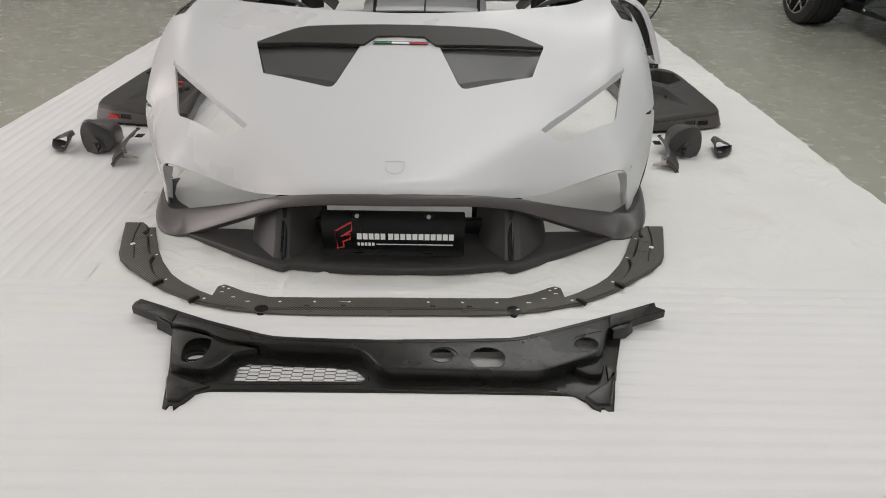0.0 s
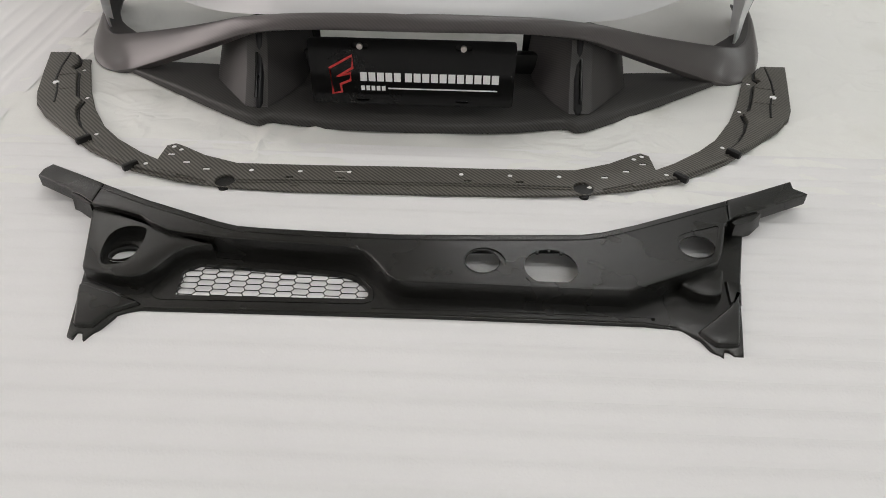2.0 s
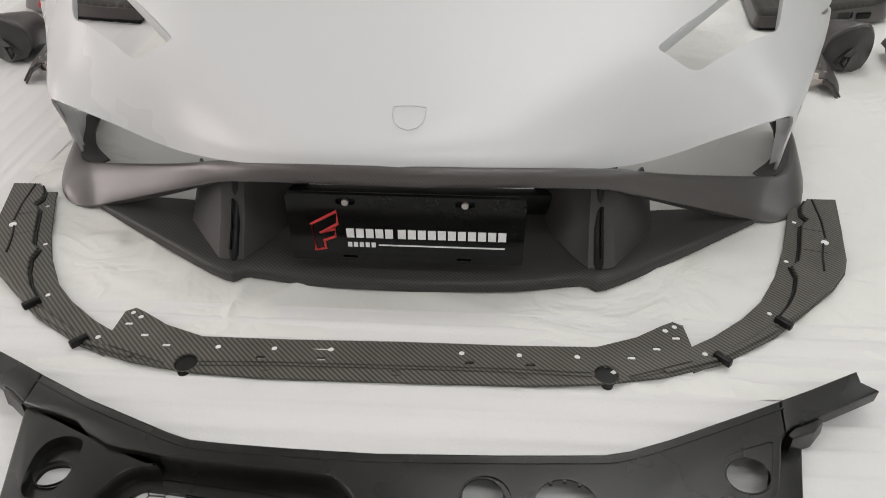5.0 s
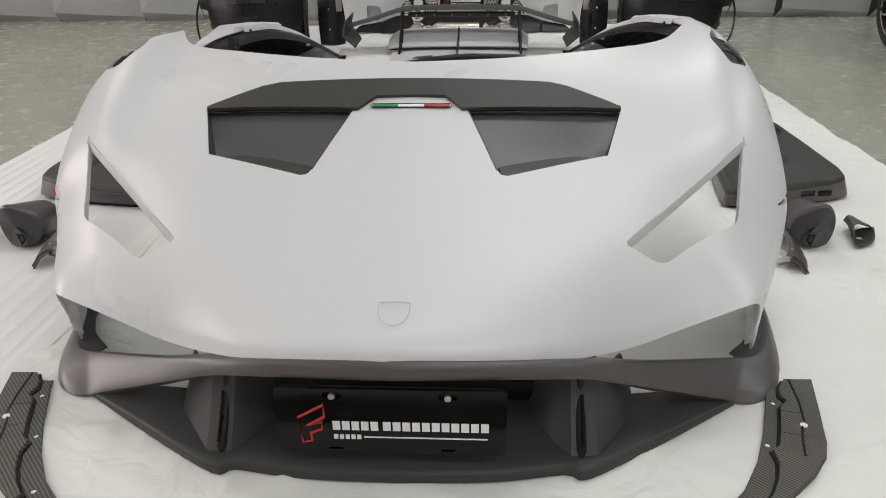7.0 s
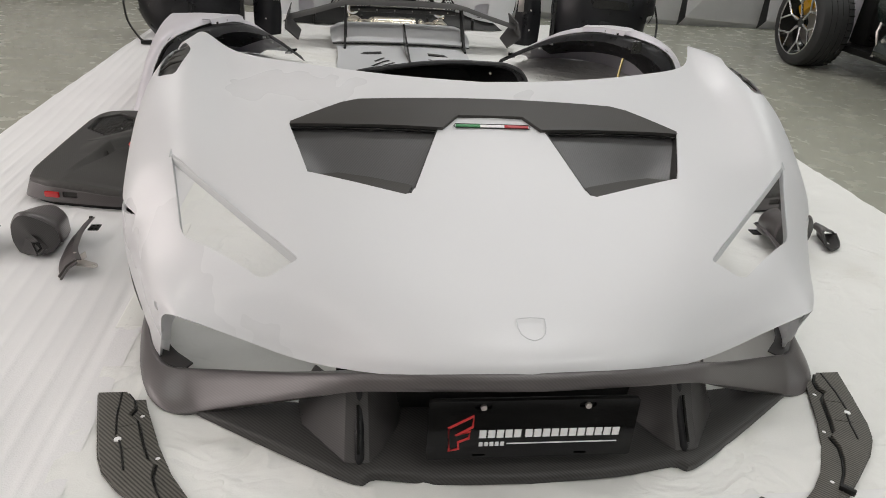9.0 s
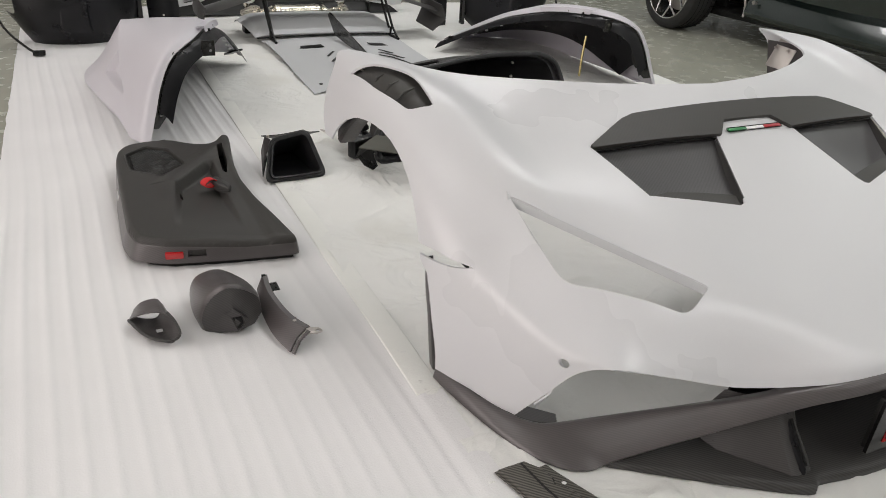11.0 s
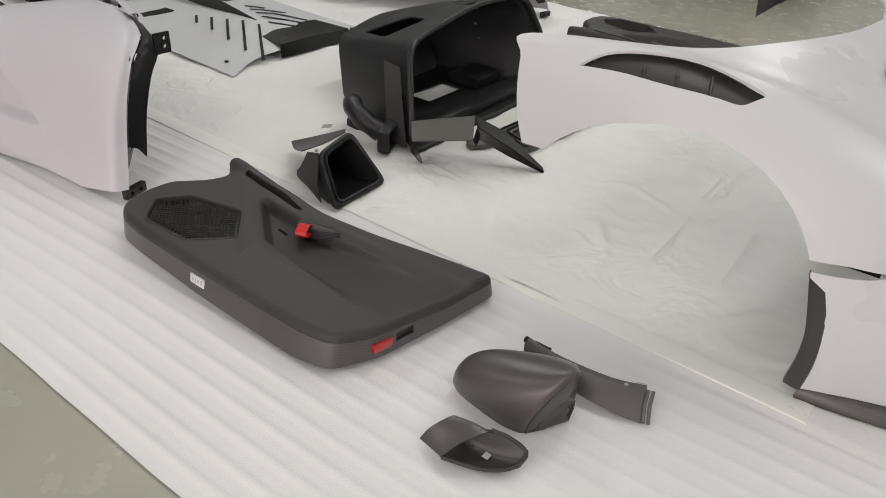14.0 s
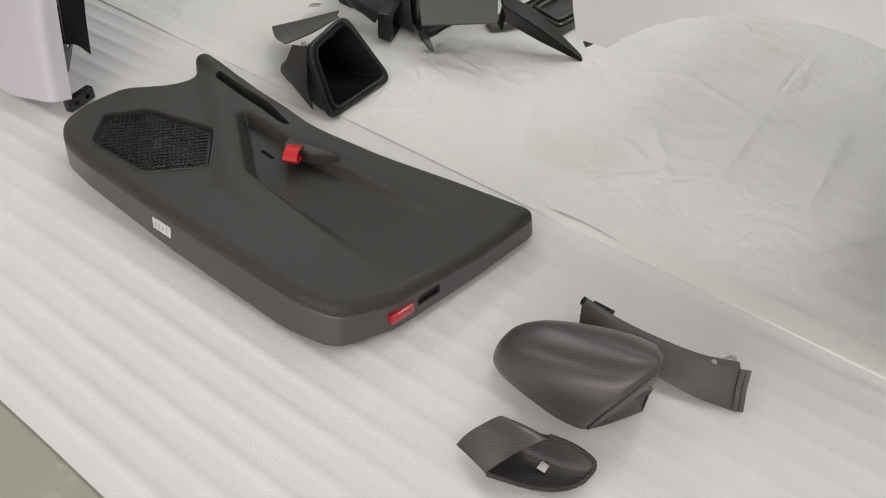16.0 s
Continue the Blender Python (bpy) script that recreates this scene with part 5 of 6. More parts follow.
    bowl = [
        [(-1.625, 4.020, .022), (-1.600, 4.010, .018), (-1.575, 4.000, .022), (-1.558, 3.990, .05)],
        [(-1.644, 3.990, .032), (-1.610, 3.970, .018), (-1.570, 3.955, .017), (-1.546, 3.943, .062)],
        [(-1.616, 3.925, .026), (-1.592, 3.925, .016), (-1.560, 3.915, .016), (-1.534, 3.905, .058)],
        [(-1.582, 3.882, .026), (-1.570, 3.884, .018), (-1.550, 3.878, .018), (-1.526, 3.872, .044)],
        [(-1.566, 3.870, .024), (-1.556, 3.867, .021), (-1.546, 3.865, .023), (-1.528, 3.866, .042)],
    ]
    part("bowl", moved(thick(sheet(bowl, 5, 5), .003), to), M_POD, cap, "rough inner carbon bowl", 60)
    rim = [(-1.646, 3.994, .032), (-1.618, 3.926, .026), (-1.584, 3.882, .025), (-1.545, 3.866, .026), (-1.528, 3.870, .040), (-1.534, 3.905, .057), (-1.548, 3.943, .066)]
    part("rim", moved(tube([tuple(p) for p in catmull(rim, 4)], .0042, 8), to), M_CARBON, cap)
    part("sticker", moved(rbox(-1.574, 3.932, .0205, .016, .014, .001, 0), to), M_LABEL, cap, "tiny pale sticker")


mirror_set(-1, (0, 0, 0))
mirror_set(1, (-0.075, 0.01, 0), (-.035, .045, 0))


# ---------------------------------------------------------------- luggage box, ducts and brackets behind the shell
def luggage_box():
    root = thing("luggage_box", (-.1, 5.2, 0), "black moulded luggage tub lying on its back, mouth forward", "car part")
    # the mouth leans back; its upper edge climbs in a wave and the tub tapers towards the rear
    mouth_b = rounded([(-.535, .012), (.47, .012), (.48, .20), (.44, .365), (.36, .400), (.10, .405), (-.06, .390), (-.18, .372), (-.28, .358), (-.355, .342), (-.40, .295)], [.06, .05, .05, .05, .05, .06, .06, .06, .05, .04, .04], 4)

    def ring(grow, y, lean, sx=1.0, top=1.0):
        return [((x + .03) * (1 + grow) * sx - .03, y + lean * z, .012 + (z - .012) * top * (1 + grow * .5)) for x, z in mouth_b]
    rings = [ring(.045, 4.955, .50), ring(.05, 4.970, .50), ring(.045, 4.983, .50), ring(.0, 4.987, .50), ring(-.02, 5.10, .46, .96, .96), ring(-.06, 5.32, .40, .86, .86), ring(-.12, 5.50, .40, .74, .74)]
    bm = bmesh.new()
    vs = [[bm.verts.new(p) for p in r] for r in rings]
    n = len(mouth_b)
    for a, b in zip(vs, vs[1:]):
        for i in range(n):
            bm.faces.new((a[i], a[(i + 1) % n], b[(i + 1) % n], b[i]))
    bm.faces.new(vs[-1])
    bmesh.ops.recalc_face_normals(bm, faces=bm.faces)
    tub = thick(bm, .006)
    slot = rbox(.02, 5.30, .02, .24, .11, .12, .002)
    topgap = prism(rounded([(-.30, 5.33), (-.10, 5.28), (-.06, 5.40), (-.24, 5.50)], .03, 3), .24, .6)
    topgap2 = prism(rounded([(.12, 5.22), (.32, 5.22), (.32, 5.26), (.12, 5.26)], .01, 3), .33, .6)
    part("tub", carve(tub, slot, topgap, topgap2), M_TUB, root, "", 35)
    lipline = [((x + .03) * 1.05 - .03, 4.957 + .50 * z, .014 + (z - .012) * 1.025) for x, z in mouth_b]
    part("mouth_rim", tube(lipline, .012, 8, True), M_TUB, root, "rounded black mouth rim")
    part("step", rbox(-.05, 5.06, .04, .90, .10, .05, .02), M_TUB, root)
    part("inner_tray", rbox(.26, 5.26, .045, .20, .16, .05, .012), M_TUB, root)
    for z in (.07, .17, .26):
        part("grommet", disc((-.525 + .34 * z, 5.03 + .45 * z, z), .013, .012, "x", 14), M_GLOSS, root)
    for x, z in ((.33, .33), (.33, .26), (.36, .19)):
        part("bolt", disc((x, 5.33, z), .006, .012, "y", 10), M_ALU, root)
    web = [[(-.563, 4.99, .03), (-.515, 5.055, .16), (-.452, 5.125, .28)], [(-.550, 5.09, .03), (-.500, 5.150, .16), (-.438, 5.215, .28)]]
    part("carbon_cheek", thick(sheet(web, 4, 3), .004), M_CARBON, root, "carbon weave side web")
    return root


luggage_box()


def air_duct():
    root = thing("air_duct", (-.98, 4.9, 0), "black air duct with a square flared mouth", "car part")
    mouth = [Vector(p) for p in ((-1.060, 4.862, .020), (-.800, 4.876, .020), (-.845, 5.000, .185), (-1.015, 4.975, .165))]
    mid = sum(mouth, Vector()) / 4
    ux = (mouth[1] - mouth[0]).normalized()
    out = (mouth[1] - mouth[0]).cross(mouth[2] - mouth[1]).normalized()
    if out.y > 0:
        out = -out
    uz = out.cross(ux)
    flat = rounded([((p - mid).dot(ux), (p - mid).dot(uz)) for p in mouth], .034, 5)

    def loop(grow, back, shift=(0, 0, 0)):
        return [mid + ux * (a * grow) + uz * (b * grow) - out * back + Vector(shift) for a, b in flat]
    # from deep inside the throat, out over the stepped lip, and back along the outside
    rings = [loop(.50, .20, (.02, .02, .02)), loop(.62, .13, (.01, .0, .012)), loop(.72, .05), loop(.80, .006), loop(.81, -.004), loop(.87, -.006), loop(.88, .002), loop(.95, .000), loop(1.0, .002), loop(1.02, .010), loop(1.0, .018),
             loop(.90, .022), loop(.86, .05), loop(.76, .12, (.01, .0, .012)), loop(.60, .21, (.02, .02, .02))]
    bm = bmesh.new()
    vs = [[bm.verts.new((p.x, p.y, max(p.z, .020 if k < 5 else .013))) for p in r] for k, r in enumerate(rings)]
    n = len(rings[0])
    for a, b in zip(vs, vs[1:] + vs[:1]):
        for i in range(n):
            bm.faces.new((a[i], a[(i + 1) % n], b[(i + 1) % n], b[i]))
    bm.faces.new([bm.verts.new(v.co * 1.0) for v in vs[0]])
    bmesh.ops.recalc_face_normals(bm, faces=bm.faces)
    part("duct", bm, M_TUB, root, "", 32)
    flange = [[(-.845, 5.30, .050), (-.80, 5.20, .09), (-.765, 5.10, .135)], [(-.93, 5.19, .085), (-.88, 5.12, .12), (-.83, 5.05, .155)], [(-1.035, 5.035, .160), (-.95, 5.02, .165), (-.862, 5.010, .180)]]
    part("carbon_flange", thick(sheet(flange, 4, 4), .003), M_CARBON, root, "carbon weave flange")
    cheek = [[(-1.025, 5.02, .158), (-1.01, 4.985, .160)], [(-1.035, 5.05, .09), (-1.045, 4.96, .07)], [(-1.00, 5.10, .04), (-1.06, 4.93, .02)]]
    part("carbon_cheek", thick(strips(cheek), .003), M_CARBON, root)
    part("screw", disc((-1.018, 4.985, .172), .006, .008, "z", 10), M_ALU, root)
    return root


air_duct()


def elbow_duct():
    root = thing("elbow_duct", (-.66, 5.1, 0), "black curved hose elbow with a small metal tab", "car part")
    pts = [tuple(p) for p in catmull([(-.50, 5.29, .05), (-.512, 5.30, .09), (-.545, 5.28, .122), (-.590, 5.22, .118), (-.600, 5.15, .092), (-.580, 5.10, .065)], 5)]
    rad = [.037 + .002 * math.sin(k * 1.1) for k in range(len(pts))]
    part("hose", tube(pts, rad, 16), M_TUB, root, "smooth black hose", 50)
    turn = Matrix.Rotation(.42, 4, "Z")
    part("mouth", carve(rbox(-.575, 5.065, .060, .150, .05, .085, .014, turn), rbox(-.568, 5.045, .060, .128, .06, .065, .01, turn)), M_TUB, root)
    part("foot", rbox(-.50, 5.29, .026, .070, .070, .040, .012), M_TUB, root)
    part("tab", carve(rbox(-.672, 5.29, .06, .10, .034, .004, .001, Matrix.Rotation(.9, 4, "Z") @ Matrix.Rotation(.5, 4, "Y")), disc((-.70, 5.255, .05), .008, .1, "z", 10)), M_ALU, root, "bare metal tab")
    return root


elbow_duct()


def wedge_bracket():
    root = thing("wedge_bracket", (-.55, 4.68, 0), "thin black folded bracket with a pointed end", "car part")
    # flat top, a bent foot in front and a long pointed fin that comes down to the sheet
    top = [[(-.660, 4.885, .120), (-.560, 4.70, .150)], [(-.545, 4.985, .130), (-.405, 4.80, .165)]]
    part("top_plate", thick(strips(top), .004), M_OLIVE, root, "dull olive-grey top plate")
    leg = [[(-.660, 4.885, .120), (-.565, 4.965, .128)], [(-.668, 4.885, .085), (-.575, 4.962, .090)], [(-.640, 4.870, .045), (-.570, 4.945, .050)], [(-.592, 4.892, .010), (-.560, 4.925, .014)]]
    part("front_leg", carve(thick(strips(leg), .004), disc((-.60, 4.915, .04), .005, .2, "x", 8)), M_SATIN, root)
    rim = [[(-.560, 4.70, .150), (-.47, 4.745, .158), (-.405, 4.80, .165)], [(-.552, 4.69, .130), (-.46, 4.735, .130), (-.395, 4.79, .145)]]
    part("edge_fold", thick(strips(rim), .003), M_SATIN, root)
    tail = [[(-.470, 4.740, .158), (-.405, 4.80, .165)], [(-.425, 4.64, .105), (-.36, 4.69, .120)], [(-.345, 4.525, .014), (-.330, 4.540, .020)]]
    part("pointed_fin", thick(strips(tail), .004), M_SATIN, root)
    side = [[(-.470, 4.740, .158), (-.425, 4.64, .105), (-.345, 4.525, .014)], [(-.475, 4.735, .120), (-.43, 4.63, .072), (-.348, 4.522, .010)]]
    part("side_lip", thick(strips(side), .003), M_SATIN, root)
    return root


wedge_bracket()


def service_panel():
    root = thing("service_panel", (-.1, 4.85, 0), "flat black panel with a raised rectangular frame", "car part")
    poly = rounded([(-.225, 4.616), (.40, 4.56), (.46, 4.74), (.21, 4.79), (-.165, 4.81), (-.33, 4.84), (-.36, 4.79), (-.21, 4.71)], .015, 4)
    hole = prism(rounded([(-.17, 4.665), (.02, 4.65), (.035, 4.745), (-.14, 4.755)], .015, 3), -.1, .2)
    part("plate", carve(slab(poly, .014, .032, .006), hole), M_OLIVE, root)
    for g, z in ((.018, .036), (.04, .034)):
        q = inset_poly([(-.17, 4.665), (.02, 4.65), (.035, 4.745), (-.14, 4.755)], -g)
        part("raised_frame", tube([(x, y, z) for x, y in rounded(q, .02, 4)], .005, 6, True), M_PLASTIC, root)
    part("cover", slab(rounded([(-.16, 4.675), (.01, 4.66), (.025, 4.735), (-.13, 4.745)], .012, 3), .013, .022, .003), M_PLASTIC, root)
    for k in range(3):
        part("pressed_rib", slab(rounded([(.10 + .1 * k, 4.63), (.155 + .1 * k, 4.625), (.17 + .1 * k, 4.73), (.115 + .1 * k, 4.735)], .012, 3), .030, .040, .004), M_OLIVE, root)
    for x, y in ((-.205, 4.635), (-.19, 4.78), (.06, 4.61), (.08, 4.77), (.2, 4.60), (.22, 4.75), (.33, 4.59)):
        part("rivet", disc((x, y, .033), .005, .006, "z", 10), M_ALU, root)
    return root


service_panel().location += Vector((-.015, .035, 0))


# ---------------------------------------------------------------- engine cover and rear wing
def engine_cover():
    root = thing("engine_cover", (0, 6.8, 0), "grey-white engine cover with slits and a central black fin", "car body panel")
    rows = [
        [(0, 6.13, .050), (.16, 6.13, .046), (.32, 6.13, .034), (.500, 6.06, .014)],
        [(0, 6.16, .060), (.16, 6.16, .056), (.32, 6.16, .040), (.500, 6.09, .020)],
        [(0, 6.5, .090), (.16, 6.5, .084), (.32, 6.5, .055), (.490, 6.5, .025)],
        [(0, 6.9, .078), (.16, 6.9, .074), (.32, 6.9, .056), (.482, 6.9, .040)],
        [(0, 7.2, .070), (.16, 7.2, .068), (.32, 7.2, .062), (.49, 7.2, .052)],
        [(0, 7.34, .060), (.16, 7.34, .058), (.32, 7.34, .055), (.50, 7.34, .045)],
    ]
    bm = mirrored(sheet(rows, 4, 4))
    bmesh.ops.recalc_face_normals(bm, faces=bm.faces)
    thick(bm, .006)
    part("panel", bm, M_GREY, root, "", 30)
    # black plate added under the cover for the shade below its openings
    part("dark_backing", slab([(-.40, 6.20), (.40, 6.20), (.42, 7.28), (-.42, 7.28)], .012, .018, .003), M_PLASTIC, root)
    def crown_z(x, y):
        mid_z = np.interp(y, [6.13, 6.5, 6.9, 7.2], [.052, .090, .078, .070])
        return mid_z - np.interp(abs(x), [0, .16, .32, .49], [0, .006, mid_z * .36, mid_z * .7])
    # black strips and discs laid on the skin for the shade in its openings
    for s in (1, -1):
        slot = [[(s * x, y + d, .010 + crown_z(x, y)) for d in (0, .075)] for x, y in ((.170, 6.945), (.20, 6.95), (.30, 6.99), (.41, 7.03), (.425, 7.045))]
        part("long_slot", thick(strips(slot), .003), M_PLASTIC, root)
        part("bolt_hole", disc((s * .42, 6.20, .034), .010, .004, "z", 10), M_PLASTIC, root)
        for k in range(5):
            ax, ay, bx, by = .153 - .032 * k, 6.765 - .086 * k, .217 + .020 * k, 6.676 - .150 * k
            line = [(s * (ax + (bx - ax) * u), ay + (by - ay) * u) for u in (0, .33, .67, 1)]
            slit = [[(x, y, crown_z(x, y) + .008), (x + s * .014, y + .004, crown_z(x, y) + .009)] for x, y in line]
            part("gill_slit", thick(strips(slit), .002), M_PLASTIC, root)
    fin = prism([(6.40, .075), (7.05, .08), (7.25, .095), (7.40, .20), (7.37, .225)], .004, .016, "x")
    part("fin", fin, M_SATIN, root, "thin black fin")
    lip_ = [[(-.16, 6.11, .016), (0, 6.10, .02), (.3, 6.09, .02)], [(-.15, 6.13, .075), (0, 6.12, .08), (.3, 6.11, .075)], [(-.11, 6.36, .072), (0, 6.37, .078), (.3, 6.36, .07)]]
    part("intake_lip", thick(strips(lip_), .006), M_SATIN, root, "black front intake lip")
    tail = [
        [(0, 7.36, .085), (.25, 7.36, .083), (.46, 7.36, .078), (.53, 7.38, .06)],
        [(0, 7.42, .10), (.25, 7.42, .098), (.46, 7.42, .092), (.54, 7.44, .07)],
        [(0, 7.58, .140), (.25, 7.58, .138), (.46, 7.58, .130), (.555, 7.6, .09)],
        [(0, 7.84, .150), (.25, 7.84, .148), (.47, 7.84, .140), (.565, 7.86, .09)],
        [(0, 7.92, .12), (.25, 7.92, .118), (.48, 7.92, .11), (.57, 7.93, .07)],
    ]
    tb = mirrored(sheet(tail, 4, 4))
    bmesh.ops.recalc_face_normals(tb, faces=tb.faces)
    part("tail_panel", thick(tb, .006), M_GREY, root)
    part("tail_seal", tube([(-.53, 7.355, .06), (-.25, 7.35, .07), (0, 7.35, .073), (.25, 7.35, .07), (.53, 7.355, .06)], .006, 6), M_PLASTIC, root)
    for s in (1, -1):
        part("foot", rbox(s * .5, 7.80, .045, .06, .10, .07, .01), M_PLASTIC, root)
        part("foot", rbox(s * .44, 6.8, .022, .05, .30, .02, .004), M_PLASTIC, root)
    return root


engine_cover()


def rear_wing():
    root = thing("rear_wing", (0.02, 7.45, 0), "black carbon rear wing on two slim posts", "car wing")
    to = Matrix.Translation((.02, 0, 0))
    chord = [(0, 0), (.06, .018), (.15, .022), (.25, .012), (.30, -.006), (.25, -.004), (.15, .004), (.06, .004)]
    span = [(-.89, 7.42, .205), (-.70, 7.44, .255), (-.50, 7.46, .315), (-.42, 7.47, .330), (-.25, 7.47, .335), (0, 7.47, .337), (.25, 7.47, .335), (.42, 7.47, .330), (.50, 7.46, .315), (.70, 7.44, .255), (.89, 7.42, .205)]
    bm = bmesh.new()
    rings = [[bm.verts.new((x, y + cy, z + cz)) for cy, cz in chord] for x, y, z in span]
    for a, b in zip(rings, rings[1:]):
        for k in range(len(chord)):
            bm.faces.new((a[k], a[(k + 1) % len(chord)], b[(k + 1) % len(chord)], b[k]))
    bm.faces.new(rings[0])
    bm.faces.new(rings[-1])
    bmesh.ops.recalc_face_normals(bm, faces=bm.faces)
    part("blade", moved(bm, to), M_CARBON, root)
    low = rbox(.02, 7.62, .285, .84, .10, .03, .01)
    part("lower_flap", low, M_CARBON, root)
    for k in range(6):
        part("bolt", disc((-.33 + .14 * k, 7.565, .288), .005, .008, "y", 8), M_ALU, root)
    for s in (1, -1):
        plate = [[(s * .885, 7.35, .27), (s * .89, 7.78, .285)], [(s * .905, 7.33, .20), (s * .905, 7.78, .22)], [(s * .905, 7.32, .16), (s * .905, 7.76, .18)], [(s * .81, 7.34, .075), (s * .81, 7.66, .09)]]
        part("end_plate", moved(thick(strips(plate), .008), to), M_CARBON, root)
        post = joined(tube([(s * .455, 7.30, .12), (s * .452, 7.48, .325)], .010, 6), tube([(s * .450, 7.36, .11), (s * .452, 7.58, .33)], .010, 6),
                      tube([(s * .455, 7.30, .125), (s * .455, 7.20, .064)], .009, 6), tube([(s * .455, 7.33, .12), (s * .455, 7.34, .06)], .009, 6), tube([(s * .455, 7.18, .062), (s * .455, 7.36, .058)], .010, 6))
        part("post", moved(post, to), M_PLASTIC, root, "slim black forked post")
    return root


rear_wing()


# ---------------------------------------------------------------- rear wings (fenders)
def rear_fender(s, dx, dy, label, turn=0.0):
    pin = Vector((s * .775, 6.84, 0))
    to = Matrix.Translation((dx, dy, 0)) @ Matrix.Translation(pin) @ Matrix.Rotation(turn, 4, "Z") @ Matrix.Translation(-pin) @ Matrix.Diagonal((-s, 1, 1, 1))
    root = thing("rear_fender", (s * 1.25 + dx, 6.2 + dy, 0), label, "car body panel", "rear fenders")
    lip_ = [(-1.440, 5.385, .045), (-1.400, 5.42, .17), (-1.360, 5.45, .29), (-1.300, 5.49, .39), (-1.19, 5.60, .445), (-1.08, 5.90, .440), (-.97, 6.30, .345), (-.87, 6.58, .22), (-.775, 6.84, .085)]
    crown = [(-1.480, 5.41, .045), (-1.448, 5.45, .175), (-1.405, 5.485, .300), (-1.335, 5.535, .408), (-1.235, 5.68, .468), (-1.12, 5.98, .460), (-1.02, 6.36, .362), (-.93, 6.64, .23), (-.82, 6.88, .085)]
    mid = [(-1.500, 5.47, .04), (-1.480, 5.58, .165), (-1.450, 5.69, .290), (-1.40, 5.82, .390), (-1.31, 6.02, .435), (-1.23, 6.26, .415), (-1.13, 6.53, .31), (-1.02, 6.78, .19), (-.90, 6.95, .075)]
    shoulder = [(-1.508, 5.50, .036), (-1.506, 5.66, .135), (-1.502, 5.82, .235), (-1.488, 6.00, .325), (-1.462, 6.19, .388), (-1.43, 6.36, .390), (-1.32, 6.62, .27), (-1.14, 6.86, .155), (-.95, 7.0, .065)]
    low = [(-1.515, 5.54, .032), (-1.535, 5.72, .055), (-1.560, 5.92, .10), (-1.572, 6.12, .15), (-1.575, 6.34, .18), (-1.54, 6.58, .18), (-1.42, 6.82, .15), (-1.22, 6.96, .10), (-1.0, 7.05, .05)]
    foot = [(-1.498, 5.58, .022), (-1.532, 5.80, .026), (-1.575, 6.05, .020), (-1.62, 6.35, .012), (-1.66, 6.65, .012), (-1.62, 6.95, .012), (-1.45, 7.12, .012), (-1.25, 7.16, .012), (-1.05, 7.12, .012)]
    top, side = sheet([lip_, crown, mid, shoulder], 24, 8), sheet([shoulder, low, foot], 24, 26)
    for v in side.verts:
        # a fin-shaped dent behind the arch
        a, b = (v.co.y - 5.93) / .15, (v.co.z - .235) / .075
        v.co.x += .034 * ease(0, .35, 1 - max(abs(a) + .5 * b, -b * 1.1 + .2 * a)) * ease(-.9, -.6, b)
    shell = joined(top, side)
    bmesh.ops.remove_doubles(shell, verts=shell.verts, dist=.0008)
    bmesh.ops.recalc_face_normals(shell, faces=shell.faces)
    thick(shell, .005)
    part("skin", moved(shell, to), M_LILAC, root, "pale lilac-white painted skin", 22)

    def inward(c, k, dz=0.0):
        return [(x + k, y + .01, max(.012, z + dz)) for x, y, z in c]
    liner = [inward(lip_, .012, -.012), inward(lip_, .04, -.025), inward(lip_, .065, -.06)]
    part("arch_liner", moved(thick(sheet([r[1:] for r in liner], 4, 3), .004), to), M_LINER, root, "black plastic arch liner")
    inner = [inward(crown, .01, -.02)[1:8], inward(mid, .02, -.02)[1:8], inward(low, .05, -.02)[1:8]]
    part("inner_skin", moved(thick(sheet(inner, 3, 3), .003), to), M_LINER, root)
    rim_ = [(-1.423, 5.40, .10, .030), (-1.41, 5.41, .14, .060), (-1.39, 5.427, .20, .080), (-1.367, 5.445, .27, .068), (-1.35, 5.457, .31, .066), (-1.33, 5.47, .345, .100), (-1.30, 5.49, .40, .12), (-1.265, 5.53, .43, .12)]
    flange = thick(strips([[(x, y + .012, z), (x + w * .5, y + .022 + w * .25, z - .006), (x + w * .86, y + .03 + w * .5, z - .010)] for x, y, z, w in rim_]), .004)
    flange = carve(flange, *[disc(c, r, .3, "y", 10) for c, r in (((-1.375, 5.5, .150), .010), ((-1.352, 5.5, .148), .007), ((-1.335, 5.5, .225), .007), ((-1.325, 5.5, .255), .007), ((-1.30, 5.52, .315), .011), ((-1.28, 5.52, .312), .007), ((-1.255, 5.55, .38), .024))])
    part("flange", moved(flange, to), M_SATIN, root, "black flange with bolt holes", 25)
    tab = carve(rbox(-1.135, 5.57, .405, .060, .008, .070, .003), disc((-1.125, 5.57, .42), .007, .1, "y", 10), disc((-1.125, 5.57, .393), .007, .1, "y", 10))
    part("tab", moved(tab, to), M_SATIN, root)
    foot_tab = carve(rbox(-1.415, 5.40, .03, .085, .02, .032, .003, Matrix.Rotation(.25, 4, "Z")), disc((-1.43, 5.40, .03), .007, .1, "y", 10), disc((-1.395, 5.405, .03), .007, .1, "y", 10))
    part("foot_tab", moved(foot_tab, to), M_SATIN, root)
    edge = [[(-1.16, 5.69, .477), (-1.08, 5.90, .474), (-1.03, 6.08, .445)], [(-1.125, 5.71, .474), (-1.05, 5.90, .466), (-1.005, 6.07, .435)], [(-1.115, 5.72, .445), (-1.04, 5.90, .435), (-1.0, 6.06, .41)]]
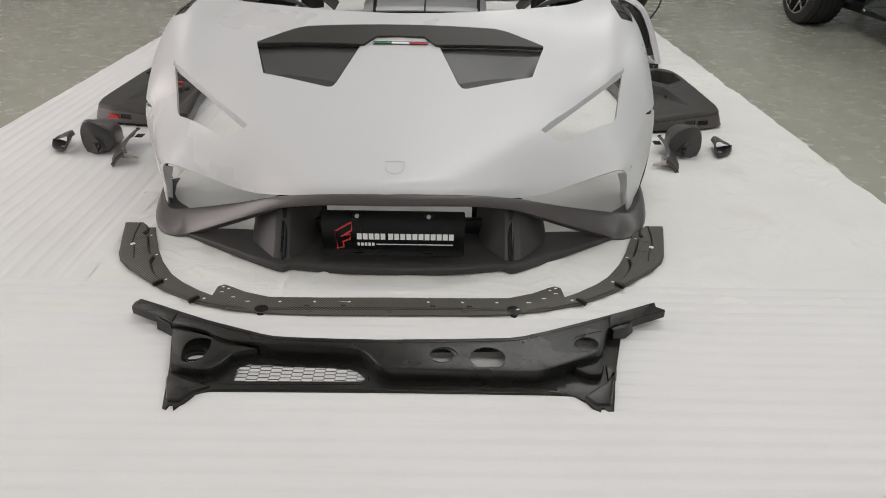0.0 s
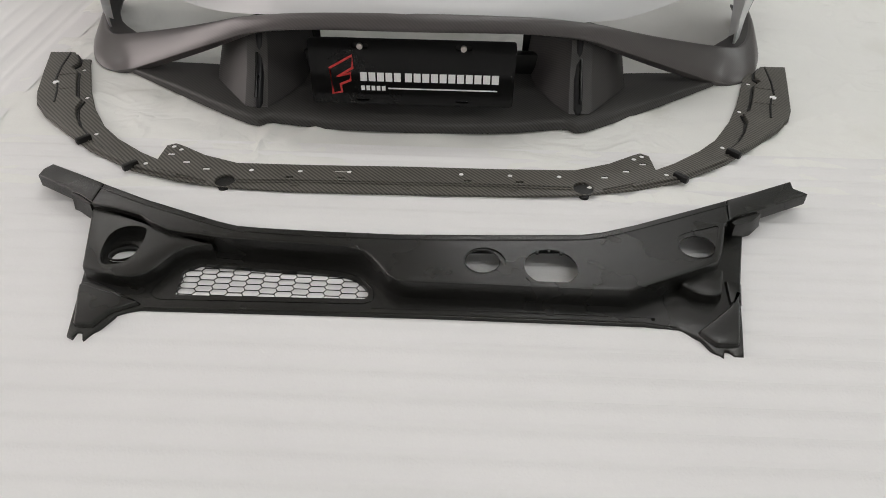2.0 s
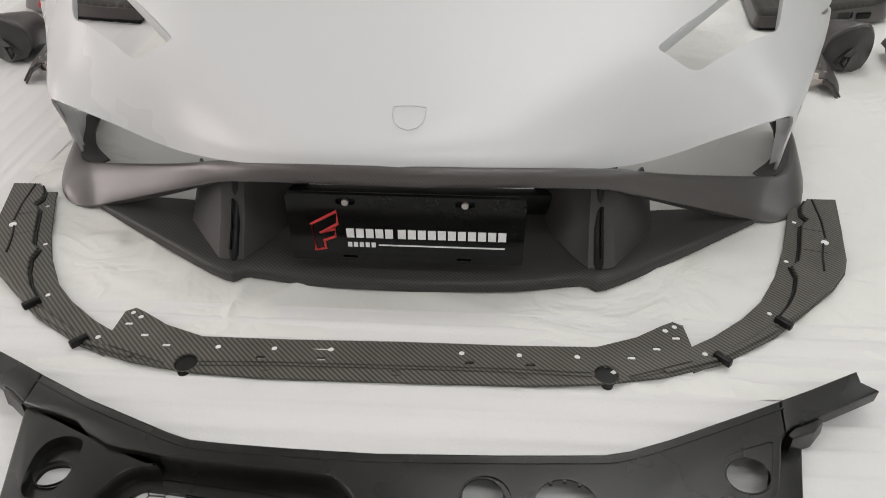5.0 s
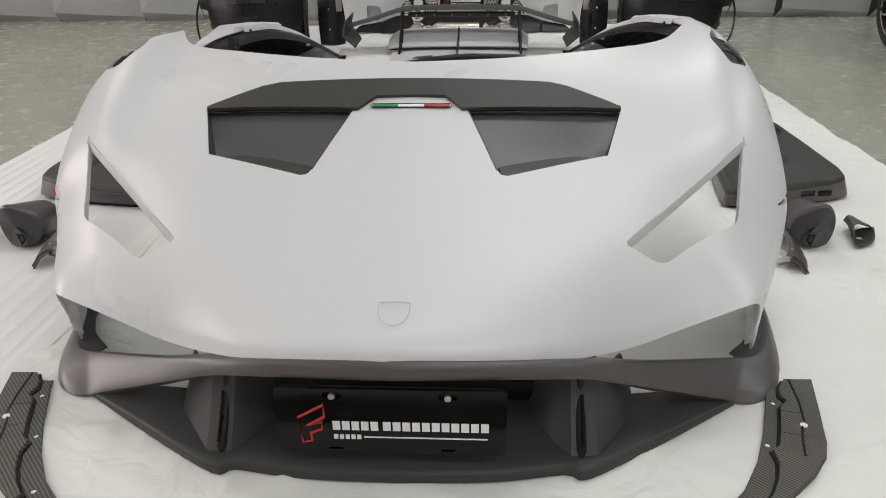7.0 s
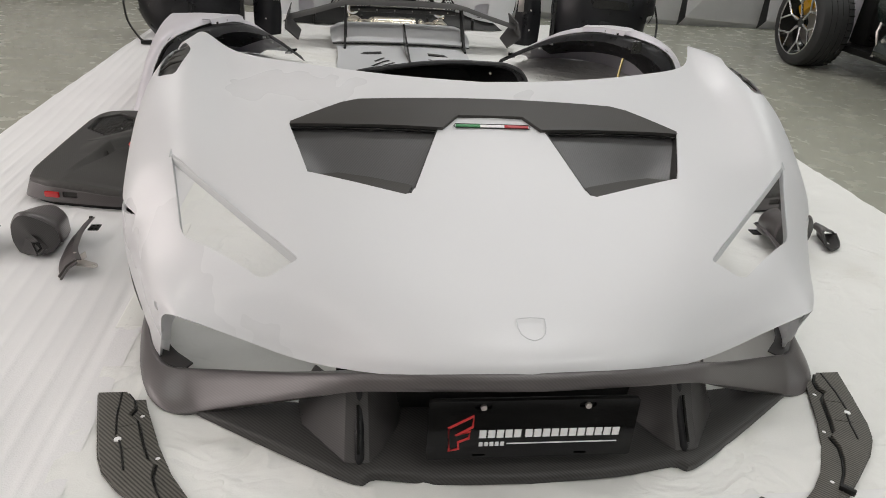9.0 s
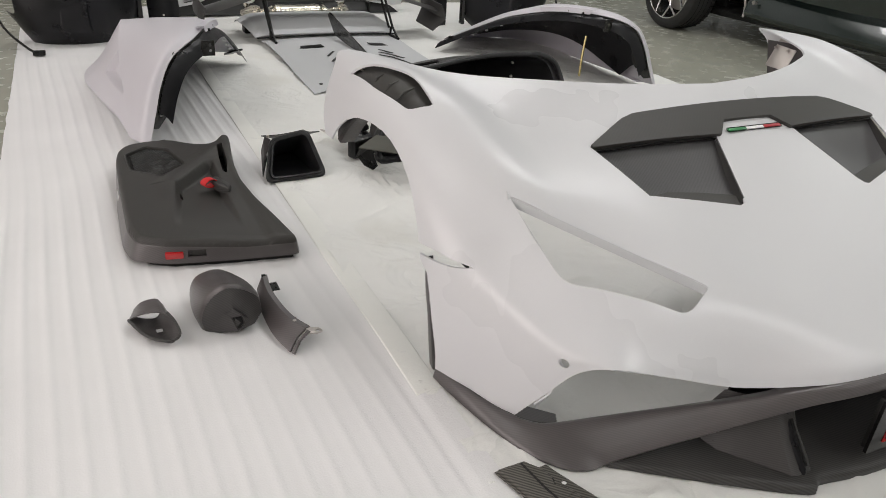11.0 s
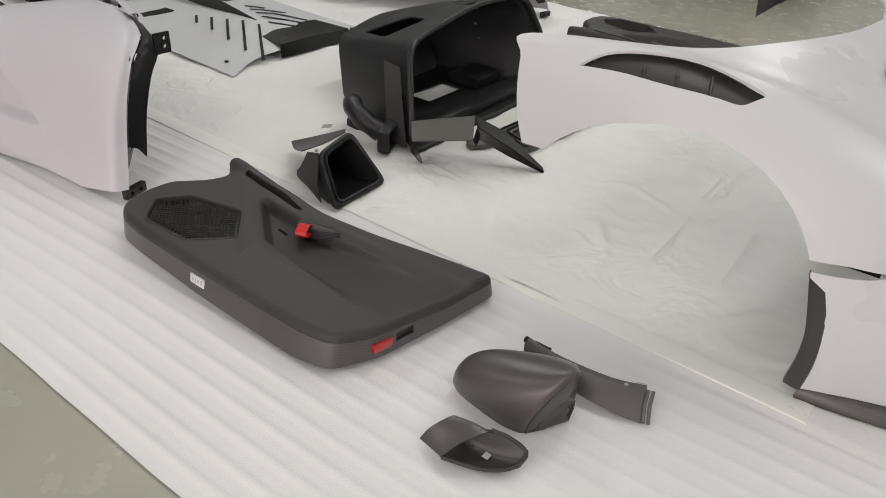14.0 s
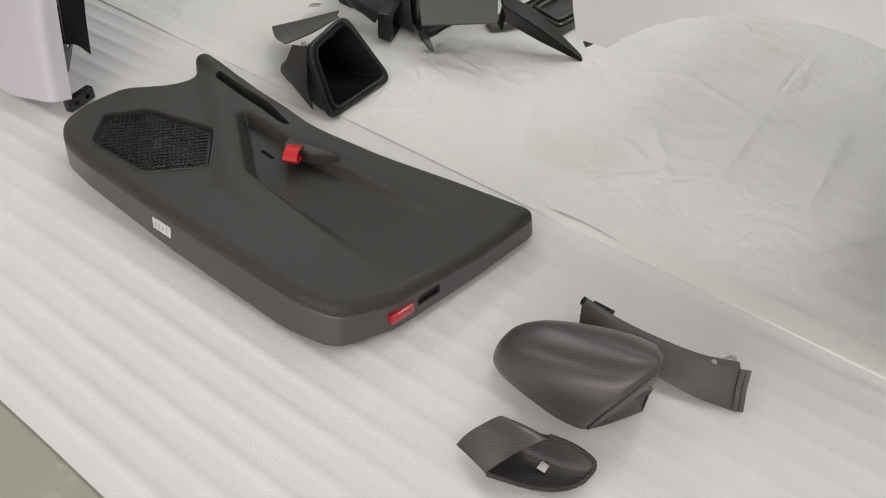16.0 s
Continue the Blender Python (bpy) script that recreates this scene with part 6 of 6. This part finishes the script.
    part("top_flange", moved(thick(strips(edge), .004), to), M_LILAC, root)
    for x, y, z in ((-1.10, 5.76, .458), (-1.068, 5.86, .456), (-1.045, 5.95, .444)):
        part("bolt", moved(disc((x + .004, y, z - .01), .006, .01, "x", 8), to), M_SATIN, root)
    tail = carve(rbox(-.80, 6.80, .10, .05, .16, .012, .003, Matrix.Rotation(.33, 4, "Z") @ Matrix.Rotation(-.35, 4, "X")), disc((-.80, 6.83, .09), .010, .2, "z", 8))
    part("tail_bracket", moved(tail, to), M_SATIN, root)
    for k in range(3):
        t = .35 + .2 * k
        part("clip", moved(rbox(-.98 + .16 * t, 6.15 + .6 * t, .36 - .26 * t, .02, .012, .012, .002), to), M_PRINTW, root)
    strut = tube([(-1.17, 5.78, .30), (-1.14, 5.76, .16), (-1.13, 5.75, .05)], .008, 6)
    if s > 0:
        part("strut", moved(strut, to), M_ZINC, root, "zinc yellow strut")
    return root


rear_fender(-1, 0, 0, "pale lilac-white rear fender with black arch liner")
rear_fender(1, -0.015, 0.16, "pale lilac-white rear fender with a yellow strut inside", 0.12)


# ---------------------------------------------------------------- black wheel arch tubs at the back
def arch_tub(s, dx, dy):
    to = Matrix.Translation((dx, dy, 0)) @ Matrix.Diagonal((-s, 1, 1, 1))
    root = thing("wheel_arch_tub", (s * 1.65 + dx, 7.7 + dy, 0), "large glossy black wheel arch tub standing on the sheet", "car part", "wheel arch tubs")
    rows = []
    for z, wx, wy in ((.012, .30, .20), (.10, .40, .27), (.22, .44, .30), (.36, .45, .31), (.46, .44, .30), (.53, .42, .28)):
        row = []
        for q in (172, 150, 122, 90, 58, 30, 8):
            # the outer side narrows towards the foot and has a lower shoulder
            a, outer = math.radians(q), ramp(90, 165, q)
            w = wx + ((.25 + .20 * min(1, z / .38)) - wx) * outer
            row.append((-1.68 + w * math.cos(a), 7.80 - wy * math.sin(a) + .10 * (z - .2), z - .075 * outer ** 2 * z / .53))
        rows.append(row)
    tub = carve(thick(sheet(rows, 5, 4), .005), prism(rounded([(-2.08, .20), (-2.0, .20), (-2.0, .33), (-2.08, .33)], .02, 3), 7.4, 8.0, "y"))
    part("tub", moved(tub, to), M_LINER, root, "", 45)
    part("top_rim", moved(tube([(x, y, z + .002) for x, y, z in [tuple(p) for p in catmull(rows[-1], 4)]], .008, 6), to), M_LINER, root)
    part("side_flange", moved(rbox(-1.245, 7.72, .28, .03, .05, .46, .006), to), M_SATIN, root)
    part("bulge", moved(slab(rounded([(-1.75, 7.50), (-1.58, 7.49), (-1.55, 7.55), (-1.76, 7.56)], .02, 3), .10, .30, .03), to), M_LINER, root)
    part("strap", moved(tube([tuple(p) for p in catmull([(-2.10, 7.72, .40), (-2.12, 7.66, .28), (-2.07, 7.52, .14), (-1.96, 7.36, .05), (-1.90, 7.30, .02)], 4)], .008, 6), to), M_PLASTIC, root, "thin black strap")
    part("strap_foot", moved(rbox(-1.89, 7.30, .024, .07, .05, .024, .004), to), M_PLASTIC, root)
    for x, z in ((-1.95, .36), (-1.40, .40), (-1.42, .15), (-1.9, .14)):
        part("bolt", moved(disc((x, 7.52 + abs(x + 1.68) * .35, z), .007, .02, "y", 8), to), M_SATIN, root)
    pad = [[(-1.80, 7.49, .38), (-1.66, 7.478, .39), (-1.50, 7.50, .39)], [(-1.78, 7.495, .44), (-1.66, 7.485, .455), (-1.50, 7.505, .45)]]
    part("mesh_pad", moved(thick(sheet(pad, 4, 3), .004), to), M_SATIN, root)
    ex = thing("inner_arch_shield", (s * 1.05 + dx, 7.95 + dy, 0), "black plastic arch shield with torn silver foil", "car part", "arch shields")
    sh = [[(-1.17, 7.88, .012), (-1.05, 7.84, .012), (-.97, 7.90, .012)], [(-1.18, 7.90, .22), (-1.05, 7.86, .23), (-.965, 7.93, .22)], [(-1.17, 7.94, .42), (-1.06, 7.90, .45), (-1.0, 7.95, .42)], [(-1.16, 7.99, .52), (-1.07, 7.96, .55), (-1.04, 7.99, .53)]]
    part("shield", moved(thick(sheet(sh, 4, 4), .005), to), M_LINER, ex)
    part("foil", moved(rbox(-1.0, 7.885, .36, .05, .006, .16, .002, Matrix.Rotation(.5, 4, "Z")), to), M_ALU, ex, "crumpled silver foil")
    for z in (.30, .14):
        part("bolt", moved(disc((-1.08, 7.85, z), .007, .02, "y", 8), to), M_ALU, ex)


arch_tub(-1, 0, 0)
arch_tub(1, 0.03, 0)


# ---------------------------------------------------------------- rear bumper and exhaust
def rear_bumper():
    root = thing("rear_bumper", (0, 8.65, 0), "white rear bumper with black honeycomb grilles", "car bumper")
    for s in (1, -1):
        to = Matrix.Diagonal((s, 1, 1, 1))
        side = [
            [(.62, 8.60, .13), (.78, 8.52, .10), (.95, 8.50, .08), (1.08, 8.60, .07)],
            [(.55, 8.60, .24), (.74, 8.50, .23), (.96, 8.47, .22), (1.12, 8.60, .20)],
            [(.42, 8.62, .38), (.66, 8.52, .38), (.95, 8.47, .38), (1.13, 8.60, .36)],
            [(.36, 8.64, .50), (.60, 8.56, .52), (.94, 8.50, .53), (1.12, 8.62, .52)],
        ]
        win = prism(rounded([(.72, .13), (.86, .11), (.86, .26), (.74, .24)], .02, 3), 8.3, 8.7, "y")
        part("corner", moved(carve(thick(sheet(side, 4, 4), .006), win), to), M_WHITE, root, "white painted corner")
        part("corner_pocket", moved(rbox(.79, 8.57, .18, .16, .02, .17, .004), to), M_LILAC, root)
        bars = []
        for r in range(10):
            for c in range(14):
                x0, z0 = .235 + c * .026 + (.013 if r % 2 else 0), .145 + r * .021
                if x0 > .56 - (z0 - .2) * .9 or math.hypot(x0 - .40, z0 - .26) < .075:
                    continue
                bars.append(tube([(x0 + .014 * math.cos(a * math.pi / 3), 8.60, z0 + .011 * math.sin(a * math.pi / 3)) for a in range(6)], .0028, 4, True))
        part("honeycomb_grille", moved(joined(*bars), to), M_PRINTW, root, "pale honeycomb grille")
        part("grille_back", moved(rbox(.40, 8.64, .25, .36, .01, .24, .003), to), M_PLASTIC, root)
        part("tailpipe_ring", moved(tube([(.40 + .055 * math.cos(a * .2618), 8.585, .26 + .055 * math.sin(a * .2618)) for a in range(24)], .013, 8, True), to), M_PLASTIC, root, "black tailpipe surround")
        part("tailpipe_hole", moved(disc((.40, 8.60, .26), .045, .02, "y", 24), to), M_PRINTW, root)
        part("diffuser_fin", moved(rbox(.72, 8.55, .06, .02, .22, .09, .006), to), M_PLASTIC, root)
        part("diffuser_fin", moved(rbox(.30, 8.55, .06, .02, .22, .09, .006), to), M_PLASTIC, root)
    diff = [[(-1.0, 8.46, .02), (0, 8.42, .02), (1.0, 8.46, .02)], [(-.9, 8.52, .085), (0, 8.5, .09), (.9, 8.52, .085)], [(-.7, 8.60, .14), (0, 8.60, .145), (.7, 8.60, .14)]]
    part("diffuser", thick(sheet(diff, 5, 3), .006), M_PLASTIC, root, "black diffuser")
    part("top_beam", rbox(0, 8.68, .48, .84, .06, .10, .015), M_PLASTIC, root)
    return root


rear_bumper()
show_plate((.0, 8.59, .215), "show_plate", 0.0, (.40, .135))


def exhaust():
    root = thing("exhaust_silencer", (0, 8.15, 0), "polished steel sports exhaust with crossed pipes", "car part")
    part("canister", moved(disc((0, 0, 0), .07, .36, "x", 24), Matrix.Translation((-.02, 8.16, .09)) @ Matrix.Diagonal((1, 1, .85, 1))), M_STEEL, root, "wrapped bright silencer body")
    for k in range(4):
        part("band", tube([(-.17 + .1 * k, 8.16 + .071 * math.cos(a * .3142), .09 + .061 * math.sin(a * .3142)) for a in range(20)], .004, 5, True), M_STEEL, root)
    for s in (1, -1):
        for k in range(3):
            pts = catmull([(s * .20, 8.12 + .04 * k, .06 + .03 * k), (s * .28, 8.10 + .05 * k, .11 - .02 * k), (s * .36, 8.14, .07 + .03 * k), (s * .44, 8.20 + .03 * k, .055 + .01 * k)], 4)
            part("pipe", tube([tuple(p) for p in pts], .024, 10), M_STEEL, root)
        part("tip", tube([(s * .38 + .048 * math.cos(a * .2618), 8.26, .20 + .048 * math.sin(a * .2618)) for a in range(24)], .010, 8, True), M_PRINTW, root, "bright round tip")
        part("tip_pipe", tube([(s * .38, 8.27, .20), (s * .40, 8.30, .14), (s * .40, 8.24, .06)], [.045, .04, .03], 14), M_STEEL, root)
    return root


exhaust()


# ---------------------------------------------------------------- stripped car beside the sheets
def wheel(root_name, at, label):
    """A wheel that faces -x."""
    cx, cy, cz = at
    root = thing(root_name, (cx, cy, 0), label, "car wheel")
    prof = [(-.145, .262), (-.150, .285), (-.148, .315), (-.130, .340), (-.105, .3495), (.105, .3495), (.13, .340), (.148, .315), (.150, .285), (.145, .262)]
    n = 56
    bm = bmesh.new()
    rings = [[bm.verts.new((cx + px, cy + pr * math.cos(a), cz + pr * math.sin(a))) for px, pr in prof] for a in [k * 2 * math.pi / n for k in range(n)]]
    for i in range(n):
        a, b = rings[i], rings[(i + 1) % n]
        for k in range(len(prof)):
            bm.faces.new((a[k], a[(k + 1) % len(prof)], b[(k + 1) % len(prof)], b[k]))
    bmesh.ops.recalc_face_normals(bm, faces=bm.faces)
    tyre = part("tyre", bm, M_TYRE, root, "wide black tyre")
    for gx in (-.07, -.022, .026, .074):
        part("tread_groove", tube([(cx + gx, cy + .3475 * math.cos(a * .1122), cz + .3475 * math.sin(a * .1122)) for a in range(56)], .0045, 4, True), M_GLOSS, tyre)
    for k in range(40):
        a = k * 2 * math.pi / 40
        if math.sin(a) < -.97:
            continue
        part("sipe", moved(rbox(0, 0, 0, .05, .006, .006, 0), Matrix.Translation((cx + .105, cy + .347 * math.cos(a), cz + .347 * math.sin(a))) @ Matrix.Rotation(a, 4, "X")), M_GLOSS, tyre)
    barrel = thick(strips([[(cx - .14 + .27 * j, cy + (.262 - .02 * j) * math.cos(a * .1571), cz + (.262 - .02 * j) * math.sin(a * .1571)) for j in (0, 1)] for a in range(41)]), .006)
    rim = part("rim", barrel, M_RIM, root, "black alloy rim")
    part("rim_edge", tube([(cx - .142, cy + .258 * math.cos(a * .1122), cz + .258 * math.sin(a * .1122)) for a in range(56)], .006, 6, True), M_RIMCUT, rim)
    part("hub", disc((cx - .09, cy, cz), .045, .04, "x", 20), M_RIM, rim)
    for k in range(6):
        a = k * math.pi / 3 + .3
        p0 = Vector((cx - .105, cy + .04 * math.cos(a), cz + .04 * math.sin(a)))
        p1 = Vector((cx - .118, cy + .15 * math.cos(a), cz + .15 * math.sin(a)))
        part("spoke", tube([tuple(p0), tuple(p1)], [.014, .010], 6), M_RIMCUT, rim, "machined spoke")
        for da in (-.32, .32):
            p2 = (cx - .135, cy + .256 * math.cos(a + da), cz + .256 * math.sin(a + da))
            part("spoke", tube([tuple(p1), p2], [.010, .008], 6), M_RIMCUT, rim)
    part("brake_disc", disc((cx + .02, cy, cz), .19, .03, "x", 36), M_ALU, root, "grey brake disc")
    part("brake_caliper", moved(rbox(0, 0, 0, .07, .09, .2, .02), Matrix.Translation((cx - .02, cy - .02, cz)) @ Matrix.Rotation(.9, 4, "X") @ Matrix.Translation((0, .17, 0))), M_YELLOW, root, "yellow brake caliper")
    return root


wheel("car_wheel", (3.47, 7.55, .350), "wide tyre on a black split-spoke alloy wheel")


def stripped_car():
    root = thing("stripped_car", (4.4, 6.6, 0), "dark green sports car stripped of its outer panels", "car")
    sill = [[(3.62, 4.9, .20), (3.60, 6.0, .20), (3.62, 6.82, .21)], [(3.55, 4.9, .26), (3.53, 6.0, .26), (3.55, 6.82, .27)], [(3.66, 4.9, .42), (3.62, 6.0, .42), (3.64, 6.82, .44)]]
    part("sill", thick(sheet(sill, 5, 4), .01), M_BODY, root)
    part("floor_pan", rbox(4.45, 6.3, .20, 1.65, 3.4, .05, .01), M_PLASTIC, root)
    part("door", thick(sheet([[(3.60, 5.2, .44), (3.56, 6.0, .44), (3.60, 6.9, .46)], [(3.55, 5.2, .62), (3.52, 6.0, .64), (3.55, 6.9, .64)], [(3.66, 5.25, .92), (3.63, 6.0, .95), (3.68, 6.9, .98)]], 5, 5), .02), M_BODY, root)
    part("body_core", rbox(4.6, 6.6, .55, 1.6, 3.6, .5, .08), M_PLASTIC, root)
    part("cabin", rbox(4.6, 6.3, .98, 1.3, 1.9, .4, .15), M_GLOSS, root)
    part("rear_post", rbox(3.72, 7.42, .40, .05, .06, .50, .006, Matrix.Rotation(.1, 4, "X")), M_LILAC, root, "pale structural post")
    part("rear_duct", carve(rbox(3.92, 7.38, .42, .30, .25, .42, .03), rbox(3.92, 7.24, .34, .22, .2, .16, .02)), M_PLASTIC, root, "black moulded duct")
    part("heat_shield", rbox(4.18, 7.36, .42, .10, .02, .36, .004, Matrix.Rotation(.3, 4, "Z")), M_ALU, root, "bare metal shield")
    part("rear_bar", rbox(4.4, 7.30, .24, .9, .04, .05, .008), M_ALU, root)
    part("edge_strip", tube([(3.56, 6.84, .22), (3.585, 6.85, .30), (3.56, 6.86, .40), (3.60, 6.88, .52), (3.585, 6.89, .60), (3.66, 6.92, .66), (3.66, 6.95, .95)], .013, 6), M_ALU, root, "bare metal flange")
    part("jack_point", disc((3.535, 6.72, .36), .018, .03, "x", 12), M_ALU, root)
    part("rear_panel", rbox(4.75, 7.32, .45, .9, .05, .40, .03), M_BODY, root)
    part("subframe", joined(tube([(3.75, 7.45, .22), (4.0, 7.3, .16), (4.6, 7.25, .18), (5.2, 7.3, .2)], .022, 8), tube([(3.8, 7.35, .30), (4.1, 7.25, .22)], .016, 8)), M_ALU, root)
    part("brake_disc", disc((3.66, 4.72, .40), .19, .034, "x", 40), M_ALU, root, "drilled grey brake disc")
    part("brake_bell", disc((3.635, 4.72, .40), .10, .03, "x", 30), M_SATIN, root)
    for k in range(14):
        a = k * .4488
        part("disc_bolt", disc((3.635, 4.72 + .115 * math.cos(a), .40 + .115 * math.sin(a)), .008, .02, "x", 8), M_STEEL, root)
    part("brake_caliper", rbox(3.64, 4.93, .42, .10, .12, .30, .03, Matrix.Rotation(.15, 4, "X")), M_YELLOW, root, "yellow six-pot brake caliper")
    part("support_stand", joined(rbox(3.9, 4.8, .10, .25, .25, .18, .02), disc((3.9, 4.8, .22), .04, .10, "z", 12)), M_PLASTIC, root)
    part("support_stand", joined(rbox(5.0, 5.6, .09, .25, .25, .17, .02)), M_PLASTIC, root)
    return root


stripped_car()
